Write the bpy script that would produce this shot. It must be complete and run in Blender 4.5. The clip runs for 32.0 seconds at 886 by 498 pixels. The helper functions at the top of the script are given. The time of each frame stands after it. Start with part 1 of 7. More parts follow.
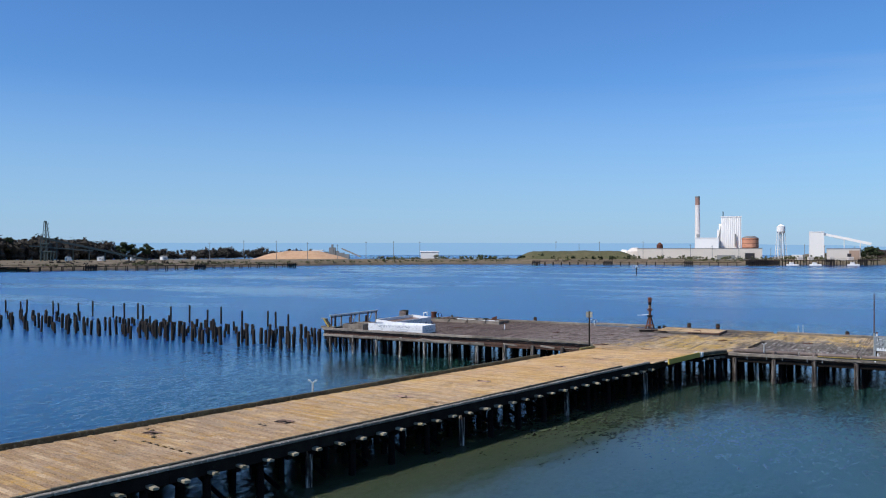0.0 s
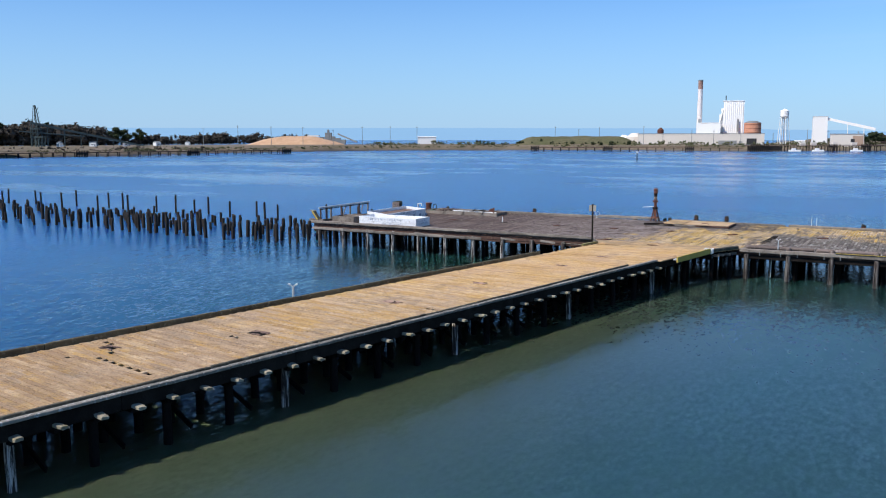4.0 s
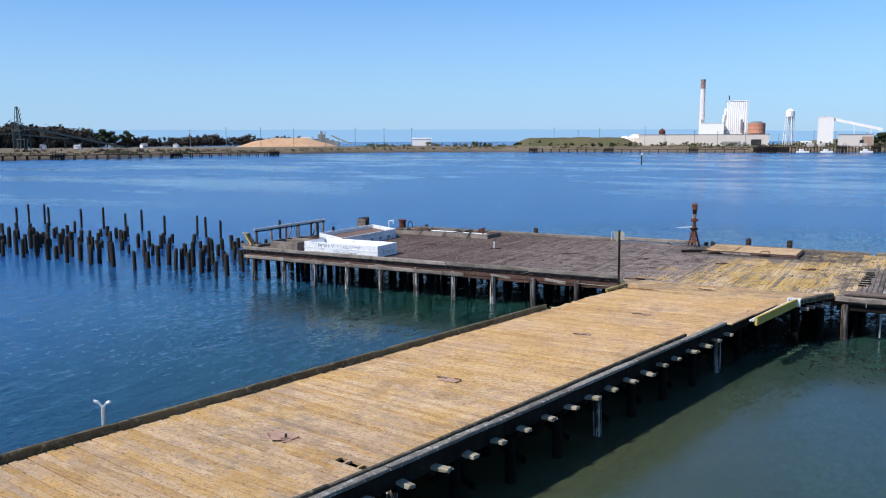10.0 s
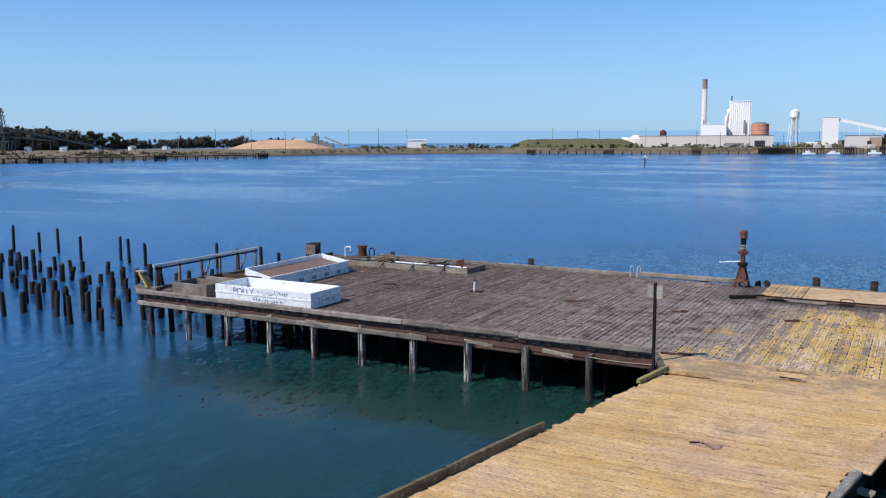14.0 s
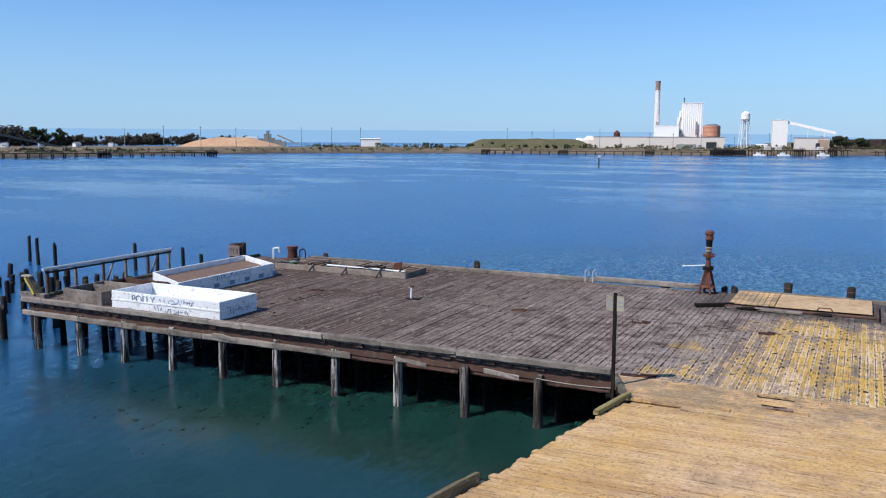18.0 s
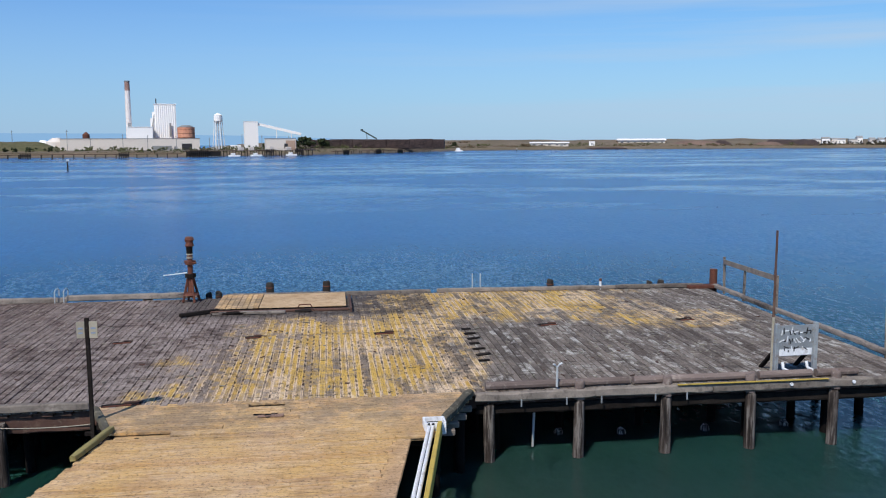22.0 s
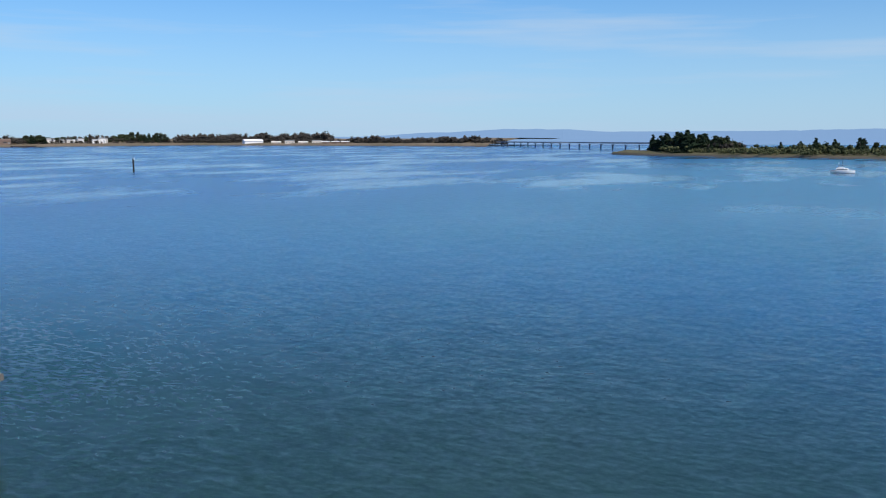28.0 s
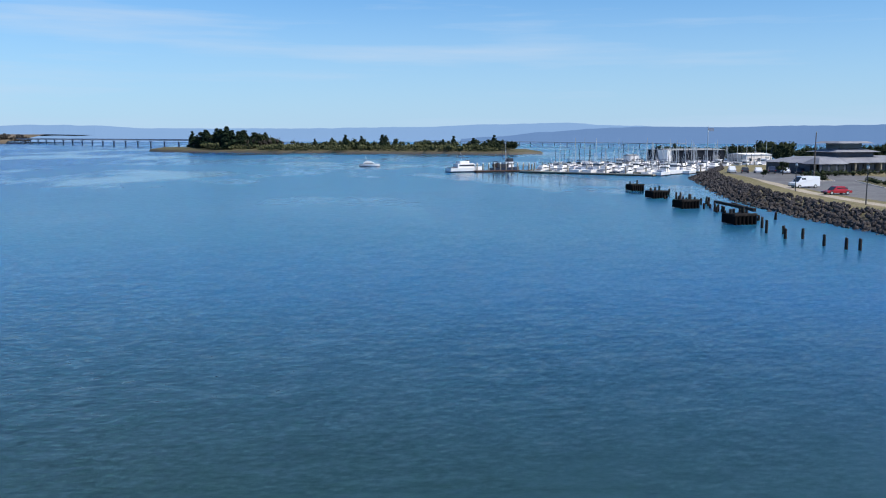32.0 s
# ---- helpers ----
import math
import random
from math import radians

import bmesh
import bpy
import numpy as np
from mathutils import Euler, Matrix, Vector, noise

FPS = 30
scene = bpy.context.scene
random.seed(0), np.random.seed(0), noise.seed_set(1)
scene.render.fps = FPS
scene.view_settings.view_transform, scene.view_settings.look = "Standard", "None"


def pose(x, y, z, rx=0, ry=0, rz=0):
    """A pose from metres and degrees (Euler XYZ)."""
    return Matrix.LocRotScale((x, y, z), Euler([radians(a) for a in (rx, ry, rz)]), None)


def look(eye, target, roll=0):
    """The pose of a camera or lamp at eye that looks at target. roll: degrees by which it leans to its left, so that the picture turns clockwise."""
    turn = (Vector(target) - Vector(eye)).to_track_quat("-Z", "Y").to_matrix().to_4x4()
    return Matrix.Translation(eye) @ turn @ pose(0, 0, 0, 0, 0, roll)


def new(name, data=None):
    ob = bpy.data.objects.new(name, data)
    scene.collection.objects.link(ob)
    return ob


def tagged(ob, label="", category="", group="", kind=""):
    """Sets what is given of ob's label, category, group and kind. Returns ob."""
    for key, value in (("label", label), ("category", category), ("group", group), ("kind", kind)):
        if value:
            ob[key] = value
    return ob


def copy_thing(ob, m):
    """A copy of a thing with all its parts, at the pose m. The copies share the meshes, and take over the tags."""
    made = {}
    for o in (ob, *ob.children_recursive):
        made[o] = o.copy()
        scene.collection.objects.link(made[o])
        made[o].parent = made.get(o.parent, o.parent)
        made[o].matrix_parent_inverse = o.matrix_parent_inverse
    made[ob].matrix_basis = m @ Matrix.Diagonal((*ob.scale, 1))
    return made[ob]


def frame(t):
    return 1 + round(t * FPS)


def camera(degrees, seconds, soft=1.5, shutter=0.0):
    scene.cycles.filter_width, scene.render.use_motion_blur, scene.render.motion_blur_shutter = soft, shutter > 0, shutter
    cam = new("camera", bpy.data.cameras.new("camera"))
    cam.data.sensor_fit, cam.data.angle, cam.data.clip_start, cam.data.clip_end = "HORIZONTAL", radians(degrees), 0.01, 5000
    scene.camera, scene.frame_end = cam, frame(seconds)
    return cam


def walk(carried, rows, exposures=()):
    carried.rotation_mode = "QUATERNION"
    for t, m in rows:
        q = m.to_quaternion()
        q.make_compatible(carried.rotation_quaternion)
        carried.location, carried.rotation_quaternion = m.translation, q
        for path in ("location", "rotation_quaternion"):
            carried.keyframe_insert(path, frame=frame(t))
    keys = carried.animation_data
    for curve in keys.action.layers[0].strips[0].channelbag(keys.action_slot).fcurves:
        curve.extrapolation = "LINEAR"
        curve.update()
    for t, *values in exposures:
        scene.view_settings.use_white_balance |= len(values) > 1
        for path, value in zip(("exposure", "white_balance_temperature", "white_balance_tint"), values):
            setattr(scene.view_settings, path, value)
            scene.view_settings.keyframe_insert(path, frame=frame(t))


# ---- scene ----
cam = camera(54.49, 32.0, soft=1.1)
PATH = [
    (0, (31.213, -88.766, 12.810), (30.2300, -87.0243, 12.8123), -0.05),
    (0.5, (30.719, -88.116, 12.869), (29.7367, -86.3734, 12.8792), -0.03),
    (1, (30.299, -87.511, 12.927), (29.3174, -85.7686, 12.9805), -0.03),
    (1.5, (29.995, -86.971, 12.981), (29.0141, -85.2290, 13.0459), -0.09),
    (2, (29.800, -86.477, 13.032), (28.8185, -84.7356, 12.9675), -0.14),
    (2.5, (29.668, -85.984, 13.079), (28.6932, -84.2534, 12.8405), -0.05),
    (3, (29.520, -85.417, 13.123), (28.5471, -83.6896, 12.8613), -0.01),
    (3.5, (29.278, -84.709, 13.162), (28.3063, -82.9809, 12.8997), -0.05),
    (5.5, (26.064, -78.690, 13.180), (25.0954, -76.9600, 12.9166), -0.05),
    (6, (25.144, -76.885, 13.095), (24.1750, -75.1549, 12.8323), -0.13),
    (6.5, (24.289, -75.003, 13.030), (23.3212, -73.2732, 12.7661), -0.20),
    (7, (23.449, -73.106, 12.975), (22.4813, -71.3754, 12.7113), -0.21),
    (7.5, (22.640, -71.206, 12.916), (21.6720, -69.4750, 12.6531), -0.28),
    (8, (21.847, -69.273, 12.925), (20.8803, -67.5421, 12.6613), -0.22),
    (8.5, (21.119, -67.329, 12.916), (20.1516, -65.5987, 12.6529), -0.24),
    (9, (20.324, -65.294, 12.878), (19.3566, -63.5625, 12.6172), -0.29),
    (9.5, (19.452, -63.086, 12.893), (18.4853, -61.3548, 12.6320), -0.18),
    (10, (18.584, -60.823, 12.916), (17.6171, -59.0916, 12.6570), -0.17),
    (10.5, (17.666, -58.656, 12.963), (16.7002, -56.9243, 12.7051), -0.17),
    (11, (16.773, -56.500, 13.024), (15.8075, -54.7674, 12.7657), -0.16),
    (11.5, (15.820, -54.165, 13.032), (14.8541, -52.4325, 12.7739), -0.17),
    (12, (14.790, -51.666, 13.024), (13.8245, -49.9338, 12.7667), -0.21),
    (12.5, (13.780, -49.197, 13.031), (12.8149, -47.4643, 12.7743), -0.22),
    (13, (12.765, -46.726, 13.065), (11.8005, -44.9926, 12.8074), -0.24),
    (13.5, (11.754, -44.231, 13.069), (10.7896, -42.4975, 12.8125), -0.23),
    (14, (10.764, -41.750, 13.106), (9.7997, -40.0170, 12.8501), -0.26),
    (14.5, (9.955, -39.588, 13.179), (8.9909, -37.8545, 12.9229), -0.26),
    (16.5, (8.755, -35.519, 13.137), (7.7980, -33.7817, 12.8788), 0.00),
    (17, (8.782, -35.445, 12.875), (7.8455, -33.6974, 12.6159), 0.21),
    (17.5, (8.798, -35.413, 12.579), (7.8943, -33.6468, 12.3210), 0.16),
    (18, (8.775, -35.399, 12.383), (7.9023, -33.6176, 12.1269), 0.24),
    (18.5, (8.686, -35.310, 12.278), (7.8428, -33.5150, 12.0218), 0.25),
    (19, (8.628, -35.144, 12.246), (7.8237, -33.3311, 11.9900), 0.18),
    (19.5, (8.614, -34.892, 12.233), (7.9045, -33.0391, 11.9790), 0.12),
    (20, (8.606, -34.530, 12.228), (8.0427, -32.6276, 11.9759), 0.06),
    (20.5, (8.691, -34.337, 12.320), (8.2849, -32.3950, 12.0686), -0.02),
    (21, (8.749, -34.095, 12.398), (8.5328, -32.1225, 12.1475), -0.12),
    (21.5, (8.784, -33.695, 12.448), (8.8007, -31.7106, 12.1970), -0.20),
    (22, (8.711, -33.366, 12.502), (8.9698, -31.3995, 12.2494), -0.19),
    (22.5, (8.721, -33.088, 12.502), (9.1811, -31.1581, 12.2510), -0.12),
    (23, (8.811, -32.854, 12.507), (9.3880, -30.9552, 12.2564), -0.11),
    (23.5, (8.899, -32.602, 12.489), (9.6054, -30.7476, 12.2377), 0.09),
    (24, (9.042, -32.491, 12.474), (9.8875, -30.6957, 12.2227), 0.14),
    (24.5, (9.187, -32.226, 12.444), (10.1826, -30.5100, 12.1915), 0.17),
    (25, (9.374, -31.986, 12.394), (10.5218, -30.3682, 12.1407), 0.26),
    (25.5, (9.537, -31.873, 12.388), (10.8230, -30.3623, 12.1341), 0.26),
    (27.5, (9.932, -31.828, 12.147), (11.6685, -30.8684, 11.8927), -0.14),
    (28, (9.867, -31.281, 12.065), (11.6811, -30.4791, 11.8084), -0.09),
    (28.5, (9.795, -30.770, 11.979), (11.6724, -30.1295, 11.7214), -0.02),
    (29, (9.741, -30.456, 11.902), (11.6647, -29.9713, 11.6443), 0.09),
    (29.5, (9.752, -30.455, 11.832), (11.6969, -30.0687, 11.5745), -0.10),
    (30, (9.940, -30.612, 11.767), (11.9049, -30.3445, 11.5079), -0.06),
    (30.5, (10.329, -30.766, 11.696), (12.3084, -30.6536, 11.4354), 0.02),
    (31, (10.860, -30.904, 11.633), (12.8426, -30.9505, 11.3717), 0.16),
    (31.5, (11.352, -31.134, 11.584), (13.3274, -31.3048, 11.3219), 0.09),
    (32, (11.807, -31.392, 11.525), (13.7794, -31.5944, 11.2623), 0.07),
]
walk(cam, [(t, look(eye, to, roll)) for t, eye, to, roll in PATH], exposures=[(0.0, -0.2), (2.0, -0.2), (3.2, 0.0), (5.0, 0.03), (6.5, 0.06), (10.5, 0.04), (12.5, -0.02), (14.5, -0.06), (17.0, -0.03), (20.0, -0.1), (22.5, -0.25), (26.0, -0.22), (30.0, -0.1), (32.0, -0.05)])

# ---- light: clear midday sky, sun behind and to one side of the pier ----
SUN_TO = Vector((-0.44, -0.72, 0.95)).normalized()
sun = new("sun", bpy.data.lights.new("sun", "SUN"))
sun.data.energy, sun.data.angle, sun.data.color = 5.0, radians(0.53), (1.0, 0.95, 0.87)
sun.matrix_world = look(SUN_TO * 50, (0, 0, 0))
world = bpy.data.worlds.new("sky")
scene.world = world
world.use_nodes = True
wn, wl = world.node_tree.nodes, world.node_tree.links
sky = wn.new("ShaderNodeTexSky")
sky.sky_type, sky.sun_disc = "NISHITA", False
sky.sun_elevation = math.asin(SUN_TO.z)
sky.sun_rotation = math.atan2(SUN_TO.x, SUN_TO.y)
sky.air_density, sky.dust_density, sky.ozone_density = 1.0, 0.25, 3.0
wbg = wn["Background"]
wbg.inputs[1].default_value = 0.12
# thin cirrus: high, faint streaks
tc = wn.new("ShaderNodeTexCoord")
mp = wn.new("ShaderNodeMapping")
mp.inputs["Rotation"].default_value = (radians(2.5), radians(-3), radians(24))
mp.inputs["Scale"].default_value = (0.9, 1.6, 22.0)
cn = wn.new("ShaderNodeTexNoise")
cn.inputs["Scale"].default_value, cn.inputs["Detail"].default_value, cn.inputs["Roughness"].default_value = 1.25, 6.0, 0.55
cr = wn.new("ShaderNodeMapRange")
cr.inputs["From Min"].default_value, cr.inputs["From Max"].default_value = 0.50, 0.70
cr.inputs["To Max"].default_value = 0.55
cm = wn.new("ShaderNodeMixRGB")
cm.inputs[2].default_value = (5.2, 6.2, 7.3, 1)
wl.new(tc.outputs["Generated"], mp.inputs[0])
wl.new(mp.outputs[0], cn.inputs["Vector"])
wl.new(cn.outputs["Fac"], cr.inputs[0])
sep = wn.new("ShaderNodeSeparateXYZ")
wl.new(tc.outputs["Generated"], sep.inputs[0])
side = wn.new("ShaderNodeMapRange")
side.inputs["From Min"].default_value, side.inputs["From Max"].default_value = -0.25, 0.55
wl.new(sep.outputs[0], side.inputs[0])
both = wn.new("ShaderNodeMath")
both.operation = "MULTIPLY"
wl.new(cr.outputs[0], both.inputs[0])
wl.new(side.outputs[0], both.inputs[1])
wl.new(both.outputs[0], cm.inputs[0])
tint = wn.new("ShaderNodeMixRGB")
tint.blend_type, tint.inputs[0].default_value = "MULTIPLY", 1.0
cast = wn.new("ShaderNodeMixRGB")
cast.inputs[1].default_value, cast.inputs[2].default_value = (0.51, 0.85, 1.275, 1), (0.455, 0.865, 1.225, 1)
wl.new(side.outputs[0], cast.inputs[0])
wl.new(cast.outputs[0], tint.inputs[2])
wl.new(sky.outputs[0], tint.inputs[1])
wl.new(tint.outputs[0], cm.inputs[1])
# pale haze low over the horizon
low = wn.new("ShaderNodeMapRange")
low.inputs["From Min"].default_value, low.inputs["From Max"].default_value = 0.19, 0.0
low.inputs["To Max"].default_value = 0.78
wl.new(sep.outputs[2], low.inputs[0])
hz = wn.new("ShaderNodeMixRGB")
veil = wn.new("ShaderNodeMixRGB")
veil.inputs[1].default_value, veil.inputs[2].default_value = (3.4, 5.15, 7.5, 1), (4.2, 5.7, 7.75, 1)
wl.new(side.outputs[0], veil.inputs[0])
wl.new(veil.outputs[0], hz.inputs[2])
wl.new(low.outputs[0], hz.inputs[0])
wl.new(cm.outputs[0], hz.inputs[1])
wl.new(hz.outputs[0], wbg.inputs[0])


# ---- materials ----
class Nodes:
    """A short way to write node trees."""

    def __init__(self, name):
        self.m = bpy.data.materials.new(name)
        self.m.use_nodes = True
        self.n, self.l = self.m.node_tree.nodes, self.m.node_tree.links
        self.b = self.n["Principled BSDF"]

    def put(self, socket, value):
        if isinstance(value, bpy.types.NodeSocket):
            self.l.new(value, socket)
        elif isinstance(value, tuple) and len(value) == 3 and socket.type == "RGBA":
            socket.default_value = (*value, 1)
        else:
            socket.default_value = value

    def node(self, kind, out=0, **ins):
        nd = self.n.new("ShaderNode" + kind)
        for k, v in ins.items():
            self.put(nd.inputs[k.replace("_", " ")], v)
        return nd.outputs[out]

    def math(self, op, a, b=0.0, clamp=False):
        nd = self.n.new("ShaderNodeMath")
        nd.operation, nd.use_clamp = op, clamp
        self.put(nd.inputs[0], a), self.put(nd.inputs[1], b)
        return nd.outputs[0]

    def mix(self, f, a, b, kind="MIX"):
        nd = self.n.new("ShaderNodeMixRGB")
        nd.blend_type = kind
        self.put(nd.inputs[0], f), self.put(nd.inputs[1], a), self.put(nd.inputs[2], b)
        return nd.outputs[0]

    def step(self, v, lo, hi, a=0.0, b=1.0):
        nd = self.n.new("ShaderNodeMapRange")
        for i, x in enumerate((v, lo, hi, a, b)):
            self.put(nd.inputs[i], x)
        return nd.outputs[0]

    def pos(self, sx=1.0, sy=1.0, sz=1.0, rz=0.0):
        nd = self.n.new("ShaderNodeMapping")
        nd.inputs["Scale"].default_value = (sx, sy, sz)
        nd.inputs["Rotation"].default_value = (0, 0, rz)
        self.l.new(self.n.new("ShaderNodeNewGeometry").outputs["Position"], nd.inputs[0])
        return nd.outputs[0]

    def xyz(self):
        nd = self.n.new("ShaderNodeSeparateXYZ")
        self.l.new(self.n.new("ShaderNodeNewGeometry").outputs["Position"], nd.inputs[0])
        return nd.outputs

    def noise(self, vec, scale, detail=4.0, rough=0.55):
        return self.node("TexNoise", 0, Vector=vec, Scale=scale, Detail=detail, Roughness=rough)

    def rnd(self):
        return self.n.new("ShaderNodeObjectInfo").outputs["Random"]

    def island(self):
        return self.n.new("ShaderNodeNewGeometry").outputs["Random Per Island"]

    def end(self, color, rough=0.8, metal=0.0, bump=None, strength=0.4, dist=0.02, spec=0.4):
        self.put(self.b.inputs["Base Color"], color)
        self.put(self.b.inputs["Roughness"], rough)
        self.put(self.b.inputs["Metallic"], metal)
        self.put(self.b.inputs["Specular IOR Level"], spec)
        if bump is not None:
            nrm = self.node("Bump", 0, Height=bump, Strength=strength, Distance=dist)
            self.put(self.b.inputs["Normal"], nrm)
        return self.m


def weathered(name, a, b, c=None, scale=1.0, stretch=(1, 1, 1), rough=0.85, metal=0.0, strength=0.35, vary=0.35, spot=0.6, spec=0.3):
    """A worn surface: colour a to b by a large and a small pattern, c in spots."""
    k = Nodes(name)
    big = k.noise(k.pos(*stretch), 0.7 * scale, 5)
    small = k.noise(k.pos(*[s * 6 for s in stretch]), 1.6 * scale, 5, 0.65)
    col = k.mix(k.step(big, 0.35, 0.65), a, b)
    col = k.mix(k.step(small, 0.4, 0.75, 0, 0.6), col, tuple(x * 0.55 for x in a))
    if c:
        col = k.mix(k.step(k.noise(k.pos(), 2.3 * scale, 6, 0.7), spot - 0.06, spot + 0.06, 0, 0.85), col, c)
    col = k.mix(vary, col, k.mix(k.rnd(), tuple(x * 0.5 for x in a), tuple(min(1, x * 1.35) for x in b)))
    return k.end(col, rough, metal, small, strength, 0.03, spec)


def plain(name, col, rough=0.6, metal=0.0, vary=0.12, spec=0.4):
    k = Nodes(name)
    n = k.noise(k.pos(), 0.9, 5, 0.6)
    return k.end(k.mix(k.step(n, 0.35, 0.75, 0, vary * 2), col, tuple(x * 0.6 for x in col)), rough, metal, n, 0.1, 0.02, spec)


def deck_wood(name, along, kind):
    """Weathered planks with lichen; along: 'x' or 'y', the way the grain runs."""
    k = Nodes(name)
    ident = k.math("FRACT", k.math("ADD", k.rnd(), k.island()))
    shift = k.n.new("ShaderNodeCombineXYZ")
    k.put(shift.inputs[0], k.math("MULTIPLY", ident, 61.0)), k.put(shift.inputs[1], k.math("MULTIPLY", ident, 37.0))

    def own(sx, sy):
        """Coordinates of each plank's own, stretched along the grain."""
        nd = k.n.new("ShaderNodeVectorMath")
        nd.operation = "ADD"
        k.put(nd.inputs[0], k.pos(sx, sy, 1)), k.put(nd.inputs[1], shift.outputs[0])
        return nd.outputs[0]

    st = (0.3, 6.0) if along == "x" else (6.0, 0.3)
    grain = k.noise(k.pos(*st), 3.0, 6, 0.7)
    tone = k.noise(own(*((0.34, 0.05) if along == "x" else (0.05, 0.13))), 1.6, 6, 0.65)
    blotch = k.noise(own(*((1.7, 3.0) if along == "x" else (1.6, 0.8))), 1.7, 6, 0.72)
    patch = k.noise(k.pos(), 0.15, 5, 0.6)
    mott = k.noise(k.pos(), 0.9, 6, 0.72)
    fine = k.noise(k.pos(), 8.0, 5, 0.7)
    x, y, z = k.xyz()
    if kind == "approach":
        col = k.mix(k.step(tone, 0.38, 0.60), (0.50, 0.35, 0.205), (0.72, 0.545, 0.365))
        yel = k.math("ADD", k.math("MULTIPLY", tone, 0.55), k.math("MULTIPLY", patch, 0.55))
        col = k.mix(k.step(yel, 0.52, 0.62, 0, 0.6), col, (0.48, 0.295, 0.07))
        col = k.mix(k.step(blotch, 0.52, 0.57, 0, 0.8), col, (0.66, 0.50, 0.33))
        col = k.mix(k.step(mott, 0.55, 0.66, 0, 0.7), col, (0.25, 0.18, 0.105))
        col = k.mix(k.step(k.noise(own(0.4, 0.9), 1.3, 6, 0.75), 0.60, 0.68, 0, 0.85), col, (0.14, 0.105, 0.075))
        wide = k.noise(k.pos(1, 0.7), 0.32, 5, 0.65)
        spread = k.noise(k.pos(1, 0.8), 0.55, 6, 0.7)
        col = k.mix(k.step(wide, 0.50, 0.62, 0, 0.5), col, (0.52, 0.34, 0.10))
        col = k.mix(k.step(wide, 0.47, 0.38, 0, 0.65), col, (0.40, 0.30, 0.225))
        col = k.mix(k.step(spread, 0.53, 0.61, 0, 0.6), col, (0.31, 0.21, 0.125))
        col = k.mix(k.step(spread, 0.44, 0.38, 0, 0.35), col, (0.60, 0.46, 0.30))
        # each length of plank has weathered in its own way
        lot = k.n.new("ShaderNodeTexWhiteNoise")
        cell = k.n.new("ShaderNodeCombineXYZ")
        k.put(cell.inputs[0], k.math("FLOOR", k.math("ADD", k.math("MULTIPLY", k.math("ADD", x, k.math("MULTIPLY", k.math("SUBTRACT", mott, 0.5), 1.6)), 0.42), k.math("MULTIPLY", ident, 40.0))))
        k.put(cell.inputs[1], ident)
        k.put(lot.inputs["Vector"], cell.outputs[0])
        lot = k.math("ADD", k.math("MULTIPLY", lot.outputs[0], 0.62), k.math("MULTIPLY", wide, 0.38))
        ragged = k.math("MULTIPLY", k.step(blotch, 0.42, 0.54, 0.08, 0.75), k.step(y, -22.0, -46.0, 0.30, 1.0))
        col = k.mix(k.math("MULTIPLY", k.step(lot, 0.58, 0.64), ragged), col, (0.50, 0.285, 0.05))
        col = k.mix(k.math("MULTIPLY", k.math("MULTIPLY", k.step(lot, 0.40, 0.44), k.step(lot, 0.54, 0.50)), ragged), col, (0.66, 0.50, 0.34))
        col = k.mix(k.math("MULTIPLY", k.step(lot, 0.32, 0.27, 0, 0.7), ragged), col, (0.33, 0.265, 0.21))
        grey_ = k.math("MULTIPLY", k.step(patch, 0.50, 0.40), k.step(mott, 0.46, 0.56), True)
        col = k.mix(k.math("MULTIPLY", grey_, 0.7), col, (0.26, 0.21, 0.16))
        out = k.math("MULTIPLY", k.step(y, -32.0, -54.0, 0, 0.85), k.step(tone, 0.36, 0.56), True)
        col = k.mix(out, col, (0.31, 0.215, 0.14))
        # a thin warm crust over all of it
        col = k.mix(k.math("MULTIPLY", k.step(patch, 0.35, 0.6, 0.2, 0.36), k.step(y, -40.0, -24.0, 0.35, 1.0)), col, (0.64, 0.375, 0.18))
        near = k.math("MULTIPLY", k.step(y, -6.5, -3.4, 0, 0.55), k.step(mott, 0.42, 0.54), True)
        col = k.mix(near, col, (0.20, 0.17, 0.13))
    else:
        grey = k.mix(k.step(tone, 0.36, 0.64), (0.066, 0.046, 0.042), (0.20, 0.150, 0.132))
        grey = k.mix(k.step(patch, 0.46, 0.60, 0, 0.55), grey, (0.085, 0.052, 0.044))
        grey = k.mix(k.step(blotch, 0.58, 0.68, 0, 0.7), grey, (0.34, 0.28, 0.25))
        grey = k.mix(k.step(mott, 0.56, 0.68, 0, 0.6), grey, (0.055, 0.040, 0.036))
        grey = k.mix(k.math("MULTIPLY", k.step(x, -16.0, 1.0), k.step(mott, 0.60, 0.42)), grey, (0.33, 0.275, 0.25))
        fleck = k.noise(own(2.6, 0.7), 2.4, 5, 0.7)
        grey = k.mix(k.step(fleck, 0.61, 0.66, 0, 0.8), grey, (0.46, 0.41, 0.37))
        pale = k.mix(k.step(tone, 0.38, 0.64), (0.088, 0.072, 0.064), (0.25, 0.215, 0.19))
        white = k.noise(own(0.9, 0.5), 1.2, 6, 0.75)
        pale = k.mix(k.math("MULTIPLY", k.step(white, 0.51, 0.61, 0, 0.95), k.step(mott, 0.42, 0.52)), pale, (0.52, 0.50, 0.46))
        pale = k.mix(k.step(mott, 0.55, 0.66, 0, 0.7), pale, (0.045, 0.040, 0.037))
        col = k.mix(k.step(k.math("ADD", x, k.math("MULTIPLY", mott, 5.0)), 6.0, 16.0), grey, pale)
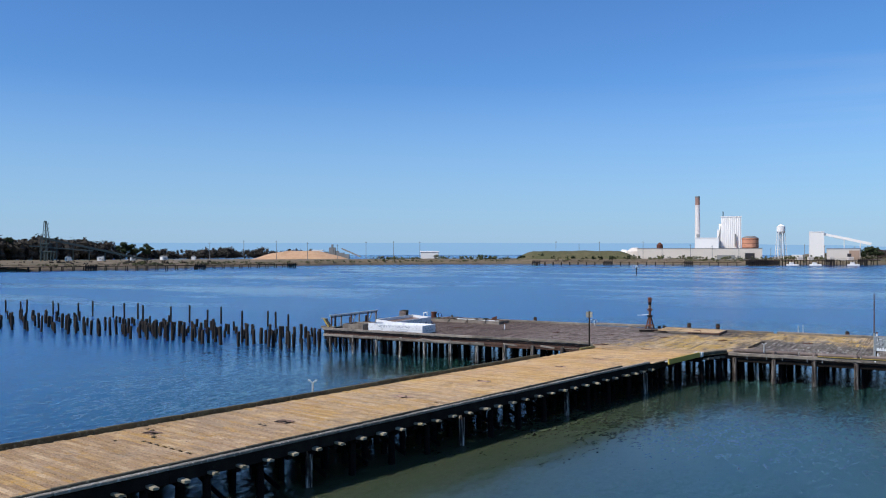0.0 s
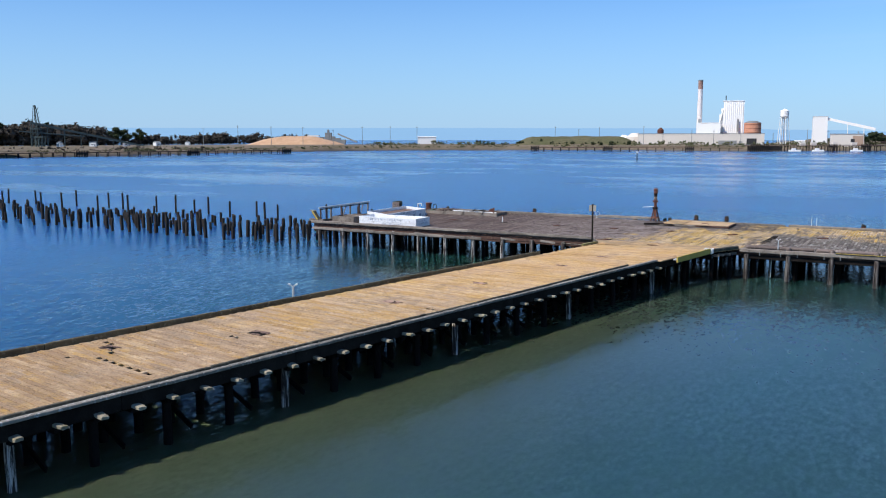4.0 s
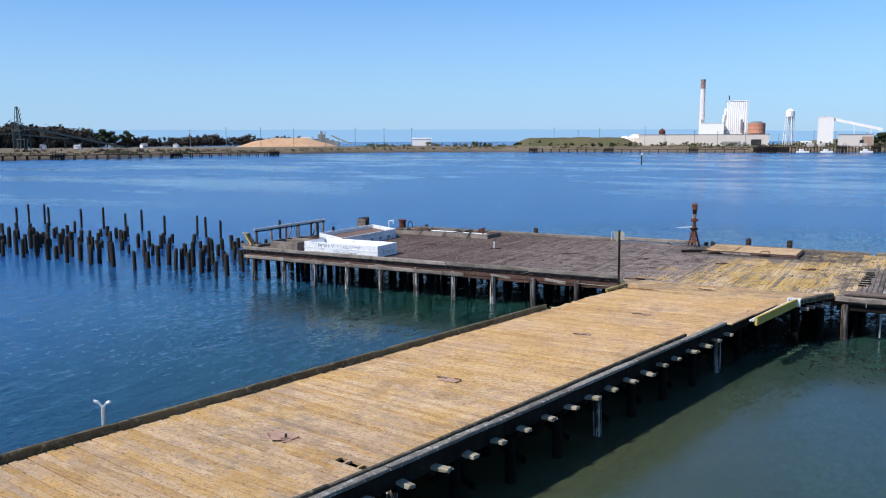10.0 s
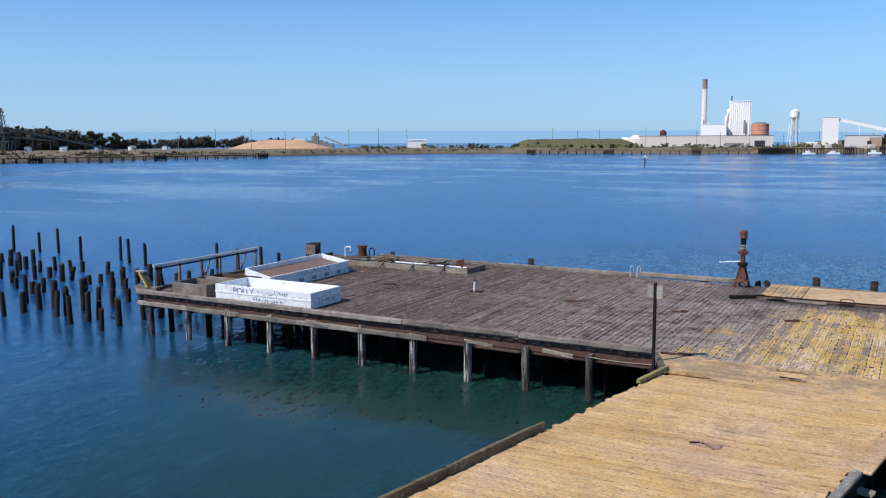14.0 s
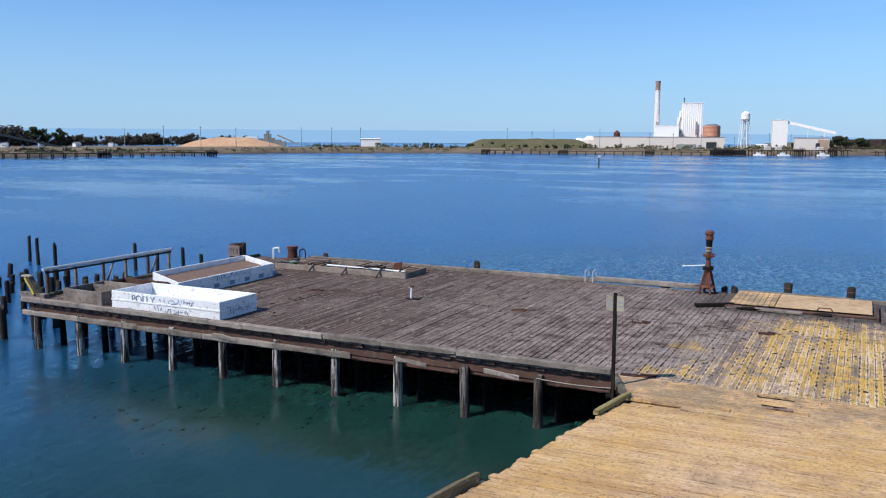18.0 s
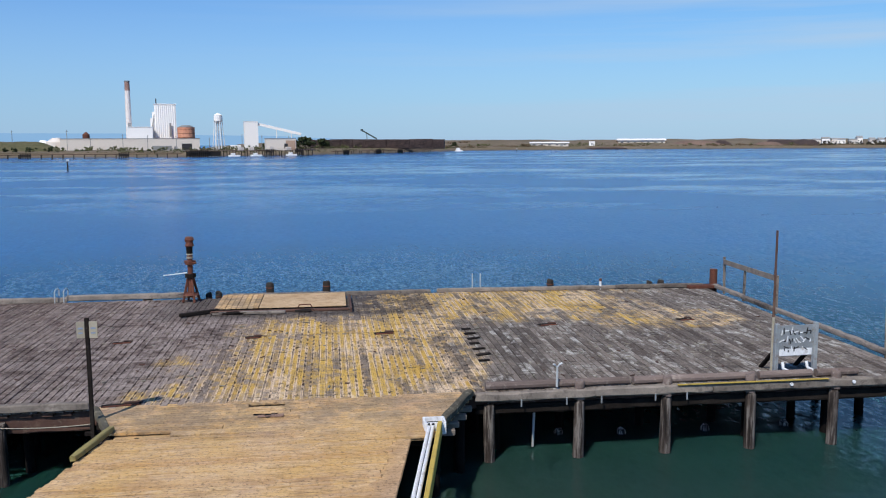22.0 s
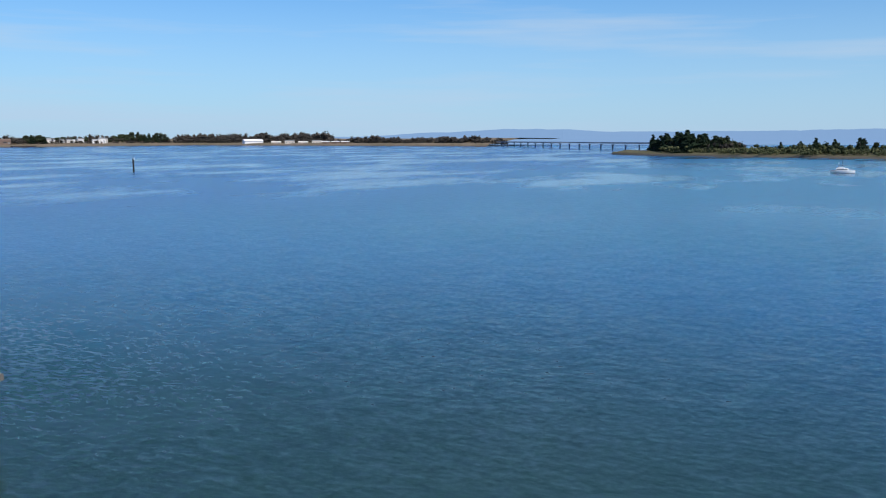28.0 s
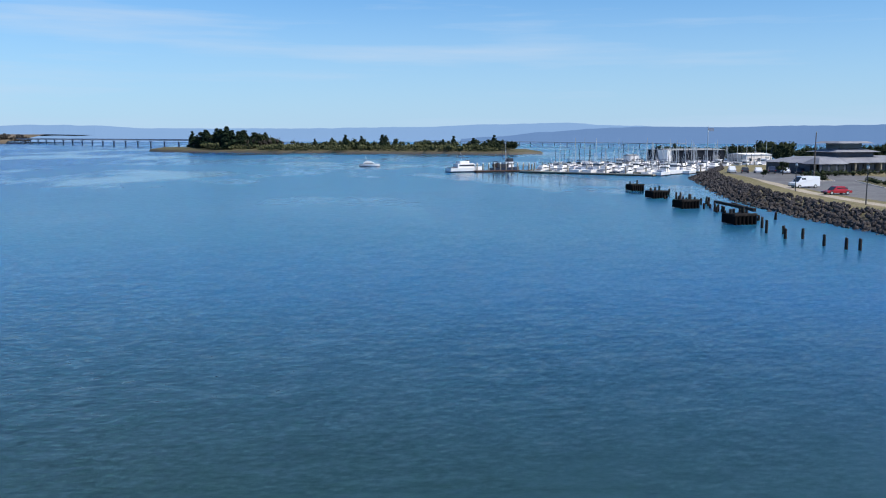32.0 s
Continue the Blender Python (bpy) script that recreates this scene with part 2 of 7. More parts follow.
        # lichen where the approach meets the platform and along the outer side
        wide = k.noise(k.pos(1, 0.6), 0.42, 5, 0.65)
        wob = k.math("ADD", x, k.math("MULTIPLY", k.math("SUBTRACT", wide, 0.5), 8.0))
        slant = k.math("SUBTRACT", wob, k.math("MULTIPLY", y, 0.22))
        inx = k.math("MULTIPLY", k.step(slant, -0.3, 4.0), k.step(wob, 16.0, 14.0))
        iny = k.step(k.math("ADD", y, k.math("MULTIPLY", wide, 6.0)), 19.0, 15.0)
        outer = k.math("MULTIPLY", k.math("MULTIPLY", k.step(wob, 10.0, 13.0), k.step(wob, 30.0, 23.0)), k.step(k.math("ADD", y, k.math("MULTIPLY", wide, 10.0)), 15.0, 19.0))
        ex, ey = k.math("MULTIPLY", k.math("SUBTRACT", wob, 26.5), 0.2), k.math("MULTIPLY", k.math("SUBTRACT", y, 11.0), 0.33)
        isle = k.step(k.math("ADD", k.math("MULTIPLY", ex, ex), k.math("MULTIPLY", ey, ey)), 1.2, 0.3, 0, 0.7)
        zone = k.math("MAXIMUM", k.math("MAXIMUM", k.math("MULTIPLY", inx, iny), k.math("MULTIPLY", outer, 0.9)), isle)
        u = k.math("FRACT", k.math("MULTIPLY", k.math("SUBTRACT", x, -35.2), 1 / 0.305))
        joint = k.math("ABSOLUTE", k.math("SUBTRACT", u, 0.5))
        bead = k.step(k.math("ADD", joint, k.math("MULTIPLY", k.math("SUBTRACT", blotch, 0.5), 0.5)), 0.24, 0.32)
        hue = k.math("ADD", k.math("MULTIPLY", wide, 0.65), k.math("MULTIPLY", blotch, 0.35))
        hue = k.math("SUBTRACT", hue, k.math("MULTIPLY", bead, 0.11))
        lich = k.mix(k.step(hue, 0.39, 0.49), (0.72, 0.545, 0.375), (0.60, 0.375, 0.075))
        pick = k.math("ADD", k.math("MULTIPLY", tone, 0.34), k.math("ADD", k.math("MULTIPLY", mott, 0.50), k.math("MULTIPLY", ident, 0.07)))
        pick = k.math("ADD", pick, k.math("MULTIPLY", k.math("SUBTRACT", bead, 0.6), k.step(x, 8.0, -3.0, 0.02, 0.10)))
        spots = k.math("MULTIPLY", k.step(k.math("ADD", pick, k.math("MULTIPLY", zone, 0.12)), 0.48, 0.58), k.step(zone, 0.1, 0.5))
        col = k.mix(k.math("MULTIPLY", zone, 0.55), col, (0.25, 0.195, 0.145))
        yw = k.math("ADD", y, k.math("MULTIPLY", wide, 3.0))
        burnt = k.math("MULTIPLY", k.math("MULTIPLY", k.step(x, -2.5, 1.0), k.step(x, 15.5, 14.0)), k.math("MULTIPLY", k.step(yw, 15.2, 16.4), k.step(mott, 0.62, 0.5)))
        col = k.mix(k.math("MULTIPLY", burnt, 0.8), col, (0.050, 0.044, 0.044))
        spots = k.math("MULTIPLY", spots, k.math("SUBTRACT", 1.0, k.math("MULTIPLY", burnt, 0.8)))
        col = k.mix(k.math("MULTIPLY", spots, 0.92), col, lich)
        # short rotted-out dashes along the packed joints of the lichen stretch
        lane = k.math("FLOOR", k.math("ADD", k.math("MULTIPLY", k.math("SUBTRACT", x, -35.2), 1 / 0.305), 0.5))
        dash = k.math("FRACT", k.math("ADD", k.math("MULTIPLY", k.math("ADD", y, k.math("MULTIPLY", wide, 3.0)), 1.35), k.math("MULTIPLY", lane, 0.37)))
        worn = k.math("MULTIPLY", k.step(dash, 0.54, 0.62), k.step(k.noise(k.pos(1.6, 0.3), 0.9, 5, 0.7), 0.44, 0.52))
        worn = k.math("MULTIPLY", worn, k.math("MULTIPLY", k.step(joint, 0.33, 0.37), k.math("MULTIPLY", k.step(x, -6.0, -1.0), k.step(x, 15.4, 14.6))))
        col = k.mix(k.math("MULTIPLY", worn, 0.8), col, (0.03, 0.018, 0.015))
    # rows of nail holes and splits over the stringers
    across, run = (x, y) if along == "y" else (y, x)
    row = k.math("ABSOLUTE", k.math("SUBTRACT", k.math("FRACT", k.math("MULTIPLY", run, 0.5714)), 0.5))
    nail = k.math("MULTIPLY", k.step(row, 0.06, 0.03), k.step(k.noise(k.pos(), 5.0, 3, 0.6), 0.54, 0.58))
    hair = k.noise(k.pos(*((0.5, 22.0) if along == "x" else (22.0, 0.5))), 2.0, 4, 0.6)
    col = k.mix(k.step(fine, 0.54, 0.64, 0, 0.65), col, (0.12, 0.088, 0.06))
    col = k.mix(k.step(fine, 0.44, 0.34, 0, 0.12 if kind == "approach" else 0.35), col, (0.62, 0.54, 0.44))
    col = k.mix(k.step(grain, 0.53, 0.66, 0, 0.45 if kind == "approach" else 0.75), col, (0.05, 0.038, 0.03))
    col = k.mix(k.step(hair, 0.57, 0.66, 0, 0.35 if kind == "approach" else 0.7), col, (0.045, 0.034, 0.027))
    col = k.mix(k.math("MULTIPLY", nail, 0.0 if kind == "approach" else 0.8), col, (0.03, 0.023, 0.018))
    col = k.mix(0.30 if kind == "approach" else 0.22, col, k.mix(ident, (0.16, 0.13, 0.10), (0.75, 0.68, 0.58)), "SOFT_LIGHT")
    return k.end(col, 0.92, 0, k.math("ADD", grain, k.math("MULTIPLY", fine, 0.7)), 0.7, 0.03, 0.15)


def water_material():
    k = Nodes("bay_water")
    big = k.noise(k.pos(1, 1, 1, radians(35)), 0.012, 4, 0.5)
    streak = k.noise(k.pos(0.010, 0.022, 1, radians(24)), 1.0, 7, 0.6)
    gust = k.noise(k.pos(0.02, 0.05, 1, radians(20)), 1.0, 4, 0.55)
    x, y, z = k.xyz()
    # sheltered behind the platform, open with wind elsewhere
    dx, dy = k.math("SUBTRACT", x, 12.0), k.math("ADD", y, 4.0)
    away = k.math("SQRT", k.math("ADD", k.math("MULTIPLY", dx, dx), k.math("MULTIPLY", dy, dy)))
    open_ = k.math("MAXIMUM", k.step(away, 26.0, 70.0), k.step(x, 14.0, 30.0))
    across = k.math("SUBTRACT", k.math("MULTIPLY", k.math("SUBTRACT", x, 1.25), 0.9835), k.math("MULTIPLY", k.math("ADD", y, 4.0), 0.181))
    # olive beside the approach, painted where the mirrored pier hides the sky
    pier_olive = k.math("MULTIPLY", k.math("MULTIPLY", k.step(across, 26.0, 11.0), k.step(across, -2.0, 0.5)), k.step(y, 2.0, -26.0))
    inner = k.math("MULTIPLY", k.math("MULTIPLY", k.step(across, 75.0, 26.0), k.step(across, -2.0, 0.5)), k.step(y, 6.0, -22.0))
    # sky reflection painted as bluer water with distance, less beside the approach
    far_blue = k.math("MULTIPLY", k.step(away, 28.0, 84.0), k.math("SUBTRACT", 1.0, k.math("MULTIPLY", inner, 0.8)))

    def vec(op, a, b):
        nd = k.n.new("ShaderNodeVectorMath")
        nd.operation = op
        k.put(nd.inputs[0], a)
        if b is not None:
            k.put(nd.inputs[1], b)
        return nd.outputs[0]

    def scaled(v, f):
        nd = k.n.new("ShaderNodeVectorMath")
        nd.operation = "SCALE"
        k.put(nd.inputs[0], v), k.put(nd.inputs["Scale"], f)
        return nd.outputs[0]

    # slopes of swell and of small wind ripples, straight from coloured noise
    slope = None
    for rot, sx, sy, scale, detail, amp in ((28, 1.0, 0.8, 0.30, 2, 0.04), (14, 1.0, 0.5, 4.0, 4, 0.39)):
        c = k.node("TexNoise", 1, Vector=k.pos(sx, sy, 1, radians(rot)), Scale=scale, Detail=float(detail), Roughness=0.6)
        c = vec("MULTIPLY", vec("SUBTRACT", c, (0.5, 0.5, 0.5)), (amp, amp, 0.0))
        slope = c if slope is None else vec("ADD", slope, c)
    # long-crested wavelets in two crossing trains, each sloping along its own way
    for turn, scale, amp in ((16, 1.4, 0.27), (-28, 2.3, 0.23), (8, 0.36, 0.11)):
        w = k.noise(k.pos(1.0, 0.34, 1, radians(turn)), scale, 3, 0.6)
        a = radians(-turn)
        slope = vec("ADD", slope, scaled((math.cos(a) * amp, math.sin(a) * amp, 0.0), k.math("SUBTRACT", w, 0.5)))
    calm = k.math("MULTIPLY", k.step(streak, 0.48, 0.58), k.step(away, 95.0, 220.0))
    force = k.math("MULTIPLY", k.step(open_, 0, 1, 0.58, 0.98), k.step(gust, 0.35, 0.65, 0.8, 1.15))
    force = k.math("MULTIPLY", force, k.step(calm, 0, 1, 1.0, 0.6))
    nrm = vec("NORMALIZE", vec("ADD", scaled(slope, force), (0.0, 0.0, 1.0)), None)
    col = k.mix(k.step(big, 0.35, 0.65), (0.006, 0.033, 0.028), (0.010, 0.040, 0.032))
    # reflected sky as blue body colour, far out and to the west
    col = k.mix(far_blue, col, (0.004, 0.066, 0.200))
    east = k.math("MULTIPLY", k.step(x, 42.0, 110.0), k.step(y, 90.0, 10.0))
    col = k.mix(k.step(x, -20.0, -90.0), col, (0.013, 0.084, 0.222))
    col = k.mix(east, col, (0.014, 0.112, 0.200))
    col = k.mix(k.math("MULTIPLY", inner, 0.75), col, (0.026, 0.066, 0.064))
    col = k.mix(pier_olive, col, (0.050, 0.064, 0.036))
    m = k.end(col, k.math("MULTIPLY", k.step(open_, 0, 1, 0.13, 0.245), k.step(calm, 0, 1, 1.0, 0.5)), 0, None, spec=0.5)
    k.put(k.b.inputs["Normal"], nrm)
    k.b.inputs["IOR"].default_value = 1.34
    k.b.inputs["Subsurface Weight"].default_value = 1.0
    k.b.inputs["Subsurface Radius"].default_value = (0.8, 1.0, 0.8)
    k.b.inputs["Subsurface Scale"].default_value = 0.55
    return m


def pile_wood(name, bare):
    """Dark split piles with pale dry streaks running down; bare: how much of them is pale."""
    k = Nodes(name)
    run = k.noise(k.pos(7, 7, 0.5), 1.0, 6, 0.7)
    big = k.noise(k.pos(1, 1, 0.6), 0.9, 4, 0.6)
    col = k.mix(k.step(run, 0.35, 0.6), (0.014, 0.011, 0.010), (0.075, 0.058, 0.050))
    pale = k.math("MULTIPLY", k.step(run, 0.47, 0.56), k.step(big, 0.36, 0.50))
    col = k.mix(k.math("MULTIPLY", pale, bare), col, (0.54, 0.51, 0.47))
    col = k.mix(k.step(k.noise(k.pos(20, 20, 1), 1.0, 4), 0.56, 0.66, 0, 0.8), col, (0.012, 0.010, 0.009))
    return k.end(col, 0.9, 0, run, 0.7, 0.04, 0.2)


M = {}
M["water"] = water_material()
M["approach"] = deck_wood("lichen_planks", "x", "approach")
M["deck"] = deck_wood("platform_planks", "y", "platform")
M["timber"] = weathered("grey_timber", (0.12, 0.098, 0.082), (0.30, 0.255, 0.215), (0.035, 0.028, 0.024), 1.4, (1, 1, 1), spot=0.57)
M["rail"] = weathered("mossy_timber", (0.040, 0.034, 0.025), (0.115, 0.10, 0.07), (0.34, 0.31, 0.22), 1.6, spot=0.60)
M["log"] = weathered("brown_grey_log", (0.085, 0.060, 0.052), (0.22, 0.17, 0.15), (0.34, 0.29, 0.25), 1.5, (0.5, 2, 2), spot=0.62)
M["sidelog"] = weathered("brown_mossy_timber", (0.075, 0.056, 0.030), (0.19, 0.145, 0.075), (0.34, 0.30, 0.20), 1.6, spot=0.60)
M["pinkwood"] = weathered("pinkish_rotten_wood", (0.30, 0.18, 0.125), (0.46, 0.30, 0.22), (0.20, 0.11, 0.07), 3.0, spot=0.56)
M["tansheet"] = weathered("weathered_plywood", (0.48, 0.32, 0.17), (0.62, 0.44, 0.27), (0.34, 0.21, 0.10), 1.0, spot=0.56, vary=0.1)
M["moss"] = weathered("yellow_mossy_timber", (0.16, 0.13, 0.06), (0.30, 0.25, 0.09), (0.07, 0.06, 0.05), 1.5)
M["brown"] = weathered("dark_brown_timber", (0.055, 0.03, 0.024), (0.12, 0.062, 0.045), (0.16, 0.12, 0.09), 1.3)
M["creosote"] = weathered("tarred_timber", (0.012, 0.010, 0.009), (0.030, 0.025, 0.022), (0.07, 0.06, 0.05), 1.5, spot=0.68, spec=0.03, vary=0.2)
# shade below the decks put into a near-black colour; also the black dolphins
M["shadepile"] = weathered("shade_black_pile", (0.006, 0.005, 0.005), (0.014, 0.012, 0.011), (0.03, 0.026, 0.022), 1.5, spot=0.7, spec=0.05, vary=0.1)
M["pile"] = pile_wood("weathered_pile", 0.9)
M["darkpile"] = pile_wood("dark_weathered_pile", 0.22)
M["capend"] = weathered("lichened_timber_end", (0.23, 0.205, 0.15), (0.36, 0.32, 0.24), (0.30, 0.24, 0.07), 2.0)
M["kerb"] = weathered("guano_flecked_timber", (0.13, 0.115, 0.095), (0.25, 0.225, 0.19), (0.72, 0.70, 0.66), 2.6, spot=0.60)
M["blockend"] = weathered("pale_cut_timber", (0.27, 0.24, 0.185), (0.42, 0.38, 0.30), (0.20, 0.17, 0.08), 2.0)
M["oldpile"] = weathered("black_pile", (0.014, 0.012, 0.011), (0.046, 0.038, 0.032), (0.13, 0.10, 0.075), 1.2, (2, 2, 0.5), spot=0.66, vary=0.2, spec=0.15)
M["white"] = weathered("white_paint", (0.74, 0.75, 0.77), (0.84, 0.85, 0.86), (0.40, 0.37, 0.34), 1.3, (1, 1, 0.4), rough=0.6, vary=0.05, spot=0.61)
M["steel"] = plain("pale_steel", (0.55, 0.57, 0.58), 0.4, 0.3)
M["galv"] = weathered("grey_steel", (0.30, 0.32, 0.33), (0.45, 0.47, 0.48), (0.22, 0.15, 0.10), 2, rough=0.5, metal=0.4)
M["rust"] = weathered("rusty_iron", (0.085, 0.032, 0.022), (0.16, 0.058, 0.036), (0.03, 0.02, 0.018), 2.5, rough=0.9)
M["yellow"] = weathered("yellow_paint", (0.40, 0.28, 0.055), (0.50, 0.36, 0.08), (0.22, 0.15, 0.06), 2, rough=0.7)
M["ink"] = plain("dark_ink", (0.03, 0.03, 0.035), 0.8)
M["blueink"] = plain("blue_grey_ink", (0.22, 0.27, 0.36), 0.8)


# ---- builders ----
def part(name, bm, mat, parent=None, label=""):
    me = bpy.data.meshes.new(name)
    bm.to_mesh(me)
    bm.free()
    return held(name, me, mat, parent, label)


def held(name, me, mat, parent=None, label=""):
    if not me.materials:
        me.materials.append(mat)
    ob = new(name, me)
    ob.parent = parent
    if label:
        ob["label"] = label
    return ob


def thing(name, x, y, z, rz=0.0, label="", category="", group="", kind=""):
    ob = new(name)
    ob.matrix_world = pose(x, y, z, 0, 0, rz)
    ob.empty_display_size = 0.3
    return tagged(ob, label, category, group, kind)


def bx(bm, sx, sy, sz, x=0, y=0, z=0, bev=0.0, rot=None):
    """A box with its base centre at x, y, z."""
    r = bmesh.ops.create_cube(bm, size=1)
    vs = r["verts"]
    bmesh.ops.scale(bm, vec=(sx, sy, sz), verts=vs)
    if bev:
        es = list({e for v in vs for e in v.link_edges})
        r = bmesh.ops.bevel(bm, geom=es, offset=bev, segments=1, affect="EDGES")
        vs = list({v for f in r["faces"] for v in f.verts} | {v for v in vs if v.is_valid})
    if rot is not None:
        bmesh.ops.rotate(bm, verts=vs, cent=(0, 0, 0), matrix=rot)
    bmesh.ops.translate(bm, vec=(x, y, z + sz / 2), verts=vs)
    return vs


def box(sx, sy, sz, x=0, y=0, z=0, bev=0.0, rot=None):
    bm = bmesh.new()
    bx(bm, sx, sy, sz, x, y, z, bev, rot)
    return bm


def cyl(bm, r0, r1, p, q, n=10, cap=True):
    """A tapered round bar from p to q."""
    p, q = Vector(p), Vector(q)
    d = q - p
    r = bmesh.ops.create_cone(bm, cap_ends=cap, segments=n, radius1=r0, radius2=r1, depth=d.length)
    m = Matrix.Translation((p + q) / 2) @ d.to_track_quat("Z", "Y").to_matrix().to_4x4()
    bmesh.ops.transform(bm, matrix=m, verts=r["verts"])
    return r["verts"]


def rod(r0, r1, p, q, n=10):
    bm = bmesh.new()
    cyl(bm, r0, r1, p, q, n)
    return bm


def bar(p, q, w, h, bev=0.02):
    """A squared beam from p to q, w wide and h high, its centre on the line."""
    p, q = Vector(p), Vector(q)
    bm = bmesh.new()
    vs = bx(bm, w, h, (q - p).length, 0, 0, -(q - p).length / 2, bev)
    d = q - p
    side = d.cross(Vector((0, 0, 1)))
    side = side.normalized() if side.length > 1e-6 else Vector((1, 0, 0))
    up = side.cross(d).normalized()
    m = Matrix((side, up, d.normalized())).transposed().to_4x4()
    bmesh.ops.transform(bm, matrix=Matrix.Translation((p + q) / 2) @ m, verts=bm.verts)
    return bm


def rough_bar(p, q, w, h, seed, amp=0.018):
    """A squared old timber from p to q with worn, wavering edges."""
    rg = random.Random(seed)
    p, q = Vector(p), Vector(q)
    d = (q - p).normalized()
    side = d.cross(Vector((0, 0, 1))).normalized()
    up = side.cross(d).normalized()
    n = max(3, int((q - p).length / 0.45))
    c = 0.16
    sect = ((-0.5, -0.5 + c), (-0.5, 0.5 - c), (-0.5 + c, 0.5), (0.5 - c, 0.5), (0.5, 0.5 - c), (0.5, -0.5 + c), (0.5 - c, -0.5), (-0.5 + c, -0.5))
    bm = bmesh.new()
    rings = []
    for i in range(n + 1):
        at = p.lerp(q, i / n)
        k = 0.9 if i in (0, n) else 1.0
        rings.append([bm.verts.new(at + side * (a * w * k + rg.uniform(-amp, amp)) + up * (b * h * k + rg.uniform(-amp, amp) - (0.1 * h if b > 0.2 and rg.random() < 0.07 else 0)) + d * (rg.uniform(-0.05, 0.05) if i in (0, n) else 0)) for a, b in sect])
    for a, b in zip(rings, rings[1:]):
        for j in range(8):
            bm.faces.new((a[j], a[(j + 1) % 8], b[(j + 1) % 8], b[j]))
    bm.faces.new(rings[0][::-1]), bm.faces.new(rings[-1])
    bmesh.ops.recalc_face_normals(bm, faces=bm.faces)
    return bm


def pile_bm(r, h, seed, below=0.0, n=9):
    """A round timber pile from -below to h, with an uneven top and skin."""
    rg = random.Random(seed)
    bm = bmesh.new()
    zs = [-below, (h - below) * 0.3, h * 0.6, h - 0.06, h]
    rings = []
    for j, z in enumerate(zs):
        k = r * (1.06 - 0.10 * j / 4) * (0.86 if j == 4 else 1)
        ring = []
        for i in range(n):
            a = 2 * math.pi * i / n
            rr = k * rg.uniform(0.92, 1.07)
            ring.append(bm.verts.new((rr * math.cos(a), rr * math.sin(a), z + (rg.uniform(-0.07, 0.07) if j >= 3 else 0))))
        rings.append(ring)
    for a, b in zip(rings, rings[1:]):
        for i in range(n):
            bm.faces.new((a[i], a[(i + 1) % n], b[(i + 1) % n], b[i])).smooth = True
    bm.faces.new(rings[-1])
    return bm


def shared(bm, mat):
    me = bpy.data.meshes.new("piece")
    bm.to_mesh(me)
    bm.free()
    me.materials.append(mat)
    return me


def place(name, me, m, parent=None):
    ob = new(name, me)
    ob.parent = parent
    ob.matrix_local = m
    return ob


def quads(name, verts, faces, mat, parent=None, label=""):
    me = bpy.data.meshes.new(name)
    me.from_pydata(verts, [], faces)
    return held(name, me, mat, parent, label)


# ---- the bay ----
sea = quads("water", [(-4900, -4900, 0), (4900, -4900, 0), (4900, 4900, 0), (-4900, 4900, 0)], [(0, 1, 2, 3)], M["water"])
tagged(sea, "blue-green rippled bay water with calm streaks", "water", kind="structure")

# ---- the pier: a platform along x and an approach that meets it aslant ----
ZD = 2.76
X0, X1, Y0, Y1 = -35.2, 33.4, -1.9, 20.9
AO = Vector((1.25, -4.0, 0))
AD = Vector((-0.181, -0.9835, 0))
AW = Vector((0.9835, -0.181, 0))
ALEN, AWID = 120.0, 9.75


def ap(s, w, z=0.0):
    """A place on the approach: s metres out from the platform, w across."""
    return AO + AD * s + AW * w + Vector((0, 0, z))


A_TURN = math.degrees(math.atan2(AW.y, AW.x))

platform = thing("pier_platform", 0, 0, 0, 0, "weathered grey plank pier platform with yellow lichen on timber piles", "pier", kind="structure")
approach = thing("pier_approach", AO.x, AO.y, 0, A_TURN, "timber pier approach with planks covered in yellow lichen", "pier", kind="structure")


# ---- the far shore: one low sandy spit, and hills beyond ----
def land(name, line, depth, z0, z1, mat, label, bumps=1.0, seed=1):
    """A strip of low land along a shore line, rising from the water; line goes so that inland lies to its left."""
    pts = [Vector((x, y, 0)) for x, y in line]
    fine = []
    for a, b in zip(pts, pts[1:]):
        k = max(2, int((b - a).length / 14))
        fine += [a.lerp(b, i / k) for i in range(k)]
    fine.append(pts[-1])
    rows = (0.0, 0.006, 0.02, 0.06, 0.15, 0.4, 1.0)
    hs = (-0.4, 0.9, z0, z0 * 1.15, z1, z1 * 0.9, z1 * 0.5)
    v, f = [], []
    for i, p in enumerate(fine):
        d = (fine[min(i + 1, len(fine) - 1)] - fine[max(i - 1, 0)]).normalized()
        nrm = Vector((-d.y, d.x, 0))
        wob = noise.noise(p * 0.03 + Vector((seed, 0, 0))) * 6
        for r, h in zip(rows, hs):
            q = p + nrm * (r * depth + wob)
            back = max(0.0, min(1.0, (p.x - 100) / 160)) * (1.0 if depth < 0 else 0.0) * max(0.0, r - 0.15) * 4
            v.append((q.x, q.y, h + 7.5 * min(1.0, back) + (bumps * noise.noise(q * 0.02) * (h + 6 * min(1.0, back)) * 0.35 if h > 1 else 0)))
    m = len(rows)
    for i in range(len(fine) - 1):
        for j in range(m - 1):
            a = i * m + j
            f.append((a, a + m, a + m + 1, a + 1))
    ob = quads(name, v, f, mat)
    for p in ob.data.polygons:
        p.use_smooth = True
    return tagged(ob, label, "ground", kind="structure")


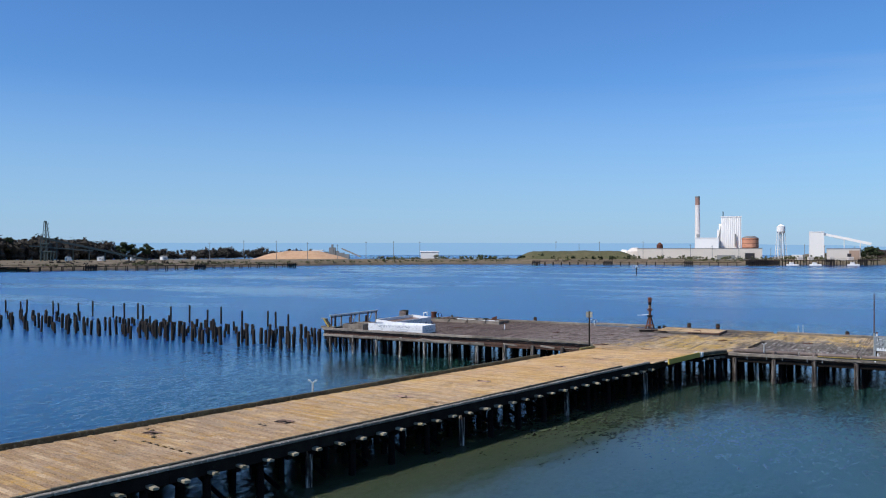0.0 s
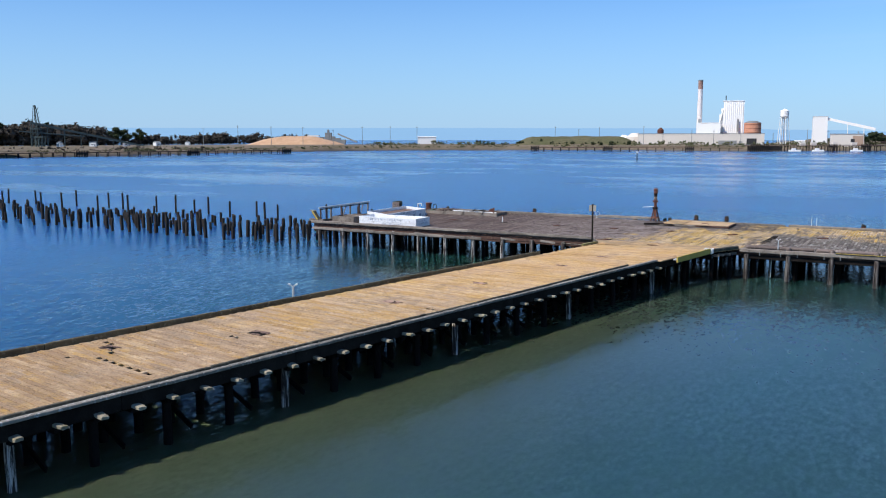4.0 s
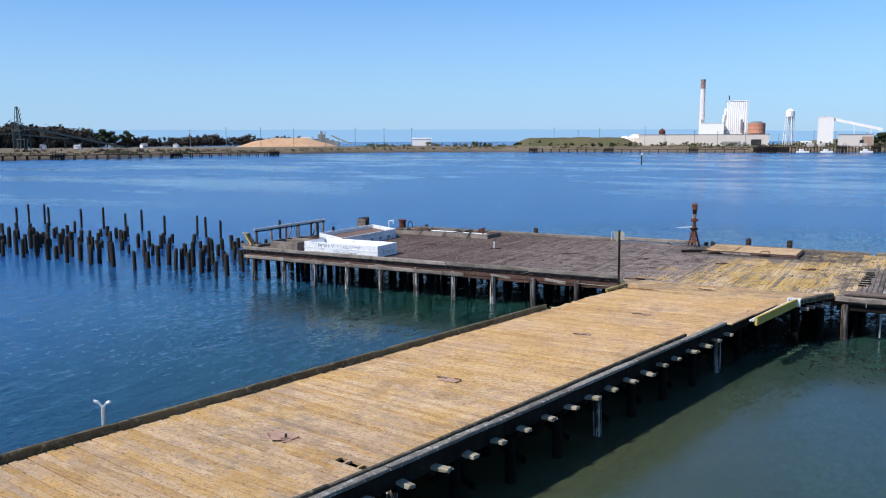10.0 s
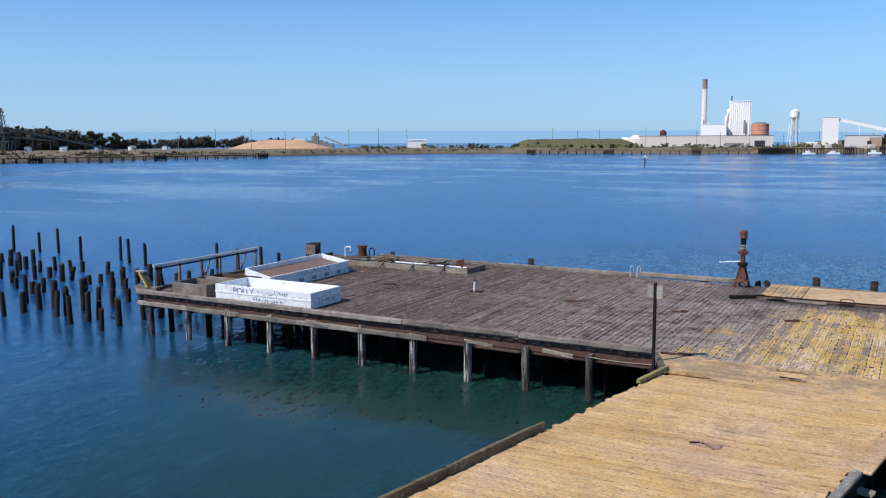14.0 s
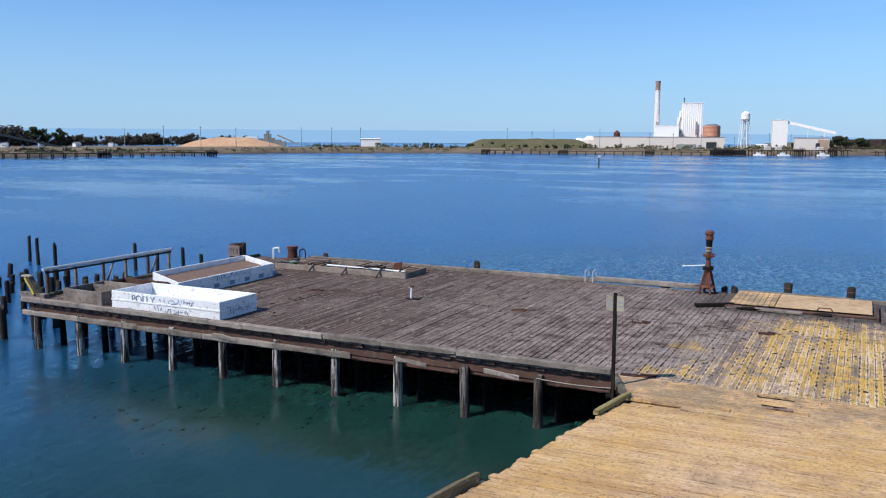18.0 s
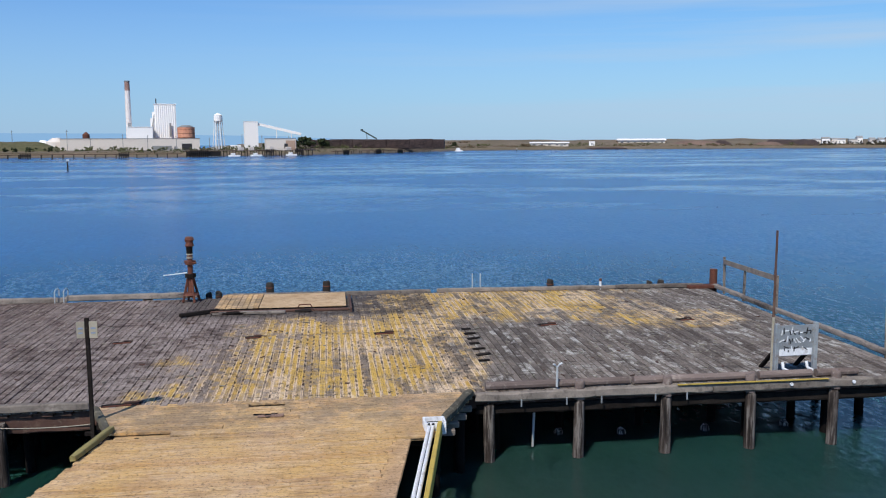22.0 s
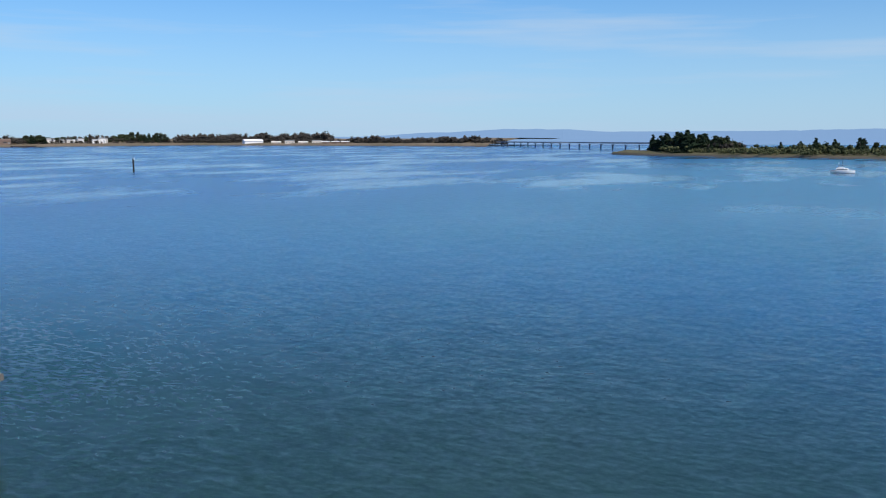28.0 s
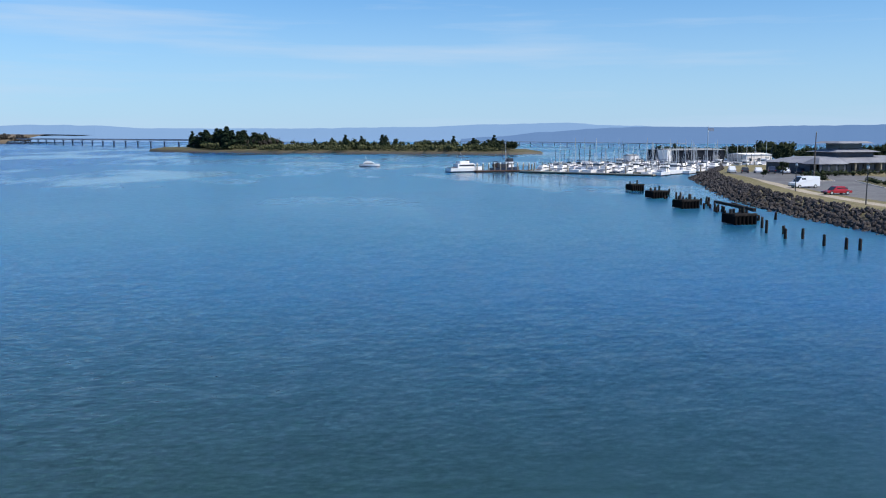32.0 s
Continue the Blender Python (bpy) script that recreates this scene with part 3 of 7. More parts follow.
def grass_material(name, a, b, c, scale=0.02):
    k = Nodes(name)
    big = k.noise(k.pos(), scale, 6, 0.65)
    mid = k.noise(k.pos(1, 1, 4), scale * 9, 6, 0.7)
    col = k.mix(k.step(big, 0.38, 0.62), a, b)
    col = k.mix(k.step(mid, 0.45, 0.65, 0, 0.8), col, c)
    x, y, z = k.xyz()
    sand = k.step(k.math("ADD", z, k.math("MULTIPLY", mid, 1.2)), 2.2, 1.2)
    col = k.mix(sand, col, (0.115, 0.098, 0.08))
    return k.end(col, 0.95, 0, mid, 0.5, 0.5, 0.2)


M["spit"] = grass_material("dune_grass", (0.150, 0.118, 0.074), (0.215, 0.160, 0.112), (0.082, 0.074, 0.042))
SHORE = [(1150, 405), (1165, 640), (1165, 960), (950, 985), (620, 985), (350, 985), (150, 915), (0, 712), (-100, 640), (-200, 640), (-300, 612), (-396, 535), (-432, 396), (-445, 240), (-500, 60), (-560, -300)]
land("far_shore_ground", SHORE, -300, 3.0, 4.2, M["spit"], "low sandy far shore with dune grass and scrub")

# platform: piles, caps, stringers, edge timbers
BENTS = [-34.3 + 3.445 * i for i in range(10)] + [0.35, 3.95, 7.55, 11.15] + [14.7 + 3.585 * i for i in range(6)]
rg = random.Random(3)
pile_sets = [shared(pile_bm(0.215, 2.3, 20 + i, 1.2), M["pile"]) for i in range(5)]
outer_sets = [shared(pile_bm(0.215, 2.3, 30 + i, 1.2), M["darkpile"]) for i in range(4)]
# inner timbers take the near-black that carries the underside's shade
dark_sets = [shared(pile_bm(0.19, 2.05, 40 + i, 1.2), M["shadepile"]) for i in range(4)]
cap_me = shared(bar((0, Y0 + 0.6, 1.88), (0, Y1 - 0.2, 1.88), 0.32, 0.34), M["shadepile"])
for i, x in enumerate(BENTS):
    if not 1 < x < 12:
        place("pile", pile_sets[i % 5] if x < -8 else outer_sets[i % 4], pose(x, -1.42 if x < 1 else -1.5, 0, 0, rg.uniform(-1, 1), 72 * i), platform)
        part("pile_foot", rod(0.2, 0.17, (x + 0.55, -0.1, -1), (x + 0.5, -0.15, 1.9)), M["shadepile"], platform)
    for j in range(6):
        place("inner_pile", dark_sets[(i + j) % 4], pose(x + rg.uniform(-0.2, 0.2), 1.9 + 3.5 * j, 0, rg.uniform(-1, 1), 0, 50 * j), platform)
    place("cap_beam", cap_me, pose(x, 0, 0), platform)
# unseen close-set piles, added to keep light from under the platform
for i in range(66):
    place("fender_pile", dark_sets[i % 4], pose(X0 + 3.6 + i * 0.93 + rg.uniform(-0.1, 0.1), Y1 - 0.35, 0, 0, rg.uniform(-1, 1), 60 * i), platform)
for i in range(8):
    place("fender_pile", dark_sets[i % 4], pose(X0 + 0.5 + rg.uniform(-0.1, 0.1), 4.4 + i * 2.05, 0, 0, rg.uniform(-1, 1), 60 * i), platform)
for j in range(13):
    y = Y0 + 0.7 + j * 1.75
    part("stringer", bar((X0 + 0.1, y, 2.36), (X1 - 0.1, y, 2.36), 0.2, 0.56, 0.02), M["brown"], platform)


def edge_run(pts, step, w, h, z, mat, parent, name="bull_rail", seed=1, jog=0.02):
    """Edge timbers laid end to end, each a piece of its own."""
    r = random.Random(seed)
    for a, b in zip(pts, pts[1:]):
        a, b = Vector((*a, z)), Vector((*b, z))
        k = max(1, round((b - a).length / step))
        for i in range(k):
            p, q = a.lerp(b, i / k), a.lerp(b, (i + 1) / k)
            d = (q - p).normalized() * 0.012
            off = Vector((0, 0, r.uniform(-jog, jog)))
            part(name, rough_bar(p + d + off, q - d + off, w, h, r.random()), mat, parent)


edge_run([(X0 - 0.3, -1.42), (-0.1, -1.42)], 6.9, 0.34, 0.30, ZD + 0.12, M["timber"], platform, seed=4)
edge_run([(X0 + 0.1, -1.12), (-0.2, -1.12)], 6.9, 0.24, 0.34, 2.02, M["brown"], platform, "wale", 5)
edge_run([(X0 - 0.1, -1.58), (-12.6, -1.58)], 4.4, 0.24, 0.30, 2.12, M["timber"], platform, "wale", 6)
blk = shared(box(0.42, 0.3, 0.16, 0, 0, 0, 0.015), M["brown"])
for i in range(46):
    place("spacer_block", blk, pose(X0 + 0.5 + i * 0.75 + rg.uniform(-0.1, 0.1), -1.27, 2.52, 0, 0, rg.uniform(-5, 5)), platform)
# outer (deep-water) edge
edge_run([(X0 + 4.6, Y1 - 0.1), (0.5, Y1 - 0.1)], 7.2, 0.32, 0.34, ZD + 0.16, M["timber"], platform, seed=8, jog=0.05)
edge_run([(2.2, Y1 - 0.1), (15.0, Y1 - 0.1)], 6.4, 0.3, 0.26, ZD + 0.1, M["timber"], platform, seed=9, jog=0.05)
edge_run([(15.4, Y1 - 0.25), (33.0, Y1 - 0.9)], 5.5, 0.3, 0.26, ZD + 0.12, M["timber"], platform, seed=10, jog=0.05)
# end edges
edge_run([(X1 + 0.15, -0.9), (X1 + 0.35, Y1 - 1.0)], 4.4, 0.3, 0.24, ZD + 0.12, M["timber"], platform, seed=11, jog=0.04)
edge_run([(X0 - 0.1, 0.2), (X0 - 0.1, Y1 - 0.4)], 5.0, 0.3, 0.3, ZD + 0.05, M["rail"], platform, seed=12)
# front of the outer half: round log rail on a squared wale
edge_run([(14.1, -1.62), (33.3, -1.62)], 5.0, 0.30, 0.36, ZD - 0.12, M["timber"], platform, "wale", 13)
for a, b in ((14.6, 20.4), (20.6, 25.7), (25.9, 28.2), (28.4, 30.2)):
    part("log_rail", rod(0.17, 0.15, (a, -1.18, ZD + 0.17), (b, -1.2, ZD + 0.19), 9), M["log"], platform)
part("yellow_strip", bar((22.2, -1.80, ZD + 0.085), (28.6, -1.80, ZD + 0.085), 0.10, 0.06), M["yellow"], platform, "faded yellow timber strip")
edge_run([(14.2, -1.3), (33.0, -1.3)], 6.2, 0.24, 0.4, 2.05, M["creosote"], platform, "lower_wale", 14)
for x in (18.3, 21.9, 25.4, 29.1):
    part("pile_head", pile_bm(0.2, 0.75, int(x * 10), 0.0), M["log"], platform).location = (x, -1.5, 2.35)
for x in (15.9, 17.7, 19.1, 21.3, 22.6):
    part("bolt_bracket", box(0.05, 0.05, 0.28, x, -1.82, 2.25), M["galv"], platform, "grey steel bracket")
part("rope_coil", rod(0.26, 0.24, (32.67, -1.5, 2.62), (32.67, -1.5, 2.72), 10), M["blockend"], platform)
part("corner_pile", pile_bm(0.27, 3.62, 77, 1.2, 11), M["pile"], platform).location = (32.67, -1.52, 0)
part("corner_block", box(0.5, 0.6, 0.42, 33.1, -1.0, ZD + 0.05, 0.03), M["yellow"], platform, "yellow painted timber block")
part("corner_wale", bar((32.3, -1.45, ZD - 0.1), (33.35, -1.3, ZD - 0.1), 0.45, 0.42, 0.06), M["brown"], platform, "red-brown rotten timber end")
for x, y in ((32.9, -1.8), (31.4, -1.8), (29.7, -1.8), (27.0, -1.8)):
    part("bolt_plate", rod(0.07, 0.07, (x, y, ZD - 0.08), (x, y - 0.06, ZD - 0.08), 8), M["white"], platform, "white bolt plate")
# loose hanging pipe and mooring floats under the outer half
part("hanging_pipe", rod(0.05, 0.05, (16.7, -0.4, 0.1), (16.75, -0.5, 2.3), 8), M["steel"], platform, "pale steel pipe")
for x, y in ((18.2, 1.2), (20.9, 0.9), (24.6, 0.8), (28.3, 0.9)):
    f = pile_bm(0.19, 0.2, int(x * 7), 0.1, 8)
    part("pile_collar", f, M["pile"], platform, "pale encrusted pile foot").location = (x, y, 0)

# transition: long boards laid along the platform where the approach joins
rg = random.Random(21)
y = -1.25
row = 0
while y > -5.7:
    w = 0.42 if row % 3 else 0.34
    xl = 0.1 + (-1.3 - y) * 0.44
    xr = 14.0 - (-1.5 - y) * 0.47 if y < -1.5 else 14.0
    if y < -4.0:
        xl = 1.25 + (-4.0 - y) * 5.43
    cut = rg.uniform(0.3, 0.7)
    xm = xl + (xr - xl) * cut
    segs = ((xl, xm), (xm, xr)) if row % 2 and xr - xl > 4 else ((xl, xr),)
    for a, b in segs:
        if row == 1 and a < 6.2 < b:
            part("board", box(5.6 - a - 0.02, w - 0.02, 0.1, (a + 5.6) / 2, y - w / 2, ZD - 0.1, 0.01), M["approach"], platform)
            a = 6.9
        if b - a > 0.5:
            part("board", box(b - a - 0.02, w - 0.02, 0.1, (a + b) / 2, y - w / 2, ZD - 0.1 + rg.uniform(-0.01, 0.012), 0.01), M["approach"], platform)
    y -= w
    row += 1
part("cross_beam", bar((0.3, -2.2, 2.3), (13.4, -2.2, 2.3), 0.3, 0.5), M["creosote"], platform)
part("cross_beam", bar((1.3, -4.6, 2.3), (12.3, -4.9, 2.3), 0.3, 0.5), M["creosote"], platform)
part("under_boards", box(10.4, 2.4, 0.06, 6.6, -4.7, ZD - 0.19), M["approach"], platform)
part("corner_rail", rough_bar((13.9, -1.75, ZD + 0.12), (12.45, -4.9, ZD + 0.12), 0.3, 0.3, 31), M["rail"], platform)
part("corner_wale", rough_bar((0.0, -1.3, ZD - 0.05), (1.1, -4.0, ZD - 0.08), 0.26, 0.26, 32), M["rail"], platform)
for p in ((13.4, -3.0), (13.0, -3.8), (12.75, -4.6), (13.75, -2.1)):
    part("cap_end", box(0.5, 0.26, 0.2, p[0] - 0.1, p[1], 2.25, 0.02), M["timber"], platform)
for p in ((13.4, -2.4), (12.2, -4.4), (0.6, -2.2), (7.0, -4.0), (10.0, -4.2), (4.0, -3.8)):
    place("inner_pile", dark_sets[0], pose(p[0], p[1], 0), platform)

# approach: edges, caps with their ends out, piles
def ap_run(s0, s1, w, wd, h, z, mat, name, step=5.2, seed=1, jog=0.03):
    r = random.Random(seed)
    k = max(1, round((s1 - s0) / step))
    for i in range(k):
        a, b = s0 + (s1 - s0) * i / k, s0 + (s1 - s0) * (i + 1) / k
        dz = r.uniform(-jog, jog)
        part(name, rough_bar((w, -a - 0.01, z + dz * 0.4), (w, -b + 0.01, z + dz * 0.4), wd, h, r.random(), 0.008) if name == "bull_rail" else bar((w, -a - 0.01, z + dz), (w, -b + 0.01, z + dz), wd, h, 0.025), mat, approach)


ap_run(10.2, ALEN, 0.02, 0.21, 0.42, ZD + 0.07, M["sidelog"], "bull_rail", 5.4, 2)
ap_run(0.1, 2.9, 0.05, 0.22, 0.2, ZD + 0.12, M["moss"], "bull_rail", 2.9, 3)
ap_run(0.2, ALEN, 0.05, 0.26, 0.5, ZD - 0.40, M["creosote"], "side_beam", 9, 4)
# unseen beam added on the far side to block light below the approach
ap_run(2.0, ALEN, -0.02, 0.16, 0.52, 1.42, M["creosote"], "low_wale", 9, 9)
ap_run(7.6, ALEN, AWID + 0.10, 0.30, 0.16, ZD + 0.05, M["kerb"], "bull_rail", 5.4, 5)
ap_run(12.0, ALEN, AWID - 0.17, 0.14, 0.18, ZD + 0.115, M["rail"], "inner_rail", 5.0, 6)
ap_run(0.6, ALEN, AWID - 0.02, 0.28, 0.62, ZD - 0.36, M["creosote"], "side_beam", 9, 7)
ap_run(0.3, 7.4, AWID + 0.10, 0.68, 0.1, ZD - 0.055, M["approach"], "edge_board", 4.3, 8)
ap_cap = shared(bar((-0.1, 0, 2.02), (AWID + 0.10, 0, 2.02), 0.30, 0.30, 0.02), M["shadepile"])
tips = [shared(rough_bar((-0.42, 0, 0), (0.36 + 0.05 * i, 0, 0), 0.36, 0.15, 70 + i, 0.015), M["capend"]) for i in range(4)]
# diagonals added to darken the underside, not known timbers
shade_strut = [shared(bar((0.3, 0, 0.3), (4.6, 0, 1.9), 0.09, 0.26, 0.01), M["shadepile"]), shared(bar((9.2, 0, 0.3), (5.0, 0, 1.9), 0.09, 0.26, 0.01), M["shadepile"])]
ap_piles = [shared(pile_bm(0.20, 2.0, 60 + i, 1.2), M["shadepile"]) for i in range(4)]
edge_piles = [shared(pile_bm(0.19, 2.0, 66 + i, 1.2), M["pile"]) for i in range(3)]
k = int((ALEN - 2) / 1.64)
for i in range(k):
    s = 0.99 + i * 1.64
    place("cap_beam", ap_cap, pose(0, -s, 0), approach)
    if i > 3:
        place("cap_end", tips[i % 4], pose(AWID + 0.22 + rg.uniform(-0.08, 0.08), -s, 2.20 + rg.uniform(-0.03, 0.03), rg.uniform(-7, 7), rg.uniform(-4, 4), rg.uniform(-7, 7)), approach)
    place("brace", shade_strut[i % 2], pose(0, -s - 0.2, 0), approach)
    for j in range(5):
        if i % 2 == 0 or j < 4:
            place("pile" if j < 4 else "edge_pile", (edge_piles if j == 4 and i % 8 == 4 else ap_piles)[(i // 2 + j) % 3], pose(0.25 + j * 2.3 + rg.uniform(-0.1, 0.1), -s, 0, rg.uniform(-1.2, 1.2), rg.uniform(-1.2, 1.2), 40 * j), approach)
for j in range(6):
    ap_run(0.3, ALEN, 1.0 + j * 1.6, 0.2, 0.34, 2.46, M["creosote"], "stringer", 12, 30 + j)


# ---- things on the pier ----
def trough(name, x0, x1, y0, y1, h, t, mat, inner, label, rails=True, floor_z=0.25):
    cx, cy = (x0 + x1) / 2, (y0 + y1) / 2
    b = thing(name, cx, cy, ZD, 0, label, "planter box")
    lx, ly = x1 - x0, y1 - y0
    for nm, sx, sy, px, py in (("side_panel", lx, t, 0, -ly / 2 + t / 2), ("side_panel", lx, t, 0, ly / 2 - t / 2), ("end_panel", t, ly - 2 * t, -lx / 2 + t / 2, 0), ("end_panel", t, ly - 2 * t, lx / 2 - t / 2, 0)):
        part(nm, box(sx, sy, h, px, py, 0, 0.015), mat, b)
    part("floor", box(lx - 2 * t, ly - 2 * t, floor_z, 0, 0, 0), inner, b)
    if rails:
        for sy in (-1, 1):
            part("band", box(lx + 0.04, 0.03, 0.10, 0, sy * (ly / 2 + 0.012), h * 0.46, 0.008), mat, b)
        part("band", box(0.03, ly + 0.02, 0.10, lx / 2 + 0.012, 0, h * 0.46, 0.008), mat, b)
    return b


M["rot"] = weathered("rusty_soil", (0.16, 0.10, 0.075), (0.26, 0.17, 0.13), (0.09, 0.06, 0.05), 1.5)
w1 = trough("white_box", -29.2, -21.4, -0.55, 2.55, 0.98, 0.12, M["white"], M["white"], "long white painted open box with graffiti on pier deck")
w2 = trough("white_box", -32.4, -27.9, 4.6, 13.9, 0.92, 0.12, M["white"], M["rot"], "large white painted open box with rusty floor", True, 0.56)
for c in w2.children:
    for v in c.data.vertices:
        v.co.y -= 0.55 * v.co.x
g1 = trough("grey_box", -33.1, -30.0, -0.55, 2.5, 0.80, 0.1, M["timber"], M["creosote"], "grey weathered timber open box beside white box", False, 0.1)
part("divider", box(3.0, 0.1, 0.7, 0, 0.6, 0.05), M["timber"], g1)
g2 = trough("brown_box", -33.2, -29.2, 2.75, 4.3, 0.72, 0.1, M["brown"], M["rot"], "brown timber open box behind grey box", False)


def letters(text, size, mat, parent, m, name="lettering", thick=0.004):
    cu = bpy.data.curves.new(name, "FONT")
    cu.body, cu.size, cu.extrude, cu.align_x = text, size, thick, "CENTER"
    tmp = bpy.data.objects.new(name, cu)
    scene.collection.objects.link(tmp)
    bpy.context.view_layer.update()
    me = bpy.data.meshes.new_from_object(tmp)
    bpy.data.objects.remove(tmp)
    me.materials.clear()
    ob = held(name, me, mat, parent)
    ob.matrix_local = m
    return ob


letters("POLLY", 0.6, M["blueink"], w1, pose(-1.5, -1.57, 0.46, 90, 0, 0))
rs = random.Random(66)


def scrawl(owner, x0, x1, z0, z1, y, n, turn):
    """Illegible sprayed strokes on an upright face."""
    for i in range(n):
        L, a = rs.uniform(0.10, 0.30), rs.choice((rs.uniform(60, 120), rs.uniform(-20, 20), rs.uniform(20, 160)))
        u, z = x0 + (x1 - x0) * (i + rs.random()) / n, rs.uniform(z0, z1)
        if turn:
            part("scrawl", box(0.012, L, 0.035, y, u, z, 0, Euler((radians(a), 0, 0)).to_matrix()), M["blueink"], owner, "blue-grey graffiti stroke")
        else:
            part("scrawl", box(L, 0.012, 0.035, u, y, z, 0, Euler((0, radians(a), 0)).to_matrix()), M["blueink"], owner, "blue-grey graffiti stroke")


scrawl(w1, -0.4, 2.2, 0.5, 0.8, -1.566, 22, False)
scrawl(w1, -0.8, 2.0, 0.12, 0.32, -1.566, 18, False)
scrawl(w1, -0.9, 1.0, 0.25, 0.7, 3.922, 18, True)
scrawl(w2, -2.6, 0.8, 0.55, 0.8, 2.27, 20, True)
for i in range(6):
    part("dark_panel", box(0.012, 0.5, 0.26, 2.27, -4.0 + i * 1.5, 0.12), M["blueink"], w2, "blue-grey stained panel")

# railing at the platform's end
r1 = thing("pipe_railing", X0 - 0.35, 0.4, ZD - 0.1, 0, "weathered timber and pipe railing along the platform end", "railing")
part("top_rail", rod(0.11, 0.11, (0, -0.3, 1.72), (0.1, 10.4, 1.78), 9), M["steel"], r1)
part("second_rail", rod(0.06, 0.06, (0.12, -0.2, 1.52), (0.2, 10.2, 1.6), 8), M["creosote"], r1)
for i, y in enumerate((0.0, 2.1, 4.3, 6.2, 8.2, 10.2)):
    part("post", box(0.16, 0.16, 1.66, 0, y, 0, 0.01), M["timber"] if i % 2 else M["brown"], r1)
    if i in (2, 4):
        part("brace", bar((0.05, y + 0.1, 0.05), (0.1, y + 0.8, 1.6), 0.1, 0.1, 0.01), M["timber"], r1)
fb = thing("fender_bracket", X0 - 0.15, -0.9, ZD + 0.25, 0, "yellow mossy timber bracket on platform corner", "bracket")
part("upright", bar((0.55, 0, 0), (-0.35, 0.1, 1.05), 0.42, 0.42, 0.05), M["rail"], fb)
part("yellow_face", bar((0.50, -0.25, 0.1), (-0.36, -0.16, 1.05), 0.06, 0.16, 0.02), M["yellow"], fb)
part("cap", box(0.75, 0.4, 0.12, -0.4, 0.1, 1.05, 0.03), M["blockend"], fb)
part("sole", bar((-0.8, 0, 0.02), (1.3, 0, 0.02), 0.4, 0.3, 0.03), M["timber"], fb)

# stump with letters, iron bollard, hoops, ladders
st = thing("pile_cluster", -36.0, 18.6, 0, 0, "dark timber pile cluster with chalked letters", "piles")
for i, (dx, dy) in enumerate(((-0.46, 0), (-0.16, -0.1), (0.16, -0.1), (0.46, 0), (-0.25, 0.4), (0.25, 0.4))):
    part("pile", pile_bm(0.25, 3.85 + 0.06 * (i % 3), 90 + i, 1.2), M["oldpile"], st).location = (dx, dy, 0)
part("face_board", box(1.1, 0.05, 0.85, 0, -0.39, 2.98, 0.01), M["log"], st)
letters("TUI", 0.58, M["ink"], st, pose(0.0, -0.42, 3.17, 90, 0, 0))
bo = thing("iron_bollard", -32.0, 20.5, ZD, 0, "rusty iron mooring bollard on the pier edge", "bollard")
part("stem", rod(0.42, 0.36, (0, 0, 0), (0, 0, 0.72), 14), M["rust"], bo)
part("head", rod(0.40, 0.46, (0, 0, 0.72), (0, 0, 1.0), 14), M["rust"], bo)
part("plate", box(1.3, 1.2, 0.06, 0, 0, 0, 0.01), M["rust"], bo)


def tube(points, r, n=8):
    bm = bmesh.new()
    for a, b in zip(points, points[1:]):
        cyl(bm, r, r, a, b, n)
    for p in points[1:-1]:
        s = bmesh.ops.create_icosphere(bm, subdivisions=1, radius=r)
        bmesh.ops.translate(bm, vec=p, verts=s["verts"])
    return bm


def hoop(x0, h, dy, r=0.03):
    return tube([(x0, 0, 0), (x0, 0, h - 0.12), (x0, dy * 0.3, h), (x0, dy * 0.7, h), (x0, dy, h - 0.12), (x0, dy, 0.3)], r)


wp = thing("white_pipe", -33.2, 19.6, ZD, 0, "bent white plastic pipe standing on deck", "pipe")
part("bend", tube([(0, 0, 0), (0, 0, 0.85), (0.55, 0, 0.95), (0.6, 0, 0.55)], 0.07), M["white"], wp)
hp = thing("ladder_hoop", -30.9, 20.3, ZD, 0, "dark steel hoop of a ladder at pier edge", "ladder")
part("hoop", tube([(-0.25, 0, 0), (-0.25, 0, 0.7), (-0.1, 0, 0.85), (0.15, 0, 0.85), (0.28, 0, 0.7), (0.28, 0, 0)], 0.045), M["creosote"], hp)
for x, tall in ((-7.6, 0.8), (18.0, 1.15)):
    ld = thing("pier_ladder", x, Y1 - 0.5, ZD, 0, "pale steel ladder with raised handrails at pier edge", "ladder", "pier ladders")
    for dx in (-0.26, 0.26):
        part("handrail", hoop(dx, tall, 0.9, 0.035) if x < 0 else tube([(dx, 0.4, -1.5), (dx, 0.4, tall)], 0.035), M["steel"], ld)
    for i in range(4):
        part("rung", rod(0.02, 0.02, (-0.26, 0.9 if x < 0 else 0.4, -0.25 - 0.3 * i), (0.26, 0.9 if x < 0 else 0.4, -0.25 - 0.3 * i), 6), M["steel"], ld)

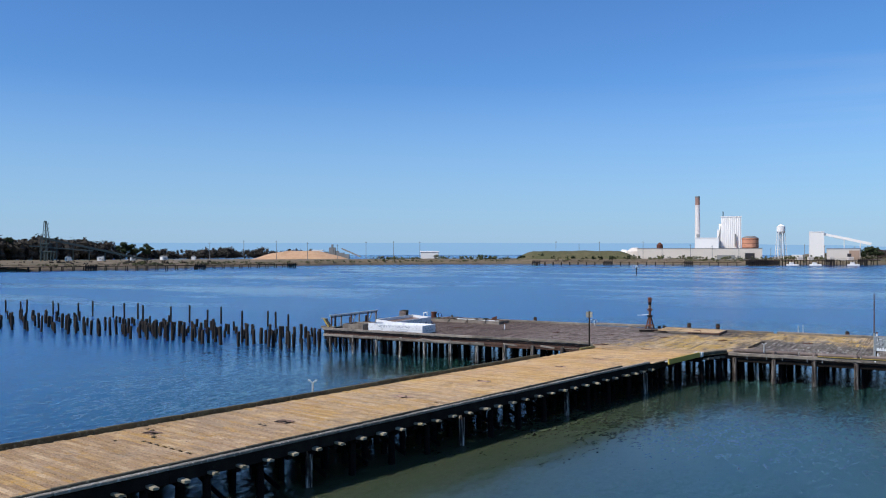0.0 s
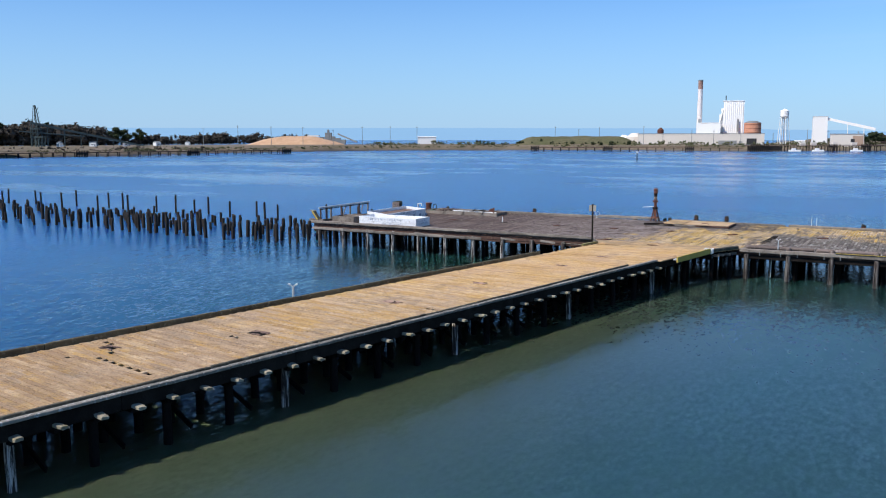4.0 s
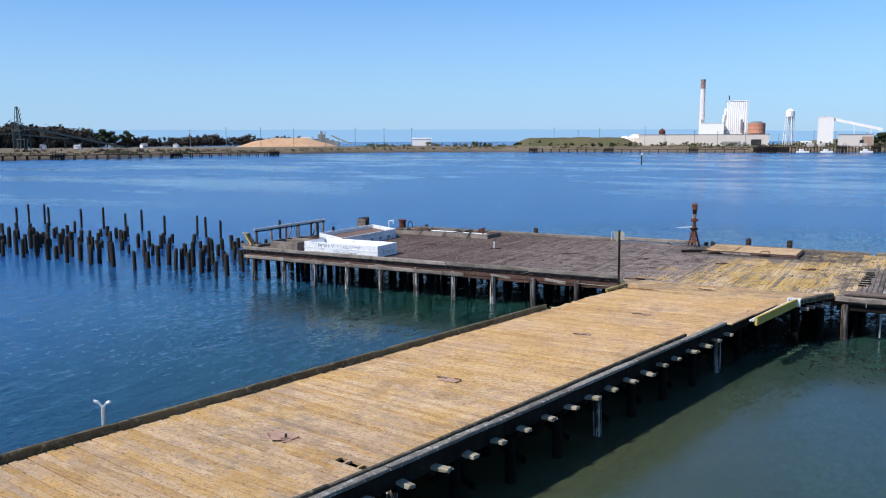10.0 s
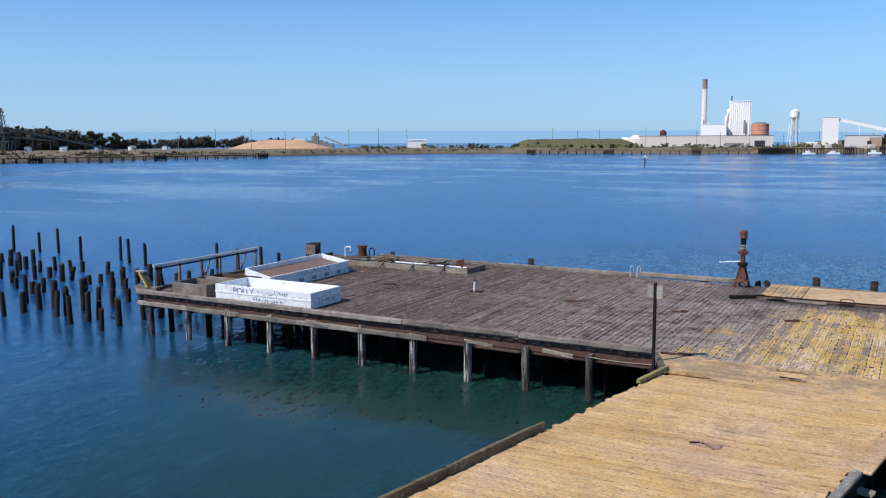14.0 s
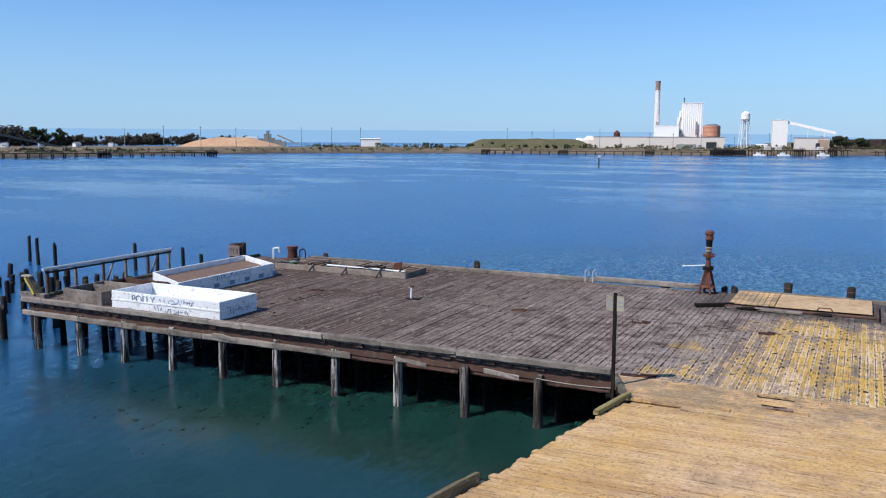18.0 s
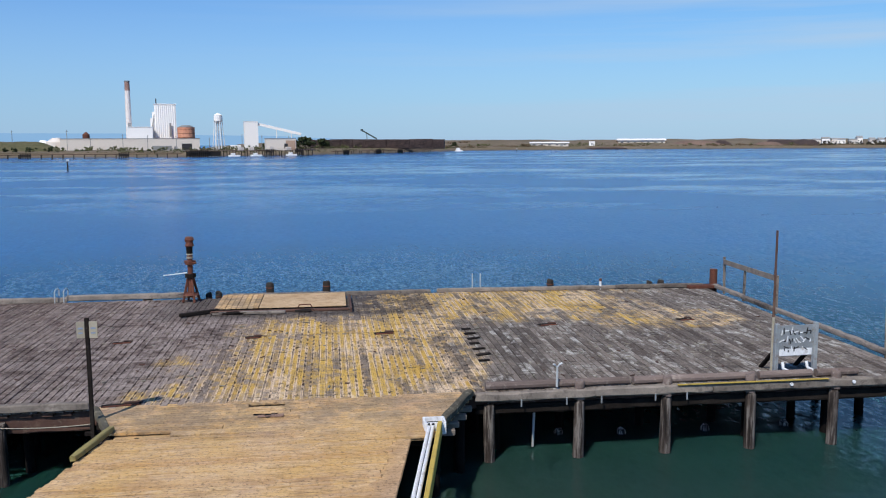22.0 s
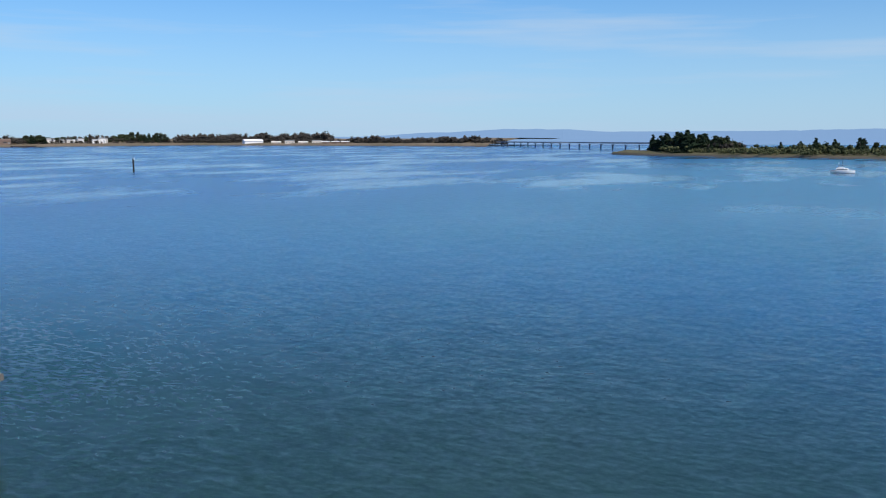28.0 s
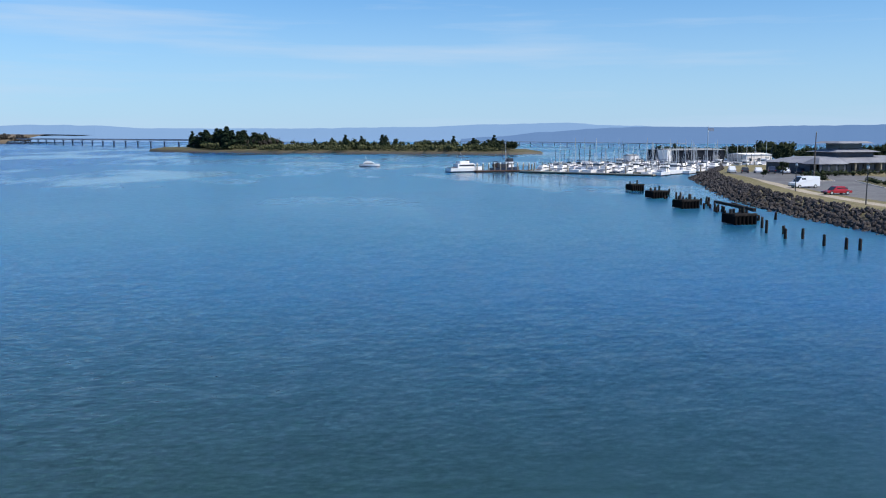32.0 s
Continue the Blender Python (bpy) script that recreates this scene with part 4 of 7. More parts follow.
# mooring piles standing along the outer edge
for i, (x, h, w) in enumerate(((-29.3, 0.5, 0.2), (-16.2, 0.75, 0.24), (1.1, 0.25, 0.2), (1.7, 0.3, 0.2), (4.85, 0.78, 0.25), (8.4, 0.8, 0.25), (23.0, 0.55, 0.24), (29.8, 0.3, 0.2), (30.6, 0.35, 0.22), (-2.6, 0.2, 0.3))):
    mp_ = thing("mooring_pile", x, Y1 + 0.28, 0, 0, "dark timber mooring pile head at the pier's outer edge", "pile", "mooring piles")
    part("shaft", pile_bm(w, ZD + h, 300 + i, 1.2), M["oldpile"], mp_)
    part("strap", rod(w * 1.03, w * 1.03, (0, 0, ZD + h - 0.3), (0, 0, ZD + h - 0.24), 9), M["rust"], mp_)
op = thing("orange_post", 26.1, Y1 - 0.7, ZD, 0, "small white and orange post on pier edge", "post")
part("shaft", rod(0.09, 0.08, (0, 0, 0), (0, 0, 0.55), 9), M["white"], op)
part("top", rod(0.1, 0.08, (0, 0, 0.55), (0, 0, 0.72), 9), M["rust"], op)

# framed heap of boards
fr = thing("board_frame", -24.7, 17.3, ZD, 0, "low grey timber frame holding loose broken boards", "frame")
for p, q in (((-5.5, -1.4), (5.5, -1.4)), ((5.5, -1.4), (5.5, 1.6)), ((-5.5, 1.6), (5.5, 1.6)), ((-5.5, -1.4), (-5.5, 1.6))):
    part("edge_board", bar((*p, 0.2), (*q, 0.2), 0.1, 0.4, 0.01), M["timber"], fr)
for x in (-2.2, 0.6, 3.4):
    part("support", bar((x, -2.0, 0.0), (x + 0.1, -1.4, 0.5), 0.12, 0.12, 0.01), M["timber"], fr)
rb = random.Random(5)
for i in range(30):
    x, y, a = rb.uniform(-4.8, 4.2), rb.uniform(-1.1, 1.2), rb.uniform(-0.5, 0.5)
    L = rb.uniform(0.9, 3.4)
    part("loose_board", bar((x - L / 2 * math.cos(a), y - L / 2 * math.sin(a), 0.12 + 0.012 * i), (x + L / 2 * math.cos(a), y + L / 2 * math.sin(a), 0.3 + rb.uniform(0, 0.15)), 0.2, 0.05, 0.006), M["timber"] if i % 3 else M["brown"], fr)
for i in range(26):
    x, a = rb.uniform(-5.0, 4.6), rb.uniform(-0.9, 0.9)
    L = rb.uniform(0.8, 2.6)
    part("branch", rod(0.05, 0.025, (x, rb.uniform(-1.2, 0.6), 0.3), (x + L * math.cos(a), -1.0 + L * math.sin(a) * 0.5, 0.5 + rb.uniform(0, 0.35)), 6), M["creosote"] if i % 3 else M["brown"], fr)
for i in range(5):
    part("rusty_pipe", rod(0.07, 0.07, (3.6 + 0.3 * i, 0.2 - 0.3 * i, 0.3), (3.7 + 0.3 * i, 0.3 - 0.3 * i, 0.75 + 0.08 * i), 7), M["rust"], fr)
part("loose_pipe", rod(0.06, 0.06, (-1.0, -1.3, 0.52), (5.2, -0.9, 0.42), 8), M["white"], fr, "white plastic pipe")
part("green_cloth", box(0.5, 0.3, 0.12, -4.2, -1.0, 0.35, 0.04), plain("green_cloth", (0.02, 0.10, 0.05)), fr)

sp = thing("standpipe", -15.4, 9.6, ZD, 0, "short rusty white standpipe on deck", "pipe")
part("pipe", rod(0.07, 0.06, (0, 0, 0), (0.04, 0, 0.72), 9), M["white"], sp)
part("valve", box(0.22, 0.16, 0.14, 0.05, 0, 0.7, 0.02), M["rust"], sp)
part("plate", box(0.9, 0.5, 0.03, 0.2, 0, 0, 0.005), M["creosote"], sp)

# street-name like post: plain board on a tall pole
po = thing("sign_post", 0.35, -3.0, ZD - 1.3, 0, "tall dark timber post with small white board", "post")
part("post", box(0.13, 0.13, 5.0, 0, 0, 0, 0.01), M["creosote"], po)
for sx in (-1, 1):
    part("board", box(0.27, 0.04, 0.58, sx * 0.21, -0.03, 4.3, 0.005), M["blockend"], po, "faded white board")
    part("board_bar", box(0.16, 0.012, 0.06, sx * 0.21, -0.058, 4.62), M["blueink"], po)
    part("board_bar", box(0.14, 0.012, 0.05, sx * 0.21, -0.058, 4.46), M["blueink"], po)
part("bracket", bar((-0.3, 0.1, 0.85), (1.1, 0.35, 0.85), 0.14, 0.14, 0.01), M["creosote"], po)

# rusty mast on splayed feet
ms = thing("rusty_mast", 0.25, 19.75, ZD, 0, "rusty iron mast on splayed feet beside pier edge", "mast")
part("column", rod(0.17, 0.15, (0, 0, 0.3), (0, 0, 2.9), 10), M["rust"], ms)
for a in range(4):
    c, s = math.cos(a * math.pi / 2 + 0.5), math.sin(a * math.pi / 2 + 0.5)
    part("foot", bar((0.52 * c, 0.52 * s, 0.0), (0.16 * c, 0.16 * s, 1.45), 0.12, 0.14, 0.02), M["rust"], ms)
part("base_ring", rod(0.5, 0.42, (0, 0, 0.42), (0, 0, 0.55), 10), M["rust"], ms)
part("collar", rod(0.33, 0.33, (0, 0, 1.5), (0, 0, 1.72), 10), M["creosote"], ms)
part("collar", rod(0.30, 0.36, (0, 0, 2.3), (0, 0, 2.52), 10), M["rust"], ms)
part("pale_band", rod(0.2, 0.2, (0, 0, 2.66), (0, 0, 2.76), 10), M["blockend"], ms, "flaked pale paint band")
part("pale_band", rod(0.2, 0.19, (0, 0, 2.88), (0, 0, 2.95), 10), M["blockend"], ms, "flaked pale paint band")
part("neck", rod(0.18, 0.2, (0, 0, 2.95), (0, 0, 3.4), 10), M["creosote"], ms)
bm = bmesh.new()
rings = []
r4 = random.Random(4)
for z_, r_ in ((3.34, 0.19), (3.45, 0.27), (3.58, 0.21), (3.7, 0.24), (3.82, 0.30), (3.93, 0.22), (3.98, 0.1)):
    rings.append([bm.verts.new((r_ * r4.uniform(0.75, 1.15) * math.cos(a * 0.698), r_ * r4.uniform(0.75, 1.15) * math.sin(a * 0.698), z_ + r4.uniform(-0.04, 0.04))) for a in range(9)])
for a, b in zip(rings, rings[1:]):
    for j in range(9):
        bm.faces.new((a[j], a[(j + 1) % 9], b[(j + 1) % 9], b[j]))
bm.faces.new(rings[-1])
part("head", bm, M["rust"], ms)
part("side_pin", rod(0.05, 0.05, (0.15, -0.2, 2.42), (0.42, -0.4, 2.42), 8), M["rust"], ms)
part("boom", rod(0.035, 0.03, (-0.2, 0, 1.78), (-1.55, -0.15, 1.66), 7), M["white"], ms, "white painted rod")

# raised plywood landing with a dark gap at its end
pl = thing("raised_landing", 5.8, 18.3, ZD + 0.004, 0, "raised tan plank landing with yellow lichen", "landing")
for i in range(8):
    part("plank", box(0.29, 4.45, 0.06, -3.6 + i * 0.31, 0.2, 0.12 + 0.01 * (i % 2), 0.012), M["approach"], pl)
for i in range(4):
    part("sheet", box(5.0, 1.1, 0.03, 1.25, -1.45 + i * 1.115, 0.125 + 0.004 * (i % 2), 0.006), M["tansheet"], pl, "weathered tan plywood sheet")
rl = random.Random(19)
for i in range(7):
    x = rl.uniform(-4.6, 3.4)
    part("rotten_piece", rough_bar((x, -2.9 + rl.uniform(-0.3, 0.2), 0.07), (x + rl.uniform(0.5, 1.3), -2.9 + rl.uniform(-0.3, 0.3), 0.09), 0.22, 0.12, i, 0.03), M["timber"] if i % 2 else M["creosote"], pl)
part("edge_timber", bar((-4.0, -2.55, 0.07), (3.9, -2.6, 0.07), 0.22, 0.14, 0.03), M["brown"], pl)
for i in range(5):
    part("sleeper", box(0.3, 4.4, 0.115, -3.4 + i * 1.7, 0, 0, 0.01), M["creosote"], pl)
part("loose_timber", bar((-5.4, -3.6, 0.15), (-3.5, -2.2, 0.12), 0.24, 0.2, 0.02), M["creosote"], pl)
part("loose_timber", bar((-2.2, -3.0, 0.10), (0.3, -3.1, 0.10), 0.3, 0.16, 0.03), M["timber"], pl)
part("end_board", bar((4.0, -3.3, 0.14), (4.0, 1.0, 0.14), 0.14, 0.26, 0.02), M["brown"], pl)
part("ring_bar", tube([(1.0, -2.9, 0.3), (1.1, -2.9, 0.45), (1.7, -2.9, 0.45), (1.8, -2.9, 0.3)], 0.03), M["rust"], pl)

# broken strip of boards
for i in range(7):
    t_ = i / 6
    bs = thing("broken_board", 15.55 - 0.2 * t_, 9.6 - 6.4 * t_, ZD + 0.012, 0, "short dark broken board lifted from the deck", "board", "broken boards")
    part("plank", box(0.50 + 0.12 * (i % 3), 0.16 + 0.05 * (i % 2), 0.05, 0.06 * (i % 3), 0, 0.02, 0.01, Euler((radians(6), 0, radians(5 + 9 * (i % 3)))).to_matrix()), M["creosote"], bs)
for (x, y, a, b) in ((-22.0, 9.3, 0.9, 0.4), (-8.3, 9.2, 0.8, 0.35), (-1.4, 9.1, 0.9, 0.3), (11.3, 9.4, 1.0, 0.4), (20.0, 10.2, 1.0, 0.4), (27.7, 10.4, 0.9, 0.5), (0.9, -1.15, 1.4, 0.3), (4.8, 9.4, 0.8, 0.4)):
    hl = thing("deck_hatch", x, y, ZD + 0.014, 8, "rusted iron plate with broken wood in the deck", "hatch", "deck hatches")
    part("plate", box(a, b, 0.02, 0, 0, 0, 0.004), M["creosote"], hl)
    part("splinter", box(a * 0.5, b * 0.3, 0.08, a * 0.3, b * 0.3, 0, 0.01, Euler((0.2, 0.1, 0.3)).to_matrix()), M["brown"], hl)
    part("rim", box(a * 0.9, 0.06, 0.05, 0, -b * 0.55, 0, 0.008), M["rust"], hl)
for s, w, a, b in ((34.5, 5.0, 1.1, 0.7), (25.5, 5.1, 0.9, 0.55), (14.7, 5.1, 0.9, 0.45), (8.2, 5.2, 1.0, 0.45), (45.3, 5.4, 1.0, 0.6), (-1.72, 5.0, 0.9, 0.3), (52.0, 2.2, 0.8, 0.5)):
    q = ap(s, w)
    hl = thing("deck_hatch", q.x, q.y, ZD + 0.016, A_TURN + 8, "sunken rusty hatch with torn wood in lichen planks", "hatch", "deck hatches")
    torn = s > 40
    rh = random.Random(int(s * 10))
    part("plate", box(a, b, 0.02, 0, 0, 0, 0.004), M["creosote"] if torn else M["pinkwood"], hl)
    if torn:
        part("rim", box(a, 0.08, 0.06, 0.05, b * 0.5, 0, 0.01), M["rot"], hl)
    for i in range(7 if torn else 4):
        at_ = (rh.uniform(-0.5, 0.5) * a, (rh.choice((-0.5, 0.5, 0.2)) if torn else rh.uniform(-0.5, 0.5)) * b)
        part("splinter", box(rh.uniform(0.2, 0.5), rh.uniform(0.04, 0.1), 0.04, at_[0], at_[1], 0.006, 0.008, Euler((rh.uniform(-0.1, 0.1), 0.05, rh.uniform(-0.9, 0.9))).to_matrix()), M["rot"] if i % 3 or torn else M["creosote"], hl)

# Y-shaped lamp posts
for x, y, z in ((*ap(37.9, -0.42).xy, ZD - 0.4), (17.4, -1.45, ZD + 0.1), (26.0, -1.5, 0.2)):
    if z < 1:
        continue
    g_ = 0.66 if x > 10 else 1.0
    yl = thing("twin_pipe_post", x, y, z, 20, "pale steel post with two angled pipe heads", "post", "twin pipe posts")
    part("post", rod(0.075 * g_, 0.07 * g_, (0, 0, 0), (0, 0, 1.25 * g_), 9), M["steel"], yl)
    for sx in (-1, 1):
        part("arm", rod(0.04 * g_, 0.04 * g_, (0, 0, 1.2 * g_), (sx * 0.2 * g_, 0, 1.40 * g_), 8), M["steel"], yl)
        part("head", rod(0.06 * g_, 0.05 * g_, (sx * 0.18 * g_, 0, 1.38 * g_), (sx * 0.32 * g_, -0.05, 1.44 * g_), 8), M["white"], yl)

# splinters, chips and shell bits lying on the decks
rd = random.Random(808)
for name, mat, label, n_, zone in (("wood_splinters", M["brown"], "small wood splinters scattered over the deck", 220, 0), ("pale_chips", M["blockend"], "pale wood chips and shell bits on the deck", 520, 1)):
    v, f = [], []
    for i in range(n_):
        x, y = rd.uniform(-33, 32) if zone == 0 else rd.choice((rd.uniform(-33, 32), rd.uniform(12, 32))), rd.uniform(-0.8, 20)
        L, w, h, a = rd.uniform(0.04, 0.15), rd.uniform(0.02, 0.05), rd.uniform(0.015, 0.05), rd.uniform(0, 3.14)
        c, s_ = math.cos(a), math.sin(a)
        k = len(v)
        v += [(x + c * p * L - s_ * q_ * w, y + s_ * p * L + c * q_ * w, ZD + 0.016 + r_ * h) for r_ in (0, 1) for p, q_ in ((-1, -1), (1, -0.6), (0.8, 1), (-0.9, 0.7))]
        f += [(k + 4, k + 5, k + 6, k + 7)] + [(k + p, k + (p + 1) % 4, k + 4 + (p + 1) % 4, k + 4 + p) for p in range(4)]
    tagged(quads(name, v, f, mat), label, "debris", kind="stuff")

# a thin pipe, hardly sagging, along the front edge
for x, w, dz in ((-3.3, 3.2, 0.06),):
    rp_ = thing("edge_rope", x, -1.66 if x < 0 else -1.9, 2.25, 0, "thin pale pipe stretched along the pier edge", "rope")
    part("strand", tube([(w * t_ / 8, 0, -dz * (1 - (t_ / 4 - 1) ** 2)) for t_ in range(9)], 0.018, 5), M["blockend"], rp_)
for x in (-20.2, -9.4, -5.0):
    sp_ = thing("split_timber", x, -1.72, 2.28, 0, "split grey fender board hanging askew from edge", "board", "split boards")
    part("board", rough_bar((-0.7, 0, 0.03), (0.9, 0.02, -0.1), 0.08, 0.2, x, 0.02), M["timber"], sp_)

# notice board, flagpole and rails at the outer end
nb = thing("notice_board", 27.75, -0.6, ZD, 4, "grey timber notice board with painted scrawl", "notice board")
for x in (-0.85, 0.95):
    part("post", box(0.17, 0.17, 2.15, x, 0, 0, 0.01), M["galv"], nb)
part("panel", box(1.66, 0.06, 1.3, 0.05, 0.03, 0.75, 0.006), M["galv"], nb)
rn = random.Random(27)
for r_ in range(3):
    x = -0.66
    while x < 0.72:
        L, a_ = rn.uniform(0.10, 0.30), rn.choice((rn.uniform(-20, 20), rn.uniform(60, 120), rn.uniform(-60, 60)))
        part("scrawl", box(0.045, 0.012, L, x + 0.05, -0.012, 1.68 - r_ * 0.36 + rn.uniform(-0.05, 0.05), 0, Euler((0, radians(a_), 0)).to_matrix()), M["white"] if rn.random() < 0.6 else M["ink"], nb)
        x += rn.uniform(0.07, 0.16)
part("bare_patch", box(1.5, 0.012, 0.28, 0.05, -0.008, 0.78), M["white"], nb, "flaked white paint")
for x in (-0.75, 0.9):
    part("brace", bar((x, 1.2, 0.02), (x, 0.1, 1.1), 0.22, 0.08, 0.01), M["creosote"], nb)
for x in (-0.6, 0.5):
    part("white_foot", tube([(x, -0.12, 0.55), (x, -0.2, 0.3), (x + 0.2, -0.28, 0.18)], 0.06), M["white"], nb, "white drooping strap")
fp = thing("flagpole", 26.85, -0.45, ZD, 0, "tall bare rusty pole on pier edge", "pole")
part("lower_pole", rod(0.065, 0.06, (0, 0, 0), (0, 0, 2.4), 9), M["blockend"], fp)
part("upper_pole", rod(0.055, 0.045, (0, 0, 2.4), (0, 0, 6.0), 9), M["brown"], fp)


def end_rail(ys, x, h):
    er = thing("end_railing", x, ys[0], ZD, 0, "weathered timber railing posts with one top board", "railing", "end railings")
    for i, y in enumerate(ys):
        part("post", bar((0, y - ys[0], -0.4), (0.03 * (i - 1), y - ys[0] + 0.06 * (-1) ** i, h + (0.18 if i == 0 else 0)), 0.13, 0.12, 0.01), M["timber"], er)
    part("top_board", bar((-0.1, 0, h - 0.12), (-0.1, ys[-1] - ys[0], h - 0.16), 0.06, 0.32, 0.01), M["timber"], er)


end_rail((2.35, -0.55), X1 + 0.6, 1.9)
end_rail((19.6, 16.9, 12.9), X1 + 0.95, 1.85)
rp = thing("rusty_post", 33.9, 20.3, 0, 0, "rusty iron post with collar at platform corner", "post")
part("post", rod(0.28, 0.24, (0, 0, -1), (0, 0, ZD + 1.15), 10), M["rust"], rp)
part("collar", box(2.2, 0.7, 0.22, -0.9, -0.5, ZD - 0.02, 0.03), M["rust"], rp)

# pipe chute at the inner corner
ch = thing("pipe_chute", 11.95, -5.2, ZD, 0, "grey steel trough with two white pipes and yellow timber", "chute")
part("hopper_base", box(0.74, 0.68, 0.06, 0.15, 0, -0.15, 0.01), M["white"], ch)
for sx, sy, px, py in ((0.74, 0.07, 0.15, 0.31), (0.74, 0.07, 0.15, -0.31), (0.07, 0.55, -0.19, 0), (0.07, 0.55, 0.49, 0)):
    part("hopper_wall", box(sx, sy, 0.42, px, py, -0.15, 0.01), M["white"], ch)
part("hopper_hole", box(0.45, 0.32, 0.02, 0.15, 0.05, 0.12), M["ink"], ch)
for dx in (-0.18, -0.04):
    part("pipe", rod(0.06, 0.06, (0.1 + dx, -0.36, 0.14), (-1.12 + dx, -6.6, 0.02), 10), M["white"], ch, "white plastic pipe")
    part("pipe_mouth", rod(0.048, 0.048, (0.115 + dx, -0.30, 0.222), (0.1 + dx, -0.37, 0.22), 10), M["ink"], ch)
part("yellow_timber", bar((0.30, -0.36, 0.10), (-0.94, -6.9, 0.06), 0.15, 0.48, 0.02), M["yellow"], ch, "yellow painted timber")


# ---- old piles standing in the water beyond the platform's end ----
rg = random.Random(44)
old = [shared(pile_bm(0.2, 1.0, 500 + i, 1.0, 8), M["oldpile"]) for i in range(7)]


def old_pile(x, y, h, lean, r=1.0):
    ob = new("old_pile", old[rg.randrange(7)])
    ob.matrix_world = pose(x, y, 0, rg.uniform(-lean, lean), rg.uniform(-lean, lean), rg.uniform(0, 360)) @ Matrix.Diagonal((r, r, h, 1))
    tagged(ob, "tall slender black mooring pile standing in the water" if h > 2.6 else "short broken black timber pile standing in the water", "pile", "old pier piles")


for i in range(29):
    x = -38.4 - 3.45 * i
    n_row = 15 if i < 14 else 9
    for j in range(n_row):
        y = -2.2 + (1.35 if i < 14 else 2.2) * j + rg.uniform(-0.35, 0.35)
        if rg.random() < (0.08 if j < 3 else 0.24 if j < 8 else 0.42):
            continue
        old_pile(x + 0.05 * j + rg.uniform(-0.22, 0.22), y, rg.uniform(1.3, 2.5) if j < 5 else rg.uniform(0.8, 1.7), 2.0 if rg.random() < 0.85 else 10, rg.uniform(0.85, 1.25))
    if i % 5:
        old_pile(x + rg.uniform(-0.4, 0.4), 21.5 + rg.uniform(-1, 2.5), rg.uniform(2.1, 3.0), 1.2, 0.85)


# ---- far shore: trees, mill, jetties, town ----
def leaf_material(name, a, b):
    k = Nodes(name)
    n = k.noise(k.pos(), 0.5, 4)
    col = k.mix(k.step(k.math("ADD", k.island(), k.math("MULTIPLY", n, 0.6)), 0.3, 1.2), a, b)
    return k.end(col, 0.9, 0, None, spec=0.1)


M["pine"] = leaf_material("pine_needles", (0.010, 0.020, 0.012), (0.032, 0.050, 0.026))
M["leaf"] = leaf_material("broad_leaves", (0.016, 0.024, 0.012), (0.048, 0.060, 0.028))
M["darkwood"] = leaf_material("dark_wood_leaves", (0.026, 0.024, 0.022), (0.080, 0.068, 0.056))
M["scrub"] = leaf_material("coastal_scrub", (0.052, 0.062, 0.027), (0.14, 0.14, 0.066))
M["heath"] = leaf_material("brown_heath", (0.070, 0.050, 0.030), (0.20, 0.138, 0.085))
M["bark"] = weathered("bark", (0.05, 0.038, 0.028), (0.10, 0.08, 0.06), scale=0.5)


OCTA = ((1, 0, 0), (0, 1, 0), (-1, 0, 0), (0, -1, 0), (0, 0, 1), (0, 0, -1))
OCTA_F = ((0, 1, 4), (1, 2, 4), (2, 3, 4), (3, 0, 4), (1, 0, 5), (2, 1, 5), (3, 2, 5), (0, 3, 5))


def leaves(bm, c, r, n, size, rg, flat=0.7):
    heart = [bm.verts.new(Vector(c) + Vector((q[0] * r, q[1] * r, q[2] * r * flat)) * rg.uniform(0.6, 0.85)) for q in OCTA]
    for q in OCTA_F:
        bm.faces.new([heart[i] for i in q])
    for _ in range(n):
        d = Vector((rg.gauss(0, 1), rg.gauss(0, 1), rg.gauss(0, 1))).normalized()
        p = Vector(c) + Vector((d.x * r, d.y * r, d.z * r * flat)) * rg.uniform(0.55, 1.05)
        a = Vector((rg.uniform(-1, 1), rg.uniform(-1, 1), rg.uniform(-0.4, 0.8))).normalized()
        b = a.cross(d).normalized() if a.cross(d).length > 0.1 else Vector((1, 0, 0))
        s = size * rg.uniform(0.6, 1.3)
        bm.faces.new([bm.verts.new(p + q) for q in (a * s, b * s * 0.7, -a * s * 0.8, -b * s * 0.6)])


